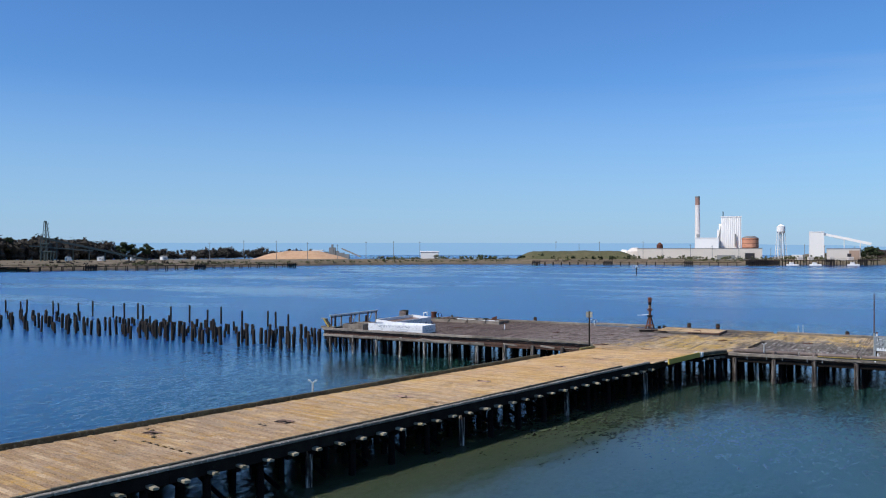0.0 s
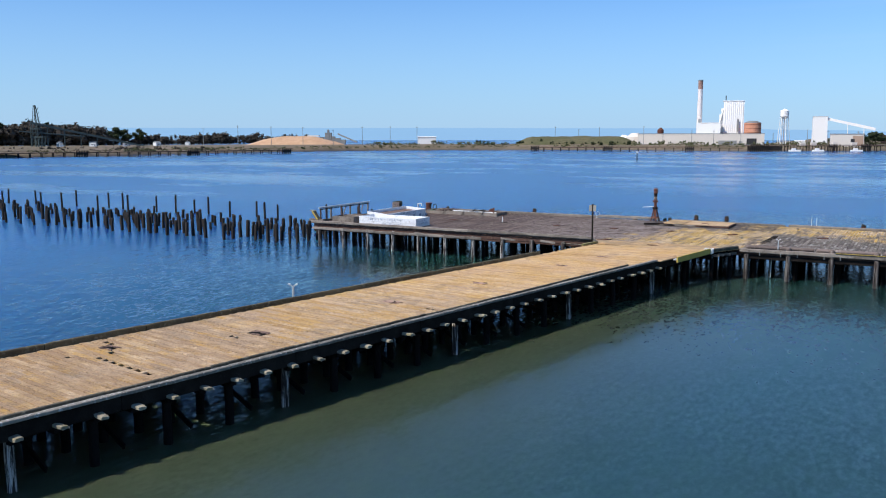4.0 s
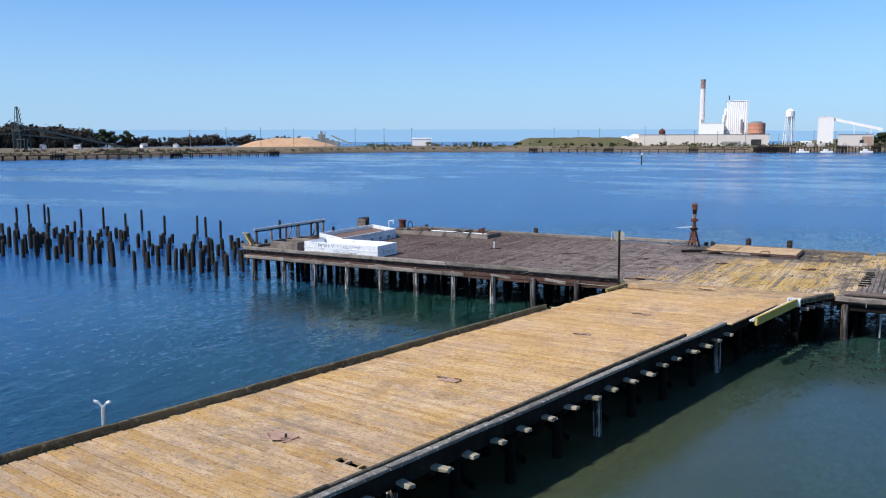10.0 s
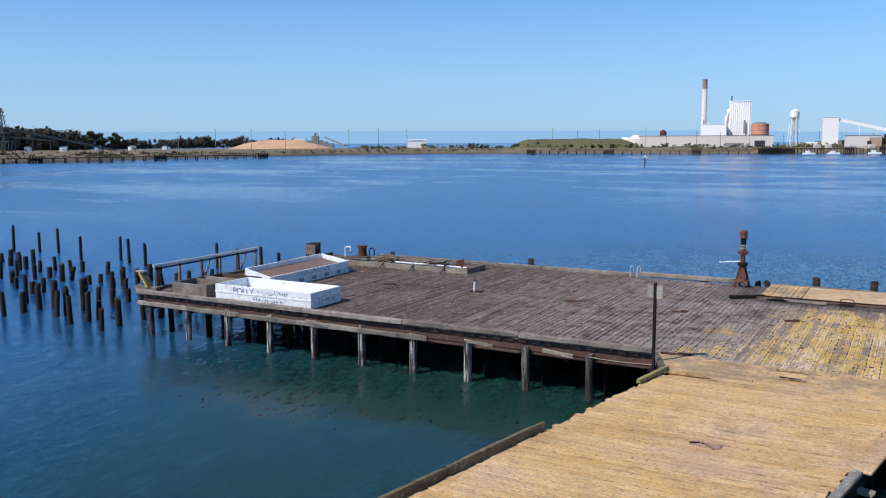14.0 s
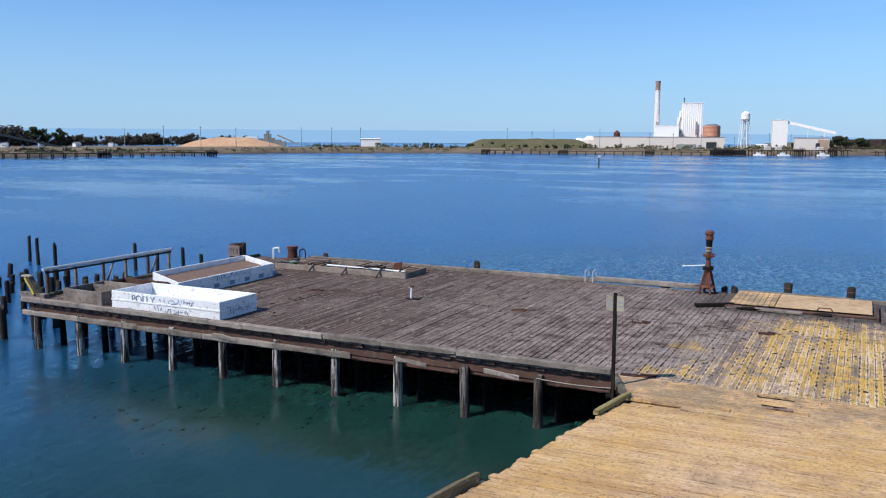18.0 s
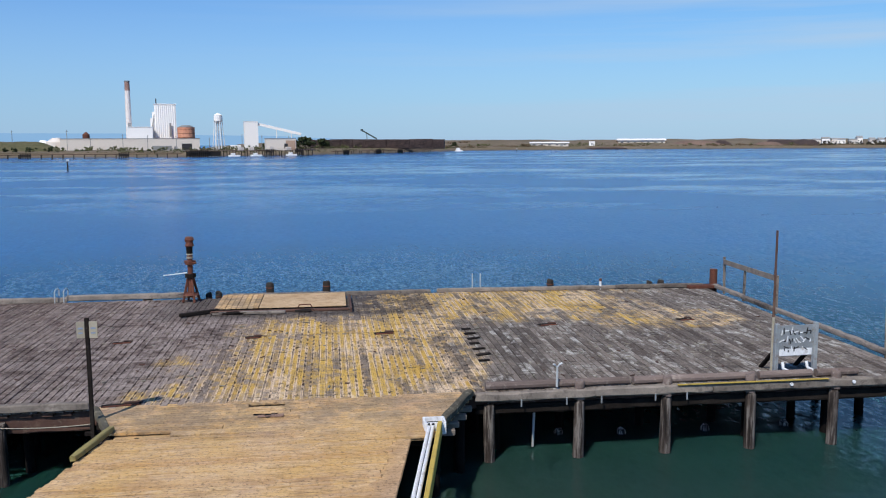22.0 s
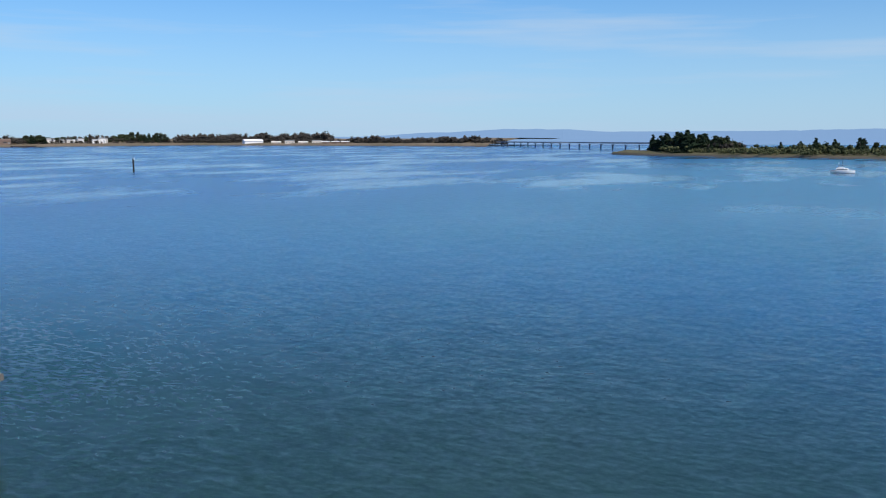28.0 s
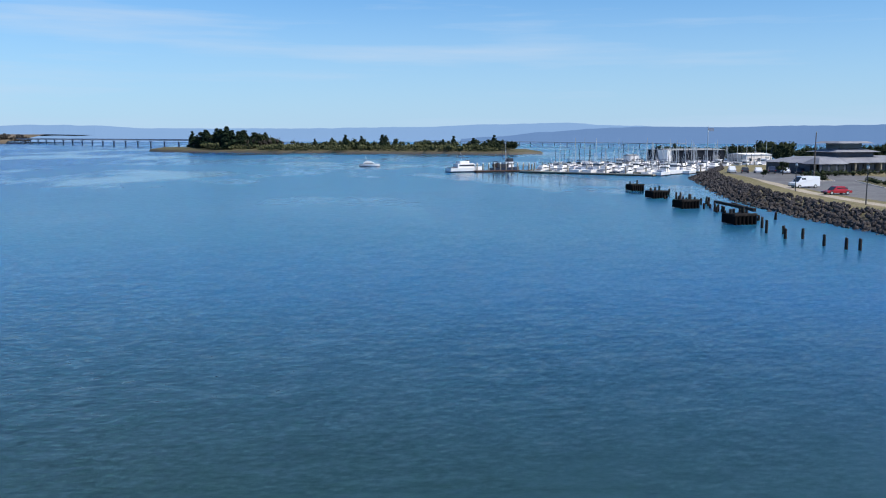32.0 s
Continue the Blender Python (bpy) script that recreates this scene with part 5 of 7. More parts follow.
def tree(kind, h, seed):
    """A tree of height h at the origin, as a thing with trunk, limbs and crown."""
    rg = random.Random(seed)
    t = thing("pine_tree" if kind == "pine" else "tree", 0, 0, 0)
    bm = bmesh.new()
    cyl(bm, h * 0.028, h * 0.010, (0, 0, -0.5), (0.02 * h, 0, h * 0.85), 6)
    part("trunk", bm, M["bark"], t)
    bm, lm = bmesh.new(), bmesh.new()
    if kind == "pine":
        z = h * 0.16
        while z < h * 0.97:
            rr = h * 0.36 * (1 - z / h) ** 0.7 * rg.uniform(0.75, 1.2)
            for j in range(5):
                a = rg.uniform(0, 6.28)
                leaves(bm, (rr * 0.62 * math.cos(a), rr * 0.62 * math.sin(a), z + rg.uniform(-0.2, 0.2)), rr * 0.5 + 0.15, 15, h * 0.05, rg, 0.5)
                if rg.random() < 0.4:
                    cyl(lm, h * 0.008, h * 0.003, (0, 0, z - 0.2), (rr * 0.8 * math.cos(a), rr * 0.8 * math.sin(a), z), 4)
            z += h * 0.085
    else:
        for j in range(11):
            a, rr = rg.uniform(0, 6.28), h * rg.uniform(0.05, 0.34)
            z = h * rg.uniform(0.42, 0.86) - rr * 0.35
            c = (rr * math.cos(a), rr * math.sin(a), z)
            leaves(bm, c, h * rg.uniform(0.13, 0.22), 60, h * 0.05, rg)
            cyl(lm, h * 0.012, h * 0.004, (0, 0, h * 0.3), c, 4)
    part("crown", bm, M["pine"] if kind == "pine" else M["leaf"], t)
    part("limbs", lm, M["bark"], t)
    return t


protos = {}


def plant(kind, x, y, z, h, label, group, rot=0.0):
    """Plants a copy of one of a few grown trees, scaled to height h."""
    key = (kind, int(x * 7 + y * 3) % 4)
    if key not in protos:
        protos[key] = tree(kind, 10.0, hash(kind == "pine") * 50 + key[1] * 7 + 5)
        tagged(protos[key], label, "tree", group)
        protos[key].matrix_basis = pose(x, y, z, 0, 0, rot) @ Matrix.Diagonal((h / 10, h / 10, h / 10, 1))
        return
    c = copy_thing(protos[key], pose(x, y, z, 0, 0, rot))
    c.scale = (h / 10,) * 3
    tagged(c, label, "tree", group)


M["mill"] = plain("pale_concrete", (0.70, 0.63, 0.56), 0.85, 0, 0.10, 0.2)
M["wall"] = plain("white_sheet_wall", (0.86, 0.83, 0.80), 0.7, 0, 0.07, 0.3)
M["tank"] = weathered("rusty_tank", (0.60, 0.25, 0.15), (0.68, 0.34, 0.22), (0.40, 0.16, 0.10), 0.1, vary=0.05)
M["roof"] = weathered("grey_roof", (0.20, 0.20, 0.20), (0.30, 0.30, 0.29), scale=0.3)
M["chips"] = weathered("wood_chips", (0.50, 0.30, 0.17), (0.60, 0.38, 0.24), (0.42, 0.24, 0.12), 0.25, vary=0.02)
M["dirt"] = weathered("red_dirt", (0.16, 0.105, 0.08), (0.22, 0.15, 0.115), (0.10, 0.07, 0.055), 0.1, vary=0.02)
M["darkheap"] = weathered("dark_heap", (0.035, 0.025, 0.024), (0.075, 0.05, 0.045), (0.11, 0.07, 0.06), 0.3, vary=0.02)
M["glass"] = plain("dark_glass", (0.03, 0.04, 0.05), 0.1, 0, 0.05, 0.6)
M["greensteel"] = plain("green_steel", (0.055, 0.08, 0.082), 0.8)


def house(name, x, y, z, rz, w, d, h, roof_h, wall, roof, label, cat="building", windows=4, group="", door=True):
    b = thing(name, x, y, z - 1.5, rz, label, cat, group)
    h += 1.5
    part("wall", box(w, d, h, 0, 0, 0), wall, b)
    bm = bmesh.new()
    if roof_h > 0.4:
        o = 0.03 * w
        vs = [bm.verts.new(p) for p in ((-w / 2 - o, -d / 2 - o, h), (w / 2 + o, -d / 2 - o, h), (w / 2 + o, d / 2 + o, h), (-w / 2 - o, d / 2 + o, h), (-w / 2 - o, 0, h + roof_h), (w / 2 + o, 0, h + roof_h))]
        for f in ((0, 1, 5, 4), (2, 3, 4, 5), (0, 4, 3), (1, 2, 5), (0, 3, 2, 1)):
            bm.faces.new([vs[i] for i in f])
    else:
        bx(bm, w + 0.6, d + 0.6, 0.4, 0, 0, h)
    part("roof", bm, roof, b)
    for i in range(windows):
        ww = w / (windows * 3.2)
        part("window", box(ww, 0.12, h * 0.2, -w / 2 + w * (i + 0.5) / windows, -d / 2 - 0.03, h * 0.5), M["glass"], b)
    if door:
        part("door", box(min(3.0, w * 0.14), 0.12, min(3, h * 0.45), w * 0.32, -d / 2 - 0.05, 1.4), M["roof"], b)
    return b


# pulp mill
mill = house("mill_building", -172, 800, 4, 12, 119, 40, 10, 0, M["mill"], M["roof"], "long low pale concrete mill building", windows=0)
for i in range(26):
    part("pilaster", box(0.7, 0.12, 9.6, -57 + i * 4.56, -20.05, 1.5), M["mill"], mill)
part("dark_bay", box(9, 0.3, 5.5, 48, -20.2, 1.5), M["ink"], mill)
part("dark_bay", box(17, 0.3, 3.5, 26, -20.2, 1.5), M["roof"], mill)
sl = thing("silo_block", -149, 845, 4, 12, "tall white ribbed silo block of the mill", "building")
part("core", box(20, 14, 43, 0, 3, 0), M["wall"], sl)
for i in range(10):
    part("silo", rod(1.45, 1.45, (-8.6 + i * 1.91, -2.95, 0), (-8.6 + i * 1.91, -2.95, 42.3), 14), M["wall"], sl)
part("roof_rim", box(21, 15, 0.8, 0, 3, 43), M["wall"], sl)
part("dark_slot", box(1.6, 0.6, 13, 4.3, -6.1, 12), M["roof"], sl)
part("vent_pipe", rod(0.5, 0.5, (-8, 3, 43), (-8, 3, 49), 8), M["ink"], sl)
part("side_tower", box(4, 8, 30, -12, 3, 0), M["wall"], sl)
part("side_tower", box(3, 6, 36, -10.7, 4, 0), M["wall"], sl)
part("stair", bar((-14, -2, 14), (-10, -2, 34), 0.8, 0.8), M["roof"], sl)
wb = house("white_mill_block", -170, 828, 4, 12, 23, 22, 21, 0, M["wall"], M["wall"], "plain white block of the mill", windows=0)
part("vent", box(3, 2, 4, -9, 0, 22.5), M["roof"], wb)
cm_ = thing("chimney", -182, 838, 3, 0, "tall tapering pale chimney with rusty top", "chimney")
part("shaft", rod(3.0, 2.4, (0, 0, 0), (0, 0, 57), 18), weathered("pinkish_brick_paint", (0.80, 0.72, 0.68), (0.86, 0.81, 0.78), (0.62, 0.50, 0.44), 0.15, vary=0.02), cm_)
part("top", rod(2.42, 2.3, (0, 0, 57), (0, 0, 66), 18), weathered("stained_top", (0.34, 0.20, 0.16), (0.42, 0.26, 0.22), (0.2, 0.12, 0.10), 0.2, vary=0.02), cm_, "rust-stained chimney top")
part("rim", rod(2.5, 2.5, (0, 0, 65), (0, 0, 66.4), 18), M["roof"], cm_)
ot = thing("orange_tank", -129, 840, 4, 0, "large rust-orange cylindrical tank", "tank")
part("shell", rod(8.2, 8.2, (0, 0, 0), (0, 0, 21), 28), M["tank"], ot)
part("lid", rod(8.3, 4.0, (0, 0, 21), (0, 0, 23), 28), M["roof"], ot)
for i in range(5):
    part("hoop", rod(8.3, 8.3, (0, 0, 3 + i * 4), (0, 0, 3.3 + i * 4), 28), M["rust"], ot)
wt = thing("water_tower", -91, 782, 4, 0, "white water tower on braced steel legs", "water tower")
part("tank", rod(3.9, 3.9, (0, 0, 26), (0, 0, 31), 20), M["wall"], wt)
part("bowl", rod(2.0, 3.9, (0, 0, 23.6), (0, 0, 26), 20), M["wall"], wt)
part("cap", rod(4.0, 0.5, (0, 0, 31), (0, 0, 33.2), 20), M["wall"], wt)
part("riser", rod(0.6, 0.6, (0, 0, 0), (0, 0, 24), 10), M["wall"], wt)
for i in range(6):
    c, s = math.cos(i * 1.047), math.sin(i * 1.047)
    part("leg", rod(0.32, 0.3, (5.6 * c, 5.6 * s, 0), (3.4 * c, 3.4 * s, 26), 7), M["wall"], wt)
    c2, s2 = math.cos((i + 1) * 1.047), math.sin((i + 1) * 1.047)
    for z, r in ((9, 4.85), (18, 4.1)):
        part("brace", rod(0.14, 0.14, (r * c, r * s, z), (r * c2, r * s2, z), 5), M["wall"], wt)
ws = house("white_silo_house", -72, 898, 4, 10, 14, 12, 27.5, 0, M["wall"], M["wall"], "tall plain white silo house", windows=0)
cv = thing("conveyor_bridge", -66, 898, 4, 0, "long white covered conveyor sloping from the silo house", "conveyor")
part("gallery", bar((0, -2, 25.5), (46, 2, 14.5), 2.2, 2.8, 0.05), M["wall"], cv)
for k_ in (0.02, 0.45, 0.78):
    part("trestle", rod(0.4, 0.4, (46 * k_, -2, 0), (46 * k_, -2, 25 - 11 * k_), 6), M["wall"], cv)
for i, (x, y, r, h, mt) in enumerate(((-246, 788, 6, 7.5, "wall"), (-234, 786, 9, 9.5, "mill"), (-222, 790, 5, 7, "wall"))):
    dm = thing("round_tank", x, y, 4, 0, "pale round domed storage tank by the mill", "tank", "mill tanks")
    part("shell", rod(r, r, (0, 0, 0), (0, 0, h * 0.75), 24), M[mt], dm)
    part("dome", rod(r, r * 0.35, (0, 0, h * 0.75), (0, 0, h + 1.5), 24), M[mt], dm)
rt = thing("rusty_silo", -216, 815, 4, 0, "small dark rusty silo behind the mill", "tank")
part("shell", rod(3.2, 3.2, (0, 0, 0), (0, 0, 14), 14), M["rust"], rt)
part("cone", rod(3.2, 0.6, (0, 0, 14), (0, 0, 16.5), 14), M["rust"], rt)
bb = house("brick_shed", -32, 716, 3.5, 10, 25, 12, 10, 0, M["mill"], M["roof"], "pale shed with a tan end by the shore", windows=0)
part("tan_bay", box(8, 0.2, 8.5, 8, -6.1, 1.6), weathered("tan_wall", (0.40, 0.26, 0.18), (0.48, 0.33, 0.24), scale=0.2), bb)
part("opening", box(3, 0.25, 4, 4, -6.2, 3.5), M["ink"], bb)
for i in range(6):
    tr = thing("trailer", -252 + i * 4.6, 716 + (i % 3), 4, 12 * i, "small white trailer in the yard", "trailer", "yard trailers")
    part("body", box(4.2, 2.4, 2.6 + (2.5 if i == 0 else 0), 0, 0, 0.7, 0.1), M["wall"], tr)
    part("wheel", rod(0.4, 0.4, (-0.8, -1.25, 0.4), (-0.8, 1.25, 0.4), 10), M["ink"], tr)
house("white_shed", -384, 621, 5, 29, 17, 9, 6.2, 0.6, M["wall"], M["wall"], "white flat-roofed shed on the dunes", windows=0)
house("low_shed", -74, 760, 4, 10, 9, 6, 3.5, 0.6, M["wall"], M["wall"], "small low white shed near the tower", windows=0)
# grassy mound
def mound(name, x, y, w, d, h, rz, mat, label, cat, flat=0.5, seed=1, z=3.2):
    v, f = [], []
    nx, ny = 26, 10
    for j in range(ny + 1):
        for i in range(nx + 1):
            a, b = 2 * i / nx - 1, 2 * j / ny - 1
            e = max(0, 1 - max(0, abs(a) - flat) / (1 - flat)) ** 0.8 * max(0, 1 - b * b)
            v.append((a * w / 2, b * d / 2, h * e * (1 + 0.16 * noise.noise(Vector((a * 4, b * 3, seed))))))
    for j in range(ny):
        for i in range(nx):
            k_ = j * (nx + 1) + i
            f.append((k_, k_ + 1, k_ + nx + 2, k_ + nx + 1))
    ob = quads(name, v, f, mat)
    ob.matrix_world = pose(x, y, z, 0, 0, rz)
    for p in ob.data.polygons:
        p.use_smooth = True
    return tagged(ob, label, cat)


M["greenhill"] = grass_material("green_mound_grass", (0.10, 0.098, 0.046), (0.15, 0.125, 0.07), (0.065, 0.07, 0.032), 0.03)
mound("grass_mound", -262, 690, 118, 60, 8.6, 25, M["greenhill"], "long low green grassy mound", "hill", 0.72, 3)
mound("chip_pile", -557, 641, 112, 58, 10.6, 29, M["chips"], "large orange-tan wood chip pile", "pile", 0.35, 5, 1.2)
mound("dirt_heap", 483, 1040, 84, 30, 6.5, -17, M["dirt"], "red-brown dirt heap by the shore", "heap", 0.4, 6)
mound("bark_heap", 512, 1030, 30, 18, 7, -17, M["darkheap"], "dark bark heap by the shore", "heap", 0.3, 8)
mound("bark_heap", 608, 1029, 74, 24, 7.5, -17, M["darkheap"], "long dark bark heap by the shore", "heap", 0.75, 9)
mound("dirt_heap", 570, 1020, 40, 20, 5, -17, M["dirt"], "low red-brown dirt heap beside bark heap", "heap", 0.5, 10)
# long stacks of logs
rg = random.Random(8)
for i in range(12):
    ls = thing("log_stack", -6 + i * 11.2, 853 - i * 3.0, 3.4, -14, "dark stack of logs in the yard", "log stack", "log stacks")
    bm = bmesh.new()
    bx(bm, 11.4, 6, 9.4 + rg.uniform(-0.4, 0.3), 0, 0, 0, 0.3)
    part("stack_core", bm, M["darkheap"], ls)
    bm = bmesh.new()
    for k_ in range(26):
        cyl(bm, 0.45, 0.4, (rg.uniform(-5.4, 5.4), -3.4, rg.uniform(0.4, 9.2)), (rg.uniform(-5.4, 5.4), -3.0, rg.uniform(0.4, 9.2)), 6)
    part("log_ends", bm, M["darkheap"], ls)
sc = thing("stacker_conveyor", 49, 845, 12, -10, "blue-grey inclined stacker conveyor above log yard", "conveyor")
part("boom", bar((-7, 0, 10), (8, 0, 1.5), 1.2, 1.4, 0.05), M["greensteel"], sc)
part("leg", bar((-1, 0, -9), (-2, 0, 7.2), 0.6, 0.6), M["greensteel"], sc)
part("head", box(2.2, 1.6, 2.0, -7, 0, 9.2), M["greensteel"], sc)
wh = house("warehouse", 277, 1003, 4, -14, 46, 18, 3.6, 1.6, M["mill"], M["wall"], "low warehouse with a white roof on the shore", windows=5)
wh = house("warehouse", 418, 1069, 5, -14, 60, 24, 5.6, 2.2, M["mill"], M["wall"], "long warehouse with a white roof on the shore", windows=7)
wh = house("white_shed", 330, 1000, 4, -14, 7, 5, 5, 0.6, M["wall"], M["wall"], "small white shed beside the warehouse", windows=1)
rg = random.Random(12)
for i in range(11):
    house("town_house", 652 + i * 11.2, 1046 - i * 2.6 + rg.uniform(-5, 5), 5.2, -17 + rg.uniform(-8, 8), rg.uniform(7, 10.5), 8, rg.uniform(4.6, 7.4), rg.uniform(1.8, 3), M["wall"] if i % 2 else M["mill"], M["roof"], "white gabled town house on the far shore", "house", 2, "town houses")
for i in range(10):
    house("town_house", 960 + i * 11, 1040 - i * 2 + rg.uniform(-6, 8), 5, -30 + rg.uniform(-12, 12), rg.uniform(7, 12), 8, rg.uniform(3.6, 5.6), rg.uniform(1.4, 2.6), M["wall"] if i % 3 else M["mill"], M["roof"], "pale gabled house among shore trees", "house", 2, "shore houses")
house("red_barn", 862, 1010, 4, -20, 16, 9, 5, 2.4, M["dirt"], M["dirt"], "small red-brown barn on the shore", windows=1)
house("boat_shed", 1186, 830, 1.5, -40, 30, 18, 5.6, 3.0, M["wall"], M["wall"], "large white boat shed at the water", windows=0)
for i in range(4):
    house("harbour_shed", 1192 + i * 3, 788 - i * 24, 2.5, -60, 15, 10, 3.2 + (i % 2) * 1.4, 1.4, M["mill"], M["roof"] if i % 2 else M["mill"], "low white harbour shed on the far shore", "shed", 3, "harbour sheds")
for i in range(3):
    house("red_shed", 1186 + i, 690 - i * 17, 2.5, -70, 12, 8, 3.6, 1.0, M["dirt"], M["wall"], "low red shed on the far shore", "shed", 1, "red sheds")

# power poles on the spit
for i in range(20):
    x, y = -480 + i * 24 + rg.uniform(-6, 6), 640 + i * 7 + rg.uniform(-20, 30)
    if i < 8:
        y = 470 + i * 28
        x = -520 + i * 14
    h = rg.uniform(14, 19) if i < 12 else rg.uniform(11, 17)
    pp = thing("power_pole", x, y, 3, rg.uniform(0, 90), "thin grey power pole with a cross arm", "power pole", "power poles")
    part("pole", rod(0.26, 0.18, (0, 0, 0), (0, 0, h), 6), M["roof"], pp)
    part("cross_arm", box(2.4, 0.2, 0.2, 0, 0, h - 1.2), M["roof"], pp)
cmill = thing("chip_mill", -600, 756, 2.2, 29, "grey chip mill with towers and conveyors behind chip pile", "building")
for dx, w, h in ((-6, 4, 7), (-2, 2, 11), (0, 1.5, 14), (2.2, 2, 11), (5, 3, 7.5), (9, 5, 6), (-12, 6, 5), (14, 5, 4.5)):
    part("tower", box(w, 5, h, dx, 0, 0), M["roof"], cmill)
part("conveyor", bar((9, 0, 10), (28, -6, 2), 1.2, 1.2), M["roof"], cmill)
part("white_roof", box(11, 7, 1.2, -14, 0, 7.5), M["wall"], cmill)
cmill.scale = (1.25, 1.25, 1.25)


def trestle(name, a, b, n, z, w, label, boats=False, blocks=()):
    """A long low timber jetty on piles from a to b."""
    a, b = Vector((*a, 0)), Vector((*b, 0))
    d = b - a
    t = thing(name, a.x, a.y, 0, math.degrees(math.atan2(d.y, d.x)), label, "jetty")
    L = d.length
    part("deck", box(L, w, 0.5, L / 2, 0, z - 0.5, 0.05), M["brown"], t)
    part("rail", box(L, 0.15, 0.15, L / 2, -w / 2, z + 0.8), M["brown"], t)
    me = shared(rod(0.34, 0.30, (0, 0, -1), (0, 0, z - 0.4), 7), M["oldpile"])
    for i in range(n):
        for s in (-1, 1):
            place("pile", me, pose(L * (i + 0.5) / n, s * w * 0.4, 0), t)
    for k_ in blocks:
        for i in range(5):
            part("fender_pile", rod(0.5, 0.45, (L * k_ - 3 + i * 1.5, -w / 2 - 0.8, -1), (L * k_ - 3 + i * 1.5, -w / 2 - 0.8, z + 0.8), 7), M["oldpile"], t)
        part("fender_beam", box(7, 1.2, 1.2, L * k_, -w / 2 - 0.8, z - 1.6), M["oldpile"], t)
    return t


trestle("shore_jetty", (-480, 170), (-368, 402), 40, 2.9, 5, "long timber trestle jetty along the shore", blocks=(0.12, 0.45, 0.72, 0.98))
trestle("shore_jetty", (-262, 586), (-98, 622), 24, 3.0, 3, "low timber trestle jetty along the mill shore", blocks=(0.02, 0.38, 0.76))
q1 = trestle("mill_quay", (-98, 634), (-4, 686), 22, 4.6, 8, "dark timber quay of the mill", blocks=(0.05, 0.12, 0.62, 0.86))
part("dark_face", box(26, 0.4, 3.4, 13, -4.1, 0.6), M["oldpile"], q1)
for k_ in (0.42, 0.5, 0.66, 0.8):
    part("shed_box", box(4, 3, 2.4, 107 * k_, 1, 4.6), M["mill"], q1)
trestle("outer_jetty", (12, 706), (110, 812), 14, 3.0, 3, "low broken timber jetty off the log yard", blocks=(0.1, 0.4, 0.62))
for i, k_ in enumerate((0.35, 0.52, 0.8)):
    mb = thing("small_boat", -98 + 94 * k_ + 2, 634 + 52 * k_ - 8, 0, 29, "small white boat moored at the quay", "boat", "quay boats")
    part("hull", box(9, 2.6, 1.6, 0, 0, -0.4, 0.3), M["wall"], mb)
    part("cabin", box(3, 2, 1.4, -0.8, 0, 1.2, 0.15), M["wall"], mb)
mb = thing("small_boat", 145, 872, 0, 10, "small white boat moored at the quay", "boat", "quay boats")
part("hull", box(8, 2.8, 1.6, 0, 0, -0.4, 0.3), M["wall"], mb)
part("cabin", box(4, 2.2, 2.2, -0.8, 0, 1.2, 0.15), M["wall"], mb)
br_ = thing("old_barge", 330, 978, 0, -8, "dark low barge lying along the shore", "barge")
part("hull", box(70, 8, 2.2, 0, 0, -0.5, 0.2), M["darkheap"], br_)
part("deck_load", box(50, 5, 1.0, 6, 0, 1.7, 0.2), M["dirt"], br_)
br_ = thing("old_barge", 868, 980, 0, -3, "dark low barge lying off the barn", "barge")
part("hull", box(36, 6, 2.0, 0, 0, -0.4, 0.2), M["darkheap"], br_)

# loading tower and long conveyor on the left jetty
lt = thing("ship_loader", -700.8, 439.8, -2.4, 20, "dark green lattice ship-loading tower with conveyors", "ship loader")
for sx in (-1, 1):
    for sy in (-1, 1):
        part("mast_leg", rod(0.3, 0.2, (sx * 2.6, sy * 2.6, 0), (sx * 0.5 - 1.0, sy * 0.5, 26.3), 6), M["greensteel"], lt)
for i in range(9):
    z = 2 + i * 2.7
    r = 2.6 - 2.0 * z / 26.3
    for s in (-1, 1):
        part("lattice", bar((-r, s * r, z), (r, s * r, z + 2.4), 0.16, 0.16, 0.0), M["greensteel"], lt)
        part("lattice", bar((s * r, -r, z), (s * r, r, z + 2.4), 0.16, 0.16, 0.0), M["greensteel"], lt)
part("peak_box", box(1.2, 1.2, 0.9, -1.0, 0, 26.2), M["greensteel"], lt)
part("platform", box(8, 5, 0.6, 1, 0, 8.5), M["greensteel"], lt)
part("platform", box(5, 4, 0.5, 0, 0, 13.2), M["greensteel"], lt)
part("house", box(3, 3, 2.4, -4, -2, 0.6, 0.1), M["wall"], lt)
for k_ in range(5):
    part("leg", rod(0.35, 0.35, (-3 + k_ * 2, 2, -3), (-3 + k_ * 2, 2, 9), 6), M["greensteel"], lt)
    part("leg", bar((-3 + k_ * 2, -2, -3), (-1.6 + k_ * 2, -2, 9), 0.3, 0.3), M["greensteel"], lt)
lt.scale = (1.6, 1.6, 1.6)
lc = thing("long_conveyor", -10.4, 42.2, -7.8, 0, "long covered conveyor descending along the jetty", "conveyor")
part("gallery", bar((-434, 246, 20.5), (-396, 296, 6.4), 1.2, 1.2, 0.05), M["greensteel"], lc)
part("gallery", bar((-396, 296, 6.4), (-388, 330, 4.8), 1.2, 1.1, 0.05), M["greensteel"], lc)
part("gallery", bar((-388, 330, 4.8), (-392, 356, 4.4), 1.2, 1.0, 0.05), M["greensteel"], lc)
part("upper_boom", bar((-436, 240, 15.5), (-415, 268, 12.5), 0.8, 0.7, 0.05), M["greensteel"], lc)
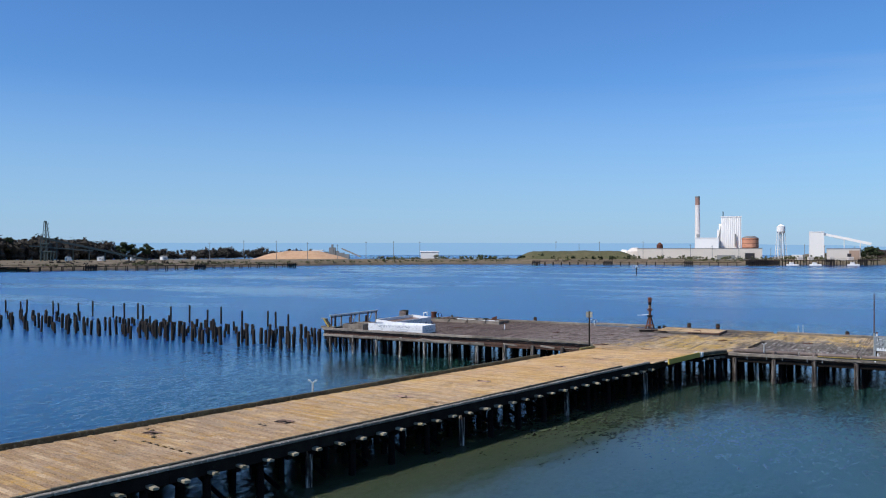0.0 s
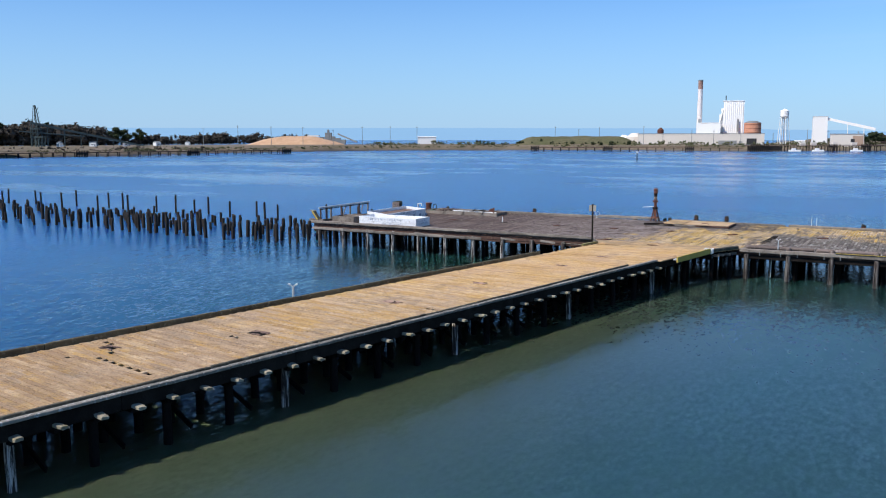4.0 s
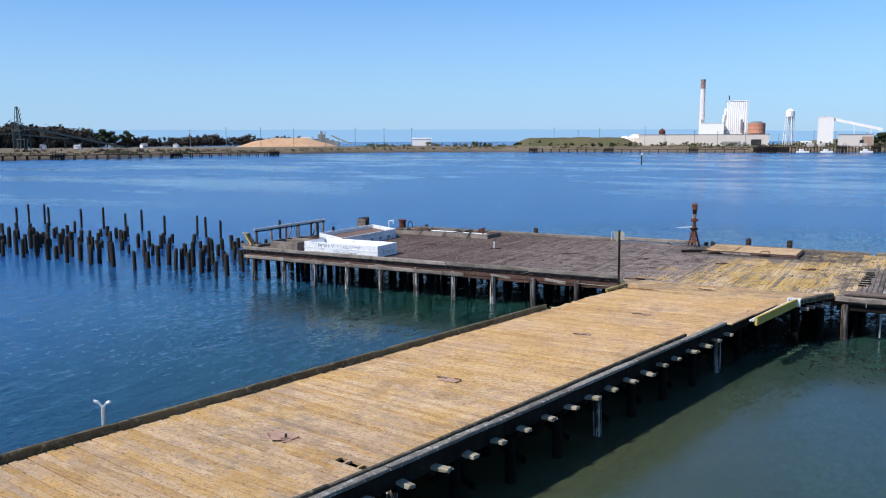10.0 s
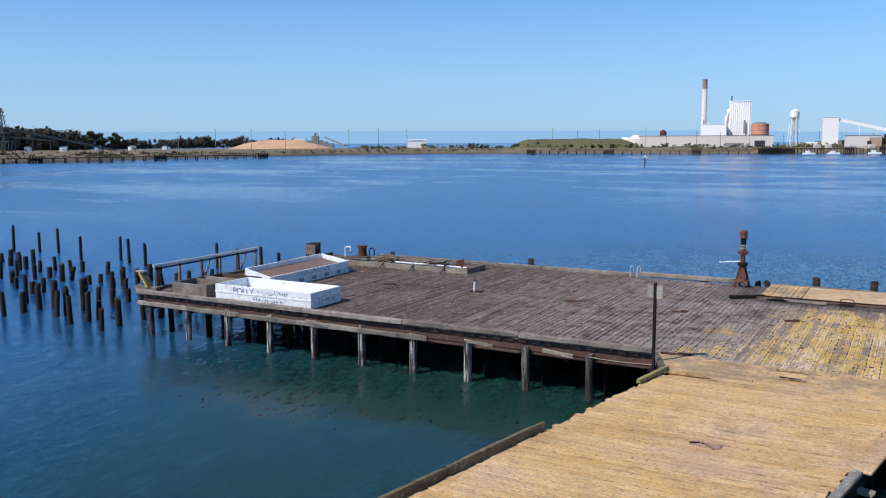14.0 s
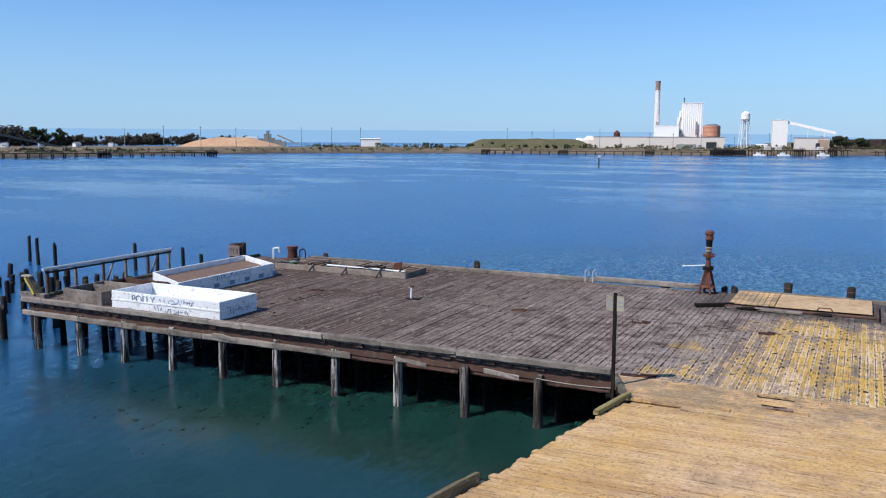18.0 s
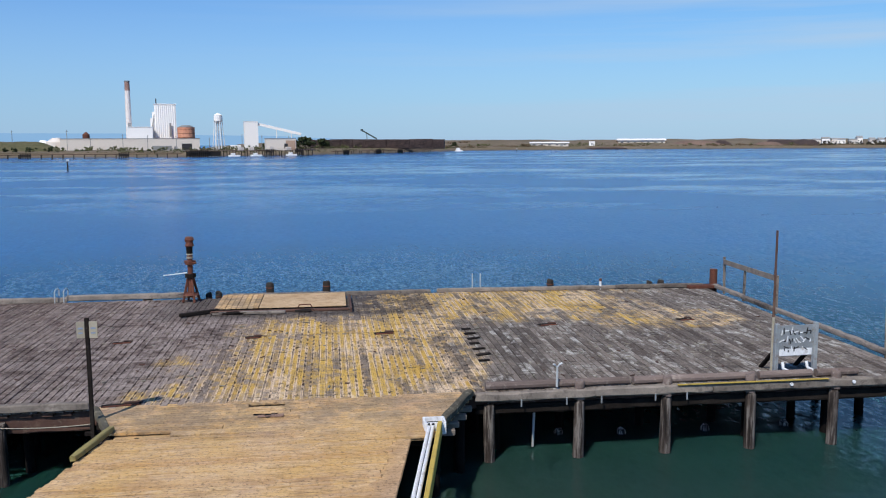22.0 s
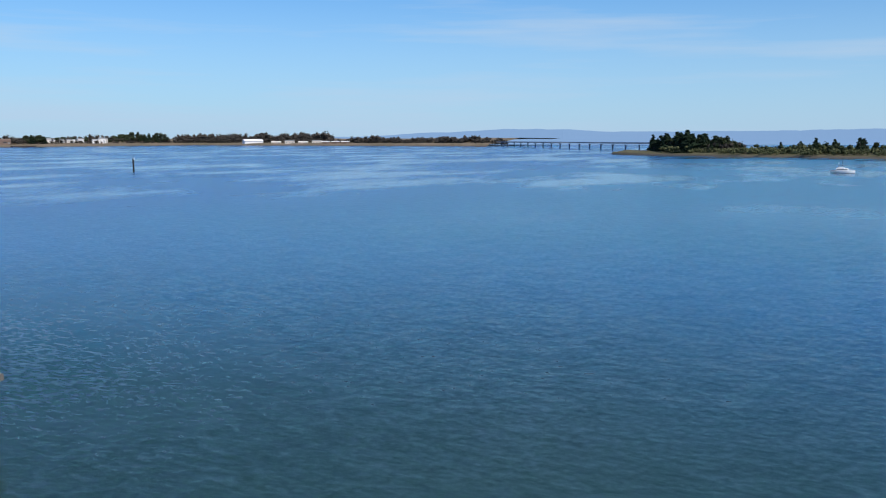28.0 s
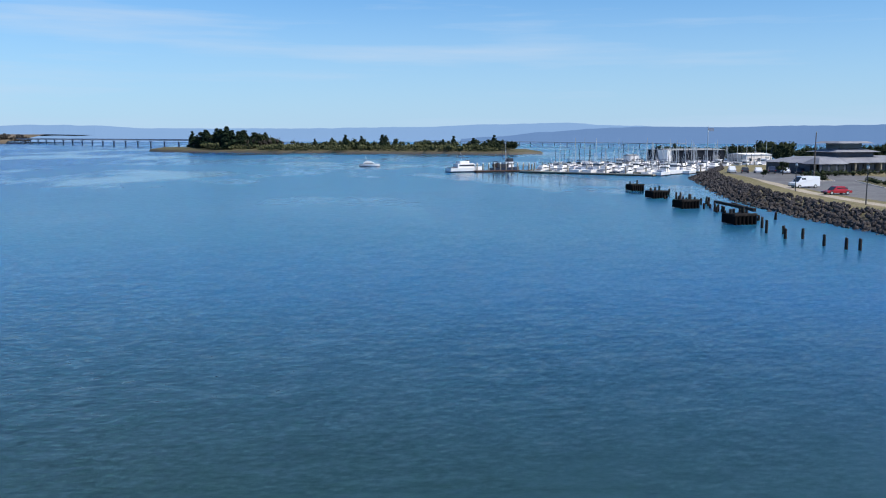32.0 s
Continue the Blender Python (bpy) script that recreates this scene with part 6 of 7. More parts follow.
for k_ in range(7):
    t_ = k_ / 7
    p = Vector((-434, 246, 0)).lerp(Vector((-396, 296, 0)), t_)
    part("support", rod(0.3, 0.3, (p.x, p.y, -1), (p.x, p.y, 19.5 - 14 * t_), 6), M["greensteel"], lc)
lc.scale = (1.6, 1.6, 1.6)
for i in range(5):
    house("jetty_hut", -690 + i * 17, 455 + i * 24, 3.2, 30 * i, 4.4 + i % 2 * 2, 4.0, 3.0, 1.2, M["wall"], M["roof"], "small white hut on the wooded shore", "hut", 1, "shore huts")

# woods and trees
rg = random.Random(31)


def wood(line, count, h0, h1, depth, kind, label, group, z=3.0):
    (xa, ya), (xb, yb) = line
    d = Vector((xb - xa, yb - ya, 0))
    nrm = Vector((-d.y, d.x, 0)).normalized()
    for i in range(count):
        k_ = (i + rg.uniform(0, 1)) / count
        o = rg.uniform(0, depth)
        plant(kind if rg.random() < 0.85 else ("leaf" if kind == "pine" else "pine"), xa + d.x * k_ + nrm.x * o, ya + d.y * k_ + nrm.y * o, z, rg.uniform(h0, h1), label, group, rg.uniform(0, 360))


def thicket(name, line, count, h0, h1, depth, mat, label, z=3.0, seed=1, wide=0.55):
    """Far woods and scrub that nobody could count: many clumps of leaves in one mesh."""
    r2 = random.Random(seed)
    v, f = [], []
    pts = [Vector((*p, 0)) for p in line]
    lens = [(b - a).length for a, b in zip(pts, pts[1:])]
    for i in range(count):
        t_ = r2.random() * sum(lens)
        j = 0
        while t_ > lens[j]:
            t_ -= lens[j]
            j += 1
        d = (pts[j + 1] - pts[j]).normalized()
        p = pts[j] + d * t_ + Vector((-d.y, d.x, 0)) * (r2.uniform(0, depth))
        h = r2.uniform(h0, h1) * (0.75 + 0.5 * (0.5 + noise.noise(p * 0.03)))
        for c_ in range(5):
            c = p + Vector((r2.uniform(-1, 1) * h * wide * 0.6, r2.uniform(-1, 1) * h * wide * 0.6, z + h * r2.uniform(0.2, 0.8)))
            rr = h * r2.uniform(0.16, 0.30)
            k_ = len(v)
            v += [tuple(c + Vector(q) * rr * r2.uniform(0.6, 0.9)) for q in OCTA]
            f += [tuple(k_ + i for i in q) for q in OCTA_F]
            for q in range(26 if h1 > 4.5 else 12):
                n_ = Vector((r2.gauss(0, 1), r2.gauss(0, 1), r2.gauss(0, 1))).normalized()
                o = c + n_ * rr * r2.uniform(0.6, 1.05)
                a = Vector((r2.uniform(-1, 1), r2.uniform(-1, 1), r2.uniform(-0.6, 0.9))).normalized()
                b = a.cross(n_)
                sz = h * (0.052 if h1 > 4.5 else 0.085) * r2.uniform(0.7, 1.4)
                k_ = len(v)
                v += [tuple(o + a * sz), tuple(o + b * sz), tuple(o - a * sz), tuple(o - b * sz)]
                f.append((k_, k_ + 1, k_ + 2, k_ + 3))
    ob = quads(name, v, f, mat)
    return tagged(ob, label, "trees" if h1 > 4 else "scrub", kind="stuff")


DARKT = "dark green shore tree with a ragged crown"
mound("wooded_shore_ground", -740, 470, 620, 330, 2.6, 60, M["spit"], "low dark ground below the shore wood", "ground", 0.8, 12, 0.2)
thicket("shore_wood", [(-844, 367), (-732, 538)], 520, 15, 24, 40, M["darkwood"], "dense dark wood on the wooded shore", 2.0, 1)
thicket("shore_wood", [(-742, 519), (-716, 600), (-726, 760), (-690, 830)], 260, 6, 14, 20, M["darkwood"], "low dark trees along the wooded shore", 2.0, 2)
wood(((-825, 394), (-745, 527)), 14, 19, 26, 24, "leaf", DARKT, "wooded shore trees")
for x, y, h in ((-735, 554, 21), (-727, 567, 20), (-719, 577, 20), (-12, 756, 15), (-8, 760, 14), (-20, 762, 12), (-26, 770, 10), (-40, 775, 10), (-48, 772, 8), (4, 772, 13), (6, 776, 12), (150, 935, 8), (148, 937, 7), (240, 985, 5), (330, 1002, 5)):
    plant("leaf", x, y, 3.0, h, "round dark tree standing on the shore", "single shore trees", x)
thicket("dune_scrub", [(-440, 250), (-428, 396), (-392, 538), (-298, 618), (-200, 646), (-100, 646), (0, 720), (150, 925), (350, 995), (620, 995)], 1500, 1.2, 2.8, 26, M["scrub"], "low olive scrub along the sandy shore", 1.8, 3, 0.9)
thicket("dune_scrub", [(-400, 560), (-300, 650), (-150, 690), (0, 770), (160, 960), (350, 1020), (640, 1015)], 700, 2.0, 4.4, 60, M["scrub"], "taller dark scrub on the dunes", 3.2, 4, 0.9)
thicket("dune_scrub", [(150, 1010), (240, 1080), (350, 1095), (500, 1105), (640, 1100), (900, 1090)], 520, 2.0, 4.4, 30, M["heath"], "brown heath and scrub on the dunes behind", 7.0, 14, 0.9)
thicket("dune_scrub", [(100, 880), (160, 935), (350, 1002), (640, 1000), (900, 1000)], 520, 1.5, 3.8, 22, M["heath"], "brown and olive heath along the shore", 2.2, 15, 0.9)
thicket("dune_bushes", [(-500, 110), (-458, 230), (-448, 330), (-440, 400)], 260, 1.6, 3.6, 40, M["darkwood"], "low dark brush behind the jetty", 2.2, 17, 0.9)
thicket("dune_bushes", [(-345, 640), (-200, 668)], 60, 3, 5.5, 20, M["leaf"], "dark bushes before the grassy mound", 3.0, 5)
thicket("town_bushes", [(630, 1008), (800, 1008)], 60, 3, 6, 14, M["leaf"], "green bushes before the town", 2.6, 6)
wood(((905, 1012), (935, 1010)), 8, 12, 17, 8, "leaf", DARKT, "town trees", 3.0)
wood(((940, 1030), (1165, 1010)), 22, 7, 14, 24, "leaf", DARKT, "town trees", 3.0)
wood(((1100, 1045), (1180, 1000)), 14, 15, 22, 20, "leaf", DARKT, "town trees", 3.0)
thicket("town_wood", [(890, 1030), (1000, 1035), (1100, 1040), (1190, 1000), (1214, 860)], 330, 6, 14, 26, M["darkwood"], "dark trees among the town houses", 2.4, 7)
thicket("town_bushes", [(640, 1006), (800, 1008), (960, 1022), (1150, 1000)], 130, 3.5, 8, 10, M["darkwood"], "dark bushes before the town houses", 2.6, 16)
thicket("far_wood", [(1200, 1000), (1205, 700), (1190, 400)], 620, 6, 12, 30, M["darkwood"], "dark wooded line of the far shore", 1.6, 8)
thicket("far_wood", [(1205, 1010), (1225, 860), (1228, 720)], 230, 12, 20, 30, M["darkwood"], "tall dark trees of the far shore", 1.6, 9)


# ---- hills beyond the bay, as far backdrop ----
def hazy_hill_material(name, col, glow):
    """Far slopes; the air's scattered blue light is painted in as emission."""
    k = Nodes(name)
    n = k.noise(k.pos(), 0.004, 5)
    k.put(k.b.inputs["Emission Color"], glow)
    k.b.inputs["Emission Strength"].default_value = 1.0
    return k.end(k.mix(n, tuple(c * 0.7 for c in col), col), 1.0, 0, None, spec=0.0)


# haze put into the colour: the nearer the ridge, the darker its glow
M["hill_far"] = hazy_hill_material("far_hills", (0.05, 0.07, 0.09), (0.205, 0.35, 0.60))
M["hill_near"] = hazy_hill_material("nearer_hills", (0.04, 0.06, 0.08), (0.115, 0.215, 0.43))
M["haze"] = hazy_hill_material("sea_haze", (0.06, 0.08, 0.10), (0.225, 0.43, 0.69))


def ridge(name, pts, mat, label, wob, seed):
    """A ridge along bearings: (degrees from +x, distance, crest height)."""
    v, f = [], []
    for (a0, r0, h0), (a1, r1, h1) in zip(pts, pts[1:]):
        k_ = max(2, int(abs(a1 - a0) / 0.35))
        for i in range(k_):
            t_ = i / k_
            u = t_ * t_ * (3 - 2 * t_)
            a, r, h = radians(a0 + (a1 - a0) * t_), r0 + (r1 - r0) * t_, h0 + (h1 - h0) * u
            h += wob * noise.noise(Vector((a * 60, seed, 0))) + wob * 0.4 * noise.noise(Vector((a * 240, seed, 3)))
            x, y = math.cos(a), math.sin(a)
            v += [(x * (r - 120) + 12, y * (r - 120) - 32, -2), (x * (r - 40) + 12, y * (r - 40) - 32, h * 0.6), (x * r + 12, y * r - 32, h), (x * (r + 60) + 12, y * (r + 60) - 32, -2)]
    for i in range(len(v) // 4 - 1):
        for j in range(3):
            a = i * 4 + j
            f.append((a, a + 4, a + 5, a + 1))
    ob = quads(name, v, f, mat)
    return tagged(ob, label, "backdrop", kind="structure")


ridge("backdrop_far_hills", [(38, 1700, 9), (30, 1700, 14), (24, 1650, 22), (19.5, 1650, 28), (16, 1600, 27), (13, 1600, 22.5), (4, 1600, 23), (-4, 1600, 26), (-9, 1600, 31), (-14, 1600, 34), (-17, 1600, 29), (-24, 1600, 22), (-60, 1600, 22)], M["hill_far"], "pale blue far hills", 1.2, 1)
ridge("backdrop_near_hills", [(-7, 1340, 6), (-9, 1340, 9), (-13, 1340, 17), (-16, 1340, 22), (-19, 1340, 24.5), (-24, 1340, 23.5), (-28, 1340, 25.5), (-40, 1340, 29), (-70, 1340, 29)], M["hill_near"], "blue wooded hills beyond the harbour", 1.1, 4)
# a glowing strip of mesh stands in for the haze on the horizon
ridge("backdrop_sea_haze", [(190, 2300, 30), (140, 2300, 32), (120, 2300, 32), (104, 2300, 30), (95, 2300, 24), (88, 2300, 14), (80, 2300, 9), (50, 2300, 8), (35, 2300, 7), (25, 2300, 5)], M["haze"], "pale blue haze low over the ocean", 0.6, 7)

# ---- bridge, island ----
M["concrete"] = plain("bridge_concrete", (0.27, 0.29, 0.32), 0.9)
bg = thing("long_bridge", 0, 0, 0, 0, "long low concrete bridge on slender piers", "bridge")
pa, pb = Vector((1180, 398, 0)), Vector((770, 98, 0))
part("deck", bar((pa.x, pa.y, 5.6), (pb.x, pb.y, 6.6), 5, 0.65, 0.1), M["concrete"], bg)
part("parapet", bar((pa.x - 3, pa.y + 3.4, 6.4), (pb.x - 3, pb.y + 3.4, 7.4), 0.3, 0.7, 0.05), M["concrete"], bg)
for i in range(17):
    p = pa.lerp(pb, (i + 0.5) / 17)
    part("pier", box(0.65, 1.4, 5.6, p.x, p.y, -0.5, 0.1), M["concrete"], bg)
    part("pier_cap", box(0.9, 3.5, 0.4, p.x, p.y, 4.9, 0.1), M["concrete"], bg)
bg = thing("causeway_bridge", 0, 0, 0, 0, "low distant causeway bridge on piers", "bridge")
pa, pb = Vector((1120, -120, 0)), Vector((700, -300, 0))
part("deck", bar((pa.x, pa.y, 4.4), (pb.x, pb.y, 4.6), 5, 0.5, 0.1), M["concrete"], bg)
for i in range(22):
    p = pa.lerp(pb, (i + 0.5) / 22)
    part("pier", box(0.5, 0.6, 4.6, p.x, p.y, -0.5, 0.1), M["concrete"], bg)

M["island"] = grass_material("island_grass", (0.095, 0.085, 0.042), (0.14, 0.12, 0.065), (0.06, 0.062, 0.03), 0.03)
ISL = [(626, 110), (612, 96), (588, 62), (566, 14), (556, -30), (540, -80), (522, -125), (545, -150)]
land("island_ground", ISL, 90, 1.5, 2.8, M["island"], "low grassy island with a narrow sandy beach", 1.0, 5)
rg = random.Random(77)
PINE = "dark pine tree on the grassy island"
wood(((618, 84), (586, 34)), 40, 7, 14, 22, "pine", PINE, "island trees", 1.5)
wood(((600, 66), (590, 50)), 6, 13, 16, 12, "pine", PINE, "island trees", 1.5)
wood(((586, 34), (560, -60)), 5, 6, 9, 34, "pine", PINE, "island trees", 1.8)
wood(((575, -10), (540, -125)), 9, 6, 10.5, 34, "pine", PINE, "island trees", 1.8)
thicket("island_scrub", [(600, 70), (566, 14), (556, -30), (528, -122)], 560, 3.0, 5.4, 30, M["scrub"], "green and olive scrub covering the island", 1.4, 21, 0.9)
thicket("island_scrub", [(575, 10), (556, -60), (532, -122)], 130, 4, 7.0, 34, M["leaf"], "dark green bushes on the island", 1.8, 22, 0.8)
thicket("island_wood", [(618, 80), (586, 30)], 110, 4, 9, 24, M["darkwood"], "dark undergrowth below the island pines", 1.4, 23, 0.8)
wood(((548, -100), (534, -130)), 8, 6, 8.5, 14, "leaf", "dark green tree at the island's end", "island trees", 1.8)

# channel marks
for x, y, h in ((250, 197, 4.6), (-101, 350, 4.2), (196, 820, 2.6)):
    cmk = thing("channel_marker", x, y, 0, 30, "dark channel marker pile with small white board", "marker", "channel markers")
    part("pile", rod(0.32, 0.28, (0, 0, -1), (0, 0, h), 9), M["oldpile"], cmk)
    part("board", box(1.1, 0.08, 1.0, 0, -0.32, h - 0.4, 0.01), M["white"], cmk)
    part("lamp", rod(0.14, 0.1, (0, 0, h), (0, 0, h + 0.55), 8), M["steel"], cmk)

# ---- harbour: boats, docks, rock shore, car park ----
M["hullblue"] = plain("dark_blue_hull", (0.03, 0.045, 0.08), 0.35)
M["red"] = plain("red_paint", (0.42, 0.02, 0.025), 0.25, 0, 0.05, 0.6)
M["carwhite"] = plain("white_car_paint", (0.78, 0.79, 0.80), 0.25, 0, 0.04, 0.6)
M["cardark"] = plain("dark_car_paint", (0.04, 0.045, 0.055), 0.25, 0, 0.04, 0.6)
M["tyre"] = plain("tyre_rubber", (0.02, 0.02, 0.02), 0.8)
M["asphalt"] = weathered("asphalt", (0.14, 0.135, 0.135), (0.20, 0.195, 0.19), (0.10, 0.10, 0.10), 0.15, vary=0.0)
M["drygrass"] = grass_material("dry_grass", (0.19, 0.165, 0.08), (0.26, 0.21, 0.12), (0.12, 0.12, 0.05), 0.08)
M["path"] = weathered("gravel_path", (0.40, 0.33, 0.24), (0.50, 0.43, 0.33), scale=0.4, vary=0.0)
M["rock"] = weathered("riprap_rock", (0.010, 0.009, 0.009), (0.070, 0.060, 0.056), (0.30, 0.27, 0.245), 0.9, vary=0.55, spot=0.67)


def hull_bm(L, w, h, sheer=0.35):
    """A boat hull along x, bow at +x, keel under the water."""
    bm = bmesh.new()
    rows = []
    for i in range(9):
        t_ = i / 8
        k_ = (1 - max(0, (t_ - 0.55) / 0.45) ** 2.2) * (0.86 + 0.14 * min(1, t_ * 3))
        x = -L / 2 + L * t_
        zt = h * (1 + sheer * max(0, t_ - 0.35))
        rows.append([bm.verts.new((x, s * w / 2 * max(k_, 0.02) * m, z)) for s, m, z in ((-1, 0.55, -0.5), (-1, 0.9, h * 0.3), (-1, 1, zt), (1, 1, zt), (1, 0.9, h * 0.3), (1, 0.55, -0.5))])
    for a, b in zip(rows, rows[1:]):
        for j in range(5):
            bm.faces.new((a[j], b[j], b[j + 1], a[j + 1]))
    bm.faces.new(rows[0])
    return bm


def boat(name, L, kind, label, hull="wall", group="marina boats"):
    w = L * 0.30
    b = thing(name, 0, 0, 0, 0, label, "boat", group)
    h = L * 0.105
    part("hull", hull_bm(L, w, h), M[hull], b)
    part("stripe", hull_bm(L * 1.004, w * 1.01, h * 0.2, 0.0), M["hullblue"], b)
    if kind == "sail":
        part("cabin", box(L * 0.35, w * 0.5, h * 0.45, 0, 0, h, 0.08), M["wall"], b)
        part("mast", rod(0.1, 0.07, (L * 0.08, 0, h), (L * 0.08, 0, L * 1.02), 6), M["steel"], b)
        part("boom", rod(0.13, 0.13, (L * 0.06, 0, h + 1.3), (-L * 0.34, 0, h + 1.3), 6), M["hullblue"], b)
        for s in (-1, 1):
            part("stay", rod(0.03, 0.03, (0, s * w * 0.45, h), (L * 0.08, 0, L * 0.98), 4), M["steel"], b)
    elif kind == "fish":
        part("wheelhouse", box(L * 0.22, w * 0.6, h * 1.5, L * 0.12, 0, h * 1.0, 0.1), M["wall"], b)
        part("window_band", box(L * 0.225, w * 0.61, h * 0.35, L * 0.12, 0, h * 1.85), M["glass"], b)
        part("roof", box(L * 0.26, w * 0.68, 0.12, L * 0.11, 0, h * 2.5, 0.03), M["wall"], b)
        part("mast", rod(0.10, 0.06, (0, 0, h), (-0.2, 0, L * 0.85), 6), M["steel"], b)
        for s in (-1, 1):
            part("outrigger", rod(0.08, 0.05, (0, s * w * 0.4, h), (-0.3, s * w * 0.55, L * 0.7), 5), M["cardark"], b)
        part("hatch", box(L * 0.2, w * 0.5, h * 0.5, -L * 0.22, 0, h * 0.95, 0.05), M["blueink"], b)
    else:
        part("deckhouse", box(L * 0.5, w * 0.72, h * 1.0, -L * 0.04, 0, h * 0.95, 0.12), M["wall"], b)
        part("window_band", box(L * 0.44, w * 0.735, h * 0.38, -L * 0.03, 0, h * 1.35), M["glass"], b)
        part("flybridge", box(L * 0.28, w * 0.62, h * 0.6, -L * 0.08, 0, h * 1.95, 0.1), M["wall"], b)
        part("windscreen", box(0.1, w * 0.55, h * 0.4, L * 0.07, 0, h * 2.4), M["glass"], b)
        part("canopy", box(L * 0.24, w * 0.62, 0.12, -L * 0.1, 0, h * 3.3, 0.03), M["hullblue"], b)
        part("cockpit", box(L * 0.2, w * 0.6, h * 0.12, -L * 0.37, 0, h * 1.0, 0.02), M["brown"], b)
        for s in (-1, 1):
            part("aerial", rod(0.05, 0.03, (-L * 0.15, s * w * 0.25, h * 2.5), (-L * 0.2, s * w * 0.25, h * 4.6), 5), M["steel"], b)
        part("rail", tube([(L * 0.2, -w * 0.36, h * 1.5), (L * 0.46, 0, h * 1.75), (L * 0.2, w * 0.36, h * 1.5)], 0.04, 5), M["steel"], b)
    return b


bt = boat("motor_boat", 7.6, "cruise", "small white motor boat out on the bay", group="boats under way")
bt.matrix_basis = pose(331, -37, 0, 0, 0, -100)
part("mast", rod(0.07, 0.04, (-0.3, 0, 2.2), (-0.3, 0, 5.2), 6), M["cardark"], bt)
yt = boat("motor_yacht", 13, "cruise", "large white motor yacht at the dock end", group="dock boats")
yt.matrix_basis = pose(281, -66, 0, 0, 0, -62)
dk = boat("trawler", 11, "fish", "dark fishing trawler with rigging at dock", "hullblue", "dock boats")
dk.matrix_basis = pose(287, -80, 0, 0, 0, -62)
for i in range(5):
    part("rigging", rod(0.05, 0.04, (-3 + i * 1.5, 0, 1.4), (-0.1, 0, 10 - i * 0.6), 5), M["cardark"], dk)
part("gantry", tube([(-4.2, -1.2, 1.0), (-4.2, -1.2, 3.2), (-4.2, 1.2, 3.2), (-4.2, 1.2, 1.0)], 0.09), M["cardark"], dk)
part("upper_house", box(2.0, 1.8, 1.2, 1.3, 0, 2.9, 0.1), M["cardark"], dk)
part("shelter", box(4.6, 2.6, 1.3, -2.2, 0, 1.2, 0.12), M["cardark"], dk)
part("net_drum", rod(0.8, 0.8, (-4.0, -1.0, 1.9), (-4.0, 1.0, 1.9), 12), M["brown"], dk)


def dock(a, b, w, label, piles, mat="blockend", z=0.55):
    a, b = Vector((*a, 0)), Vector((*b, 0))
    d = b - a
    t = thing("floating_dock", a.x, a.y, 0, math.degrees(math.atan2(d.y, d.x)), label, "dock", "docks")
    part("deck", box(d.length, w, 0.5, d.length / 2, 0, z - 0.5, 0.04), M[mat], t)
    part("fascia", box(d.length + 0.1, w + 0.1, 0.3, d.length / 2, 0, z - 0.62), M["creosote"], t)
    for i in range(piles):
        x = d.length * (i + 0.5) / piles
        part("guide_pile", rod(0.22, 0.2, (x, w / 2 + 0.2, -1), (x, w / 2 + 0.2, 2.6), 7), M["blockend"], t)
        part("pile_cap", rod(0.26, 0.05, (x, w / 2 + 0.2, 2.6), (x, w / 2 + 0.2, 3.0), 7), M["white"], t)
    return t


dock((279, -69), (283, -90), 2.2, "timber floating dock with pile guides", 11, "brown")
dock((277, -83), (249, -116), 2.4, "long pale floating breakwater dock", 7)
E1, E2 = Vector((277, -83, 0)), Vector((249, -116, 0))
ED = (E2 - E1).normalized()
EN = Vector((-ED.y, ED.x, 0))
for r_ in range(5):
    a = E1 + EN * (12 + r_ * 17) + ED * (-3 + r_ * 2)
    b = a + ED * (44 + r_ * 8)
    dock(a.xy, b.xy, 1.8, "floating marina dock between moored boats", 6)
protos_b = [boat("sailing_boat", 9.5, "sail", "white sailing boat moored in the marina"), boat("fishing_boat", 11, "fish", "white fishing boat moored in the marina"), boat("cabin_cruiser", 9, "cruise", "white cabin cruiser moored in the marina"), boat("sailing_boat", 8.0, "sail", "dark-hulled sailing boat moored in the marina", "hullblue")]
rg = random.Random(91)
first = [True] * 4
for r_ in range(5):
    for i in range(13):
        p = E1 + EN * (5.5 + r_ * 17 + (0 if i % 2 else 0.6)) + ED * (1.5 + i * 3.5 + r_ * 2.2)
        for s in (0, 1):
            if rg.random() < 0.14:
                continue
            k_ = rg.choices((0, 1, 2, 3), (0.16, 0.13, 0.58, 0.13))[0]
            q = p + EN * (s * 11.0)
            m = pose(q.x, q.y, 0, 0, 0, math.degrees(math.atan2(EN.y, EN.x)) + (180 if s else 0) + rg.uniform(-4, 4))
            if first[k_]:
                protos_b[k_].matrix_basis, first[k_] = m, False
            else:
                sc_ = rg.uniform(0.8, 1.15)
                copy_thing(protos_b[k_], m).scale = (sc_, sc_, sc_)

# rock shore and the ground behind it
BANK = [(300, -150), (262, -134), (240, -122), (222, -116), (208, -112), (186, -105), (160, -98), (140, -94.5), (120, -92.5), (104, -92), (80, -93), (40, -98), (-40, -112)]
GZ = 1.65


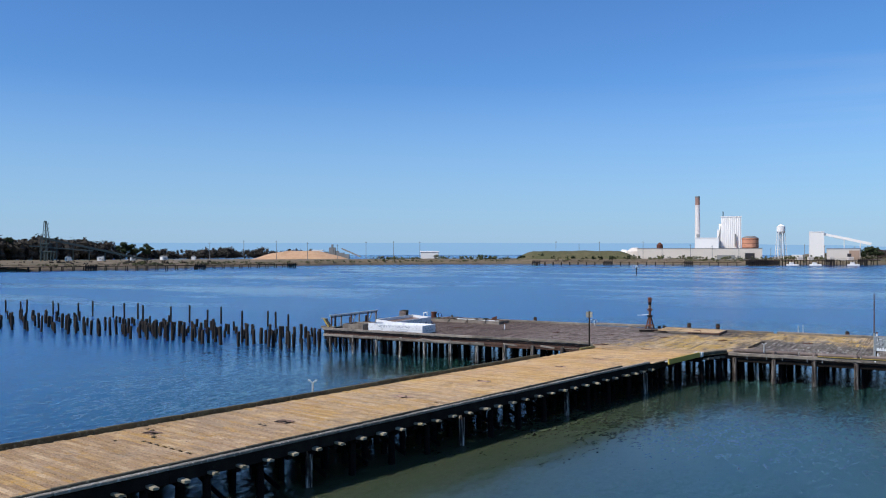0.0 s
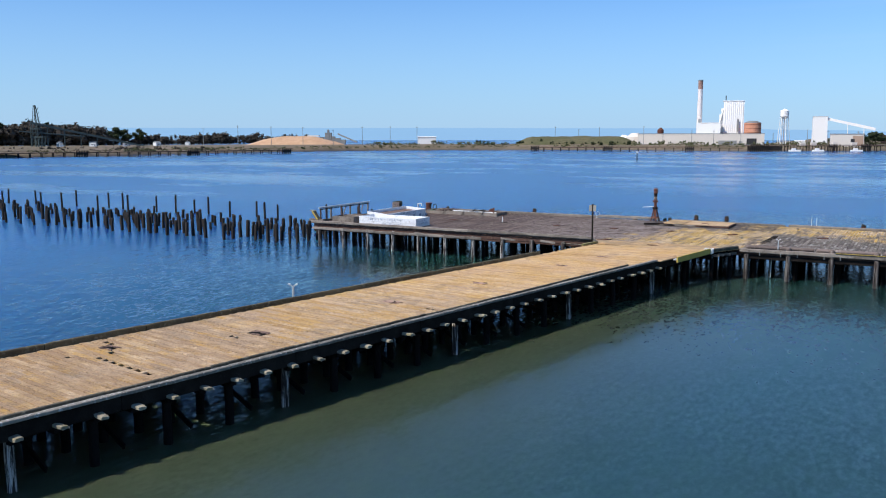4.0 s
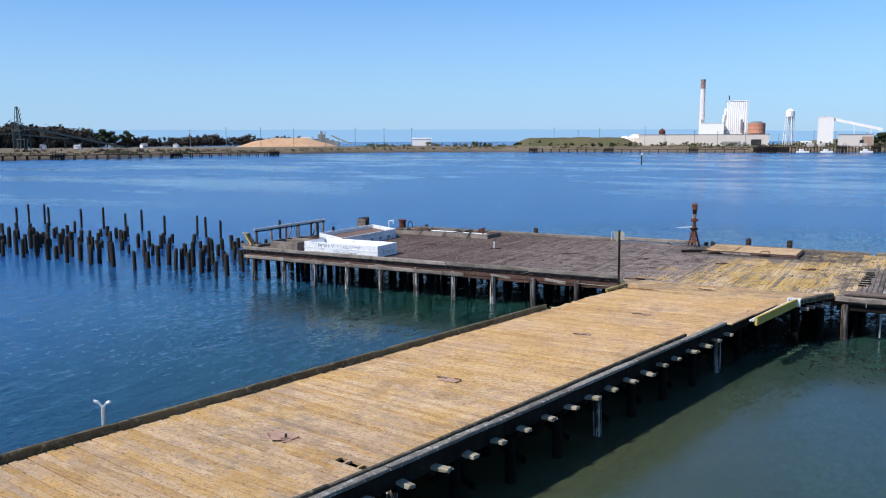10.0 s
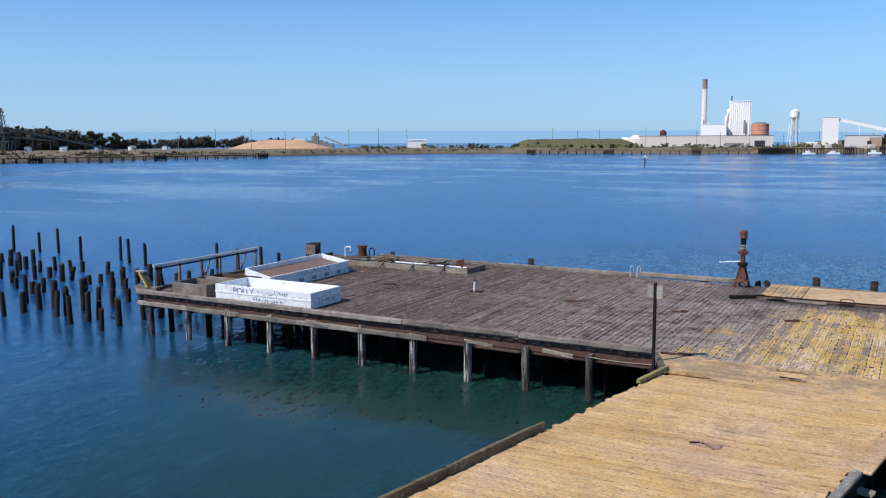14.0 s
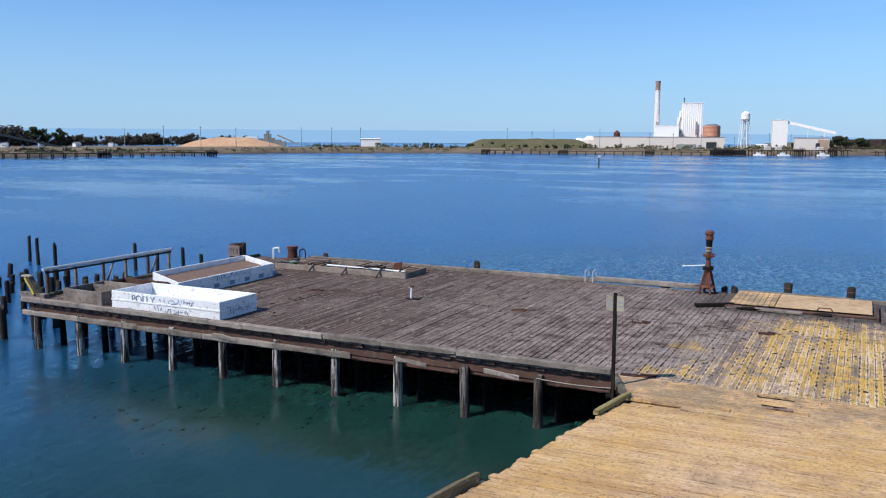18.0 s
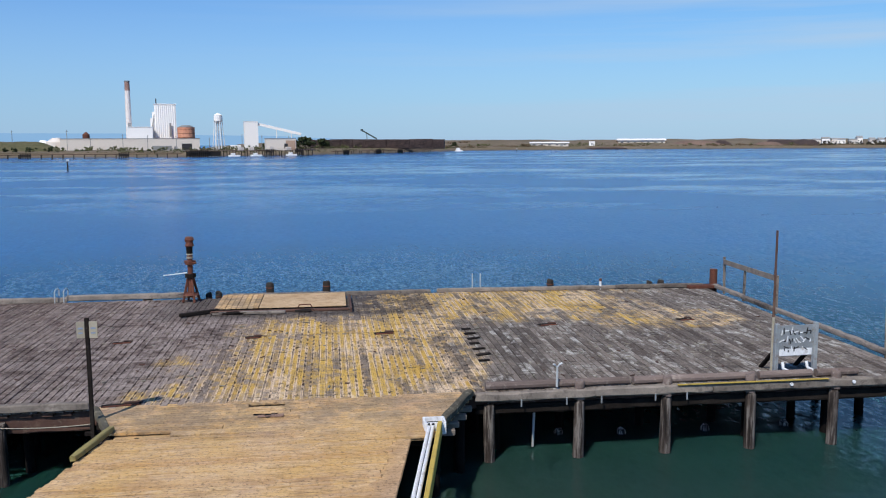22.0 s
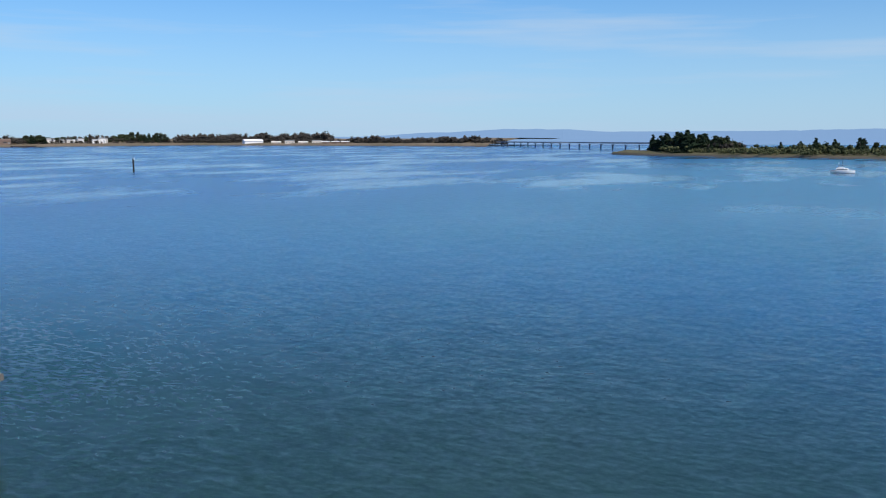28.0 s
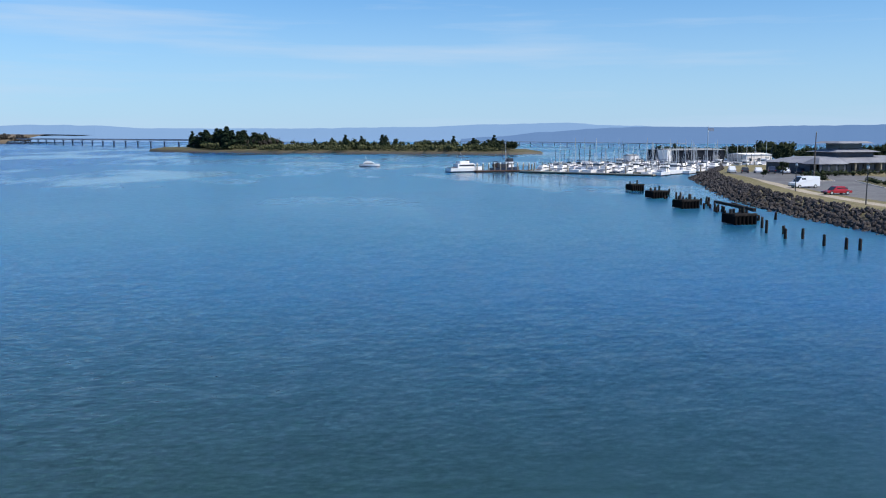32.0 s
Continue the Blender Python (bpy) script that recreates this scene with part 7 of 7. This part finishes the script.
def strip(name, line, offs, zs, mat, label, cat="ground"):
    pts = [Vector((x, y, 0)) for x, y in line]
    v, f = [], []
    for i, p in enumerate(pts):
        d = (pts[min(i + 1, len(pts) - 1)] - pts[max(i - 1, 0)]).normalized()
        nrm = Vector((-d.y, d.x, 0))
        for o, z in zip(offs, zs):
            q = p + nrm * o
            v.append((q.x, q.y, z))
    m = len(offs)
    for i in range(len(pts) - 1):
        for j in range(m - 1):
            a = i * m + j
            f.append((a, a + m, a + m + 1, a + 1))
    return tagged(quads(name, v, f, mat), label, cat, kind="structure")


land_line = BANK
strip("ground", land_line, (0.5, 6.0, 9.0, 60, 420), (-0.5, GZ - 0.25, GZ, GZ, GZ), M["drygrass"], "flat dry grass ground behind the rock shore")
strip("pavement", BANK[2:], (12.0, 14.4), (GZ + 0.012, GZ + 0.012), M["path"], "pale gravel path along the rock shore", "path")
park = quads("car_park", [(236, -131, GZ + 0.02), (196, -122, GZ + 0.02), (150, -112, GZ + 0.02), (120, -110, GZ + 0.02), (60, -112, GZ + 0.02), (60, -168, GZ + 0.02), (130, -168, GZ + 0.02), (208, -158, GZ + 0.02), (240, -150, GZ + 0.02)], [tuple(range(9))[::-1]], M["asphalt"])
tagged(park, "grey asphalt car park beside the shore path", "car park", kind="structure")
for i, (x, y, w, d) in enumerate(((176, -137, 26, 4), (138, -128, 20, 3.5), (196, -136, 14, 3), (150, -150, 40, 4))):
    isl_ = thing("planted_island", x, y, GZ + 0.02, -20, "kerbed grass island in the car park", "traffic island", "parking islands")
    part("kerb", box(w, d, 0.15, 0, 0, 0, 0.04), M["mill"], isl_)
    part("grass", box(w - 0.5, d - 0.5, 0.06, 0, 0, 0.14, 0.02), M["greenhill"], isl_)
    bm = bmesh.new()
    r2 = random.Random(i)
    for k_ in range(7):
        leaves(bm, ((k_ / 6 - 0.5) * (w - 3), r2.uniform(-0.6, 0.6), 0.6), 0.9, 34, 0.22, r2)
    part("shrubs", bm, M["leaf"], isl_)


def stone_bm(seed):
    r2 = random.Random(seed)
    bm = bmesh.new()
    bmesh.ops.create_icosphere(bm, subdivisions=1, radius=0.5)
    for v in bm.verts:
        v.co *= r2.uniform(0.55, 1.25)
    return bm


bank = thing("rock_bank", 0, 0, 0, 0, "sloping bank of large grey riprap rocks", "rock bank", kind="structure")
stones = [shared(stone_bm(700 + i), M["rock"]) for i in range(7)]
rg = random.Random(64)
spots = []
pts = [Vector((x, y, 0)) for x, y in BANK]
for a, b in zip(pts, pts[1:]):
    d = b - a
    nrm = Vector((-d.y, d.x, 0)).normalized()
    for i in range(int(d.length / (0.075 if b.x > 90 else 0.6))):
        k_ = rg.uniform(0, 7.4)
        p = a + d * rg.random() + nrm * k_
        spots.append((p.x, p.y, -0.35 + (GZ + 0.35) * min(1, k_ / 6.0) + rg.uniform(-0.1, 0.15), rg.uniform(0.45, 0.95)))
rest_v, rest_f = [], []
ico = stone_bm(900)
ico_v = [v.co.copy() for v in ico.verts]
ico.verts.index_update()
ico_f = [[v.index for v in f.verts] for f in ico.faces]
ico.free()
for n_, (x, y, z, s) in enumerate(spots):
    m = pose(x, y, z, rg.uniform(0, 360), rg.uniform(0, 360), rg.uniform(0, 360)) @ Matrix.Diagonal((s, s * rg.uniform(0.7, 1), s * rg.uniform(0.6, 1), 1))
    if 102 < x < 165 and (n_ * 7) % 10 < 9 and bank.get("count", 0) < 300:
        place("rock", stones[n_ % 7], m, bank)
        bank["count"] = bank.get("count", 0) + 1
    else:
        k_ = len(rest_v)
        rest_v += [tuple(m @ v) for v in ico_v]
        rest_f += [[k_ + i for i in f] for f in ico_f]
del bank["count"]
ob = quads("far_rocks", rest_v, rest_f, M["rock"], bank)
ob["kind"] = "stuff"

# old wharf remains: block dolphins and stub piles
for i, (x, y, w) in enumerate(((188, -90, 3.0), (166.5, -87, 3.3), (144.5, -84, 3.4), (120, -81.6, 3.6))):
    dl = thing("timber_dolphin", x, y, 0, -78, "dark boxed timber dolphin standing in the water", "dolphin", "wharf dolphins")
    part("box", box(w * 0.96, 2.7, 1.25, 0, 0, 0.1, 0.08), M["shadepile"], dl)
    for k_ in range(6):
        part("facing_pile", rod(0.24, 0.22, (-w * 0.42 + k_ * w * 0.168, -1.35, -1), (-w * 0.42 + k_ * w * 0.168, -1.35, 1.2), 8), M["shadepile"], dl)
    part("cap_timber", box(w, 0.5, 0.34, 0, -1.25, 1.1, 0.03), M["oldpile"], dl)
    for k_ in (-0.3, 0.25):
        part("post", rod(0.2, 0.18, (w * k_, 0.3, 1.2), (w * k_, 0.3, 1.9 + 0.3 * (k_ > 0)), 8), M["oldpile"], dl)
for x, y, h in ((109, -80, 1.7), (108, -81.6, 1.1), (103.5, -79.5, 1.25), (103.2, -81.4, 1.3), (97, -80.4, 1.3), (94.2, -81.2, 1.3), (93.4, -82.2, 1.3), (114.6, -82.2, 1.5)):
    old_pile(x, y, h * 0.9, 1.5, 0.85)
rg = random.Random(15)
for i in range(34):
    k_ = rg.random()
    x = 118 + 58 * k_
    old_pile(x, -86.5 - 3.5 * k_ + rg.uniform(-2.4, 2.4), rg.uniform(0.6, 1.4), 5, 0.9)
ct = thing("collapsed_timber", 134, -87, 1.0, 172, "dark collapsed wharf timber on broken piles", "timber")
part("beam", bar((-9, 0, 0.1), (9, 0.4, 0.35), 0.5, 0.4, 0.03), M["oldpile"], ct)
part("beam", bar((-4, 1.2, 0.2), (7, 1.0, 0.1), 0.4, 0.35, 0.03), M["oldpile"], ct)


def vehicle(name, L, w, h, bonnet, paint, label, cat, x, y, rz, group="parked cars", van=False):
    """A parked vehicle: shaped body, windows, wheels."""
    c = thing(name, x, y, GZ + 0.02, rz, label, cat, group)
    bm = bmesh.new()
    zb, zw = 0.32, h * 0.52
    prof = [(-L / 2, zb), (L / 2, zb), (L / 2, zw * 0.82), (L / 2 - bonnet, zw)]
    if van:
        prof += [(L / 2 - bonnet - h * 0.38, h), (-L / 2 + 0.1, h), (-L / 2, h * 0.9)]
    else:
        prof += [(L / 2 - bonnet - 0.7, h), (-L / 2 + L * 0.30, h), (-L / 2 + L * 0.14, zw * 1.02), (-L / 2, zw * 0.95)]
    sides = [[bm.verts.new((px, s * w / 2 * (0.86 if pz > zw * 1.1 else 1), pz)) for px, pz in prof] for s in (-1, 1)]
    n_ = len(prof)
    for i in range(n_):
        bm.faces.new((sides[0][i], sides[0][(i + 1) % n_], sides[1][(i + 1) % n_], sides[1][i]))
    bm.faces.new(sides[0][::-1]), bm.faces.new(sides[1])
    bmesh.ops.recalc_face_normals(bm, faces=bm.faces)
    bmesh.ops.bevel(bm, geom=list(bm.edges), offset=0.05, segments=2, affect="EDGES")
    part("body", bm, paint, c)
    gl = 0.9 if van else L * 0.42
    gx = (L / 2 - bonnet - h * 0.3 - 0.5) if van else -0.1 * L
    for s in (-1, 1):
        part("side_window", box(gl, 0.03, h * 0.24, gx, s * w * 0.462, h * 0.62, 0.01), M["glass"], c)
    part("windscreen", bar((L / 2 - bonnet - 0.02, 0, zw + 0.05), (L / 2 - bonnet - (h * 0.34 if van else 0.62), 0, h - 0.09), w * 0.76, 0.05, 0.01), M["glass"], c)
    for sx in (-0.31, 0.32):
        for s in (-1, 1):
            wl_ = part("wheel", rod(0.34, 0.34, (sx * L, s * (w / 2 - 0.2), 0.34), (sx * L, s * (w / 2 + 0.01), 0.34), 16), M["tyre"], c)
            part("rim", rod(0.2, 0.2, (sx * L, s * (w / 2), 0.34), (sx * L, s * (w / 2 + 0.03), 0.34), 12), M["steel"], wl_)
    for s in (-1, 1):
        part("headlight", box(0.06, 0.3, 0.14, L / 2 - 0.02, s * w * 0.36, zw * 0.62, 0.01), M["steel"], c)
        part("tail_light", box(0.06, 0.16, 0.22, -L / 2 + 0.02, s * w * 0.42, zw * 0.72, 0.01), M["red"], c)
    part("bumper", box(0.12, w * 0.96, 0.2, L / 2 + 0.02, 0, 0.36, 0.03), M["cardark"], c)
    return c


vehicle("white_van", 5.6, 2.0, 2.2, 0.75, M["carwhite"], "plain white panel van parked by the path", "van", 167.3, -116.2, 100, van=True)
vehicle("red_car", 4.7, 1.8, 1.42, 1.1, M["red"], "dark red saloon car parked in the car park", "car", 149, -112, 95)
rg = random.Random(70)
for i in range(9):
    p_ = (M["carwhite"], M["cardark"], M["carwhite"], M["hullblue"])[i % 4]
    vehicle("parked_car", 4.6, 1.8, 1.5 + 0.3 * (i % 3 == 0), 1.0, p_, "white car parked in the far row" if p_ is M["carwhite"] else "dark car parked in the far row", "car", 232 - i * 1.2, -131 - i * 3.1, -20 + rg.uniform(-4, 4))
vehicle("parked_car", 4.6, 1.8, 1.5, 1.0, M["blueink"], "blue-grey car parked before the building", "car", 205, -172, 60)

# lamp posts, flagpole, building, sheds
for x, y, h in ((158, -109.5, 4.6), (128.5, -104.5, 5.2)):
    lp = thing("lamp_post", x, y, GZ, 0, "slim dark lamp post beside the shore path", "lamp post", "lamp posts")
    part("post", rod(0.09, 0.06, (0, 0, 0), (0, 0, h), 8), M["cardark"], lp)
    part("lantern", rod(0.22, 0.16, (0, 0, h), (0, 0, h + 0.4), 10), M["steel"], lp)
    part("cap", rod(0.3, 0.08, (0, 0, h + 0.4), (0, 0, h + 0.55), 10), M["cardark"], lp)
for x, y, h in ((246, -130, 12.0), (196, -134, 10.5), (190, -166, 6.5), (186, -171, 6.5)):
    up = thing("utility_pole", x, y, GZ, 0, "tall plain pole in the car park", "pole", "car park poles")
    part("pole", rod(0.16, 0.1, (0, 0, 0), (0, 0, h), 8), M["timber"] if h < 11 else M["steel"], up)
    part("top", rod(0.14, 0.14, (0, 0, h), (0, 0, h + 0.25), 8), M["steel"], up)
    if h > 11:
        part("flag", box(0.03, 1.5, 0.9, 0, -0.85, h - 1.0, 0), M["blueink"], up, "pale blue and white flag")
pvb = thing("harbour_building", 236, -166, GZ, -75, "low grey building with hipped roofs and glazed lantern", "building")


def hip(w, d, h, ins, z, x=0, y=0):
    bm = bmesh.new()
    lo = [bm.verts.new((x + sx * w / 2, y + sy * d / 2, z)) for sx, sy in ((-1, -1), (1, -1), (1, 1), (-1, 1))]
    hi = [bm.verts.new((x + sx * (w / 2 - ins), y + sy * max(0.2, d / 2 - ins), z + h)) for sx, sy in ((-1, -1), (1, -1), (1, 1), (-1, 1))]
    for i in range(4):
        bm.faces.new((lo[i], lo[(i + 1) % 4], hi[(i + 1) % 4], hi[i]))
    bm.faces.new(hi), bm.faces.new(lo[::-1])
    return bm


M["bwall"] = weathered("grey_blue_wall", (0.075, 0.085, 0.105), (0.12, 0.132, 0.155), scale=0.3, vary=0.0)
M["broof"] = weathered("slate_roof", (0.22, 0.225, 0.25), (0.30, 0.305, 0.33), scale=0.4, vary=0.0)
part("wall", box(42, 16, 2.8, 0, 0, 0), M["bwall"], pvb)
part("roof", hip(44, 19, 1.5, 6, 2.8), M["broof"], pvb)
part("upper_wall", box(13, 8, 1.4, -2, 0, 4.2), M["bwall"], pvb)
part("upper_roof", hip(16, 11, 1.0, 4, 5.5, -2), M["broof"], pvb)
part("lantern_glass", box(7.5, 5, 1.4, -2, 0, 6.4), M["glass"], pvb)
part("lantern_roof", hip(12.5, 9, 0.5, 1.2, 7.8, -2), M["broof"], pvb)
for i in range(10):
    part("column", box(0.35, 0.35, 2.8, -20 + i * 4.4, -9.0, 0), M["blockend"], pvb)
    part("window", box(2.6, 0.1, 1.7, -18 + i * 4.0, -8.06, 0.6), M["glass"], pvb)
part("porch_roof", hip(10, 6, 1.6, 2.2, 2.7, -18, -10), M["broof"], pvb)
part("porch_front", box(8.5, 0.3, 2.6, -18, -12.4, 0), M["bwall"], pvb)
for i in range(3):
    part("porch_window", box(1.8, 0.1, 2.2, -20.6 + i * 2.6, -12.6, 0.4), M["glass"], pvb)
hb = thing("hedge_row", 214, -158, GZ, -75, "row of dark clipped shrubs before the building", "hedge")
bm = bmesh.new()
for k_ in range(22):
    leaves(bm, (-20 + k_ * 1.9, rg.uniform(-0.6, 0.6), 0.8), rg.uniform(0.8, 1.5), 40, 0.25, rg)
part("shrubs", bm, M["leaf"], hb)
dw = house("dark_warehouse", 325, -155, GZ, -68, 25, 14, 4.5, 0.5, weathered("dark_sheet_wall", (0.010, 0.013, 0.020), (0.022, 0.026, 0.036), scale=0.3, vary=0.0, spec=0.1), M["roof"], "long dark blue-grey harbour warehouse", windows=0)
part("white_end", box(2.4, 5, 5.6, -13.9, -4, 0.4, 0.05), M["wall"], dw)
house("white_shed", 317, -176, GZ, -68, 13, 9, 3.0, 0.5, M["mill"], M["wall"], "low white shed beside the dark warehouse", windows=3)
thicket("harbour_wood", [(352, -156), (338, -205), (318, -245), (280, -262)], 260, 4.6, 7.0, 14, M["leaf"], "dark trees behind the harbour buildings", GZ, 41)
house("small_office", 316, -131, GZ, -68, 4, 4, 2.6, 0.5, M["wall"], M["roof"], "small white harbour office near the docks", windows=2)
wood(((348, -160), (330, -230)), 20, 4, 6.2, -12, "leaf", "round dark tree behind the harbour", "harbour trees", GZ)
wood(((290, -190), (270, -245)), 18, 4, 6, -20, "leaf", "round dark tree behind the building", "harbour trees", GZ)
plant("leaf", 214, -190, GZ, 6.5, "dense dark tree beside the car park", "harbour trees", 40)
plant("leaf", 218, -138, GZ, 4.0, "dense dark tree beside the car park", "harbour trees", 90)
plant("leaf", 208, -128, GZ, 2.2, "small round shrub in the grass", "harbour shrubs", 10)


# ---- pieces of the decks ----
PLANK_T = 0.1
rg = random.Random(11)
pw = 0.305
n = int((X1 - X0) / pw)
plank_front = [shared(box(pw - 0.034, 11.2, PLANK_T, 0, 0, -PLANK_T, 0.008), M["deck"]) for _ in range(2)]
back_v, back_f = [], []
for i in range(n):
    x = X0 + pw * (i + 0.5)
    place("plank", plank_front[i % 2], pose(x, Y0 + 0.45 + 5.6 + rg.uniform(-0.05, 0.05), ZD + rg.uniform(-0.012, 0.012), rg.uniform(-0.05, 0.05), rg.uniform(-1, 1), 0), platform)
    y, z = Y0 + 0.45 + 11.25, ZD
    while y < Y1 - 0.4:
        y2 = min(Y1 - 0.35, y + rg.choice((3.0, 4.2, 5.4)))
        dz = rg.uniform(-0.012, 0.012)
        k = len(back_v)
        a, b = x - pw / 2 + 0.017, x + pw / 2 - 0.017
        for zz in (z + dz, z - PLANK_T):
            back_v += [(a, y + 0.01, zz), (b, y + 0.01, zz), (b, y2 - 0.01, zz), (a, y2 - 0.01, zz)]
        back_f += [(k, k + 1, k + 2, k + 3), (k + 4, k + 7, k + 6, k + 5)] + [(k + p, k + 4 + p, k + 4 + (p + 1) % 4, k + (p + 1) % 4) for p in range(4)]
        y = y2
part("joint_packing", box(16.6, 20.6, 0.04, 6.6, Y0 + 0.6 + 10.4, ZD - 0.062), M["deck"], platform)
ob = quads("back_planks", back_v, back_f, M["deck"], platform)
ob["kind"] = "stuff"

n = int(ALEN / pw)
FULL = AWID - 0.24
plank_mesh = [shared(box(FULL, pw - 0.046, PLANK_T, 0, 0, -PLANK_T, 0.008), M["approach"]) for _ in range(3)]
# square openings cut in single planks: distance out, then spans across
OPEN = {174: ((3.55, 3.95), (4.15, 4.55), (4.8, 5.25), (5.5, 5.95), (6.2, 6.65), (6.9, 7.35), (7.6, 8.15)), 168: ((0.8, 1.15), (1.3, 1.7)), 152: ((4.75, 5.1), (5.2, 5.5)), 113: ((7.95, 8.3), (8.4, 8.9), (9.0, 9.4)), 177: ((2.2, 2.5),), 171: ((3.1, 3.5),)}
far_v, far_f = [], []
for i in range(n):
    s = pw * (i + 0.5)
    if i < 285:
        fan = 10.43 * (1 - min(1, max(0, (s - 12) / 18)))
        at = pose(AWID / 2 + rg.uniform(-0.1, 0.1), -s, ZD + rg.uniform(-0.022, 0.016), rg.uniform(-2.4, 2.4), rg.uniform(-0.06, 0.06), fan)
        if i not in OPEN:
            if fan < 0.2:
                me = plank_mesh[i % 3]
            elif fan < 10.4 or i < 3:
                bm = box(FULL / math.cos(radians(fan)), pw - 0.046, PLANK_T, 0, 0, -PLANK_T, 0.008)
                for v in bm.verts:
                    v.co.x += v.co.y * math.tan(radians(fan))
                me = shared(bm, M["approach"])
                skew = me
            else:
                me = skew
            place("plank", me, at, approach)
            continue
        cuts = [0.12] + [v for ab in OPEN[i] for v in ab] + [AWID - 0.12]
        for a, b in zip(cuts[::2], cuts[1::2]):
            ob = part("plank", box(b - a, pw - 0.032, PLANK_T, (a + b) / 2 - AWID / 2, 0, -PLANK_T, 0.008), M["approach"], approach)
            ob.matrix_local = at
    else:
        k = len(far_v)
        for zz in (ZD, ZD - PLANK_T):
            far_v += [(0.2, -s - 0.14, zz), (AWID - 0.2, -s - 0.14, zz), (AWID - 0.2, -s + 0.14, zz), (0.2, -s + 0.14, zz)]
        far_f += [(k, k + 1, k + 2, k + 3), (k + 4, k + 7, k + 6, k + 5)] + [(k + p, k + 4 + p, k + 4 + (p + 1) % 4, k + (p + 1) % 4) for p in range(4)]
ob = quads("far_planks", far_v, far_f, M["approach"], approach)
ob["kind"] = "stuff"
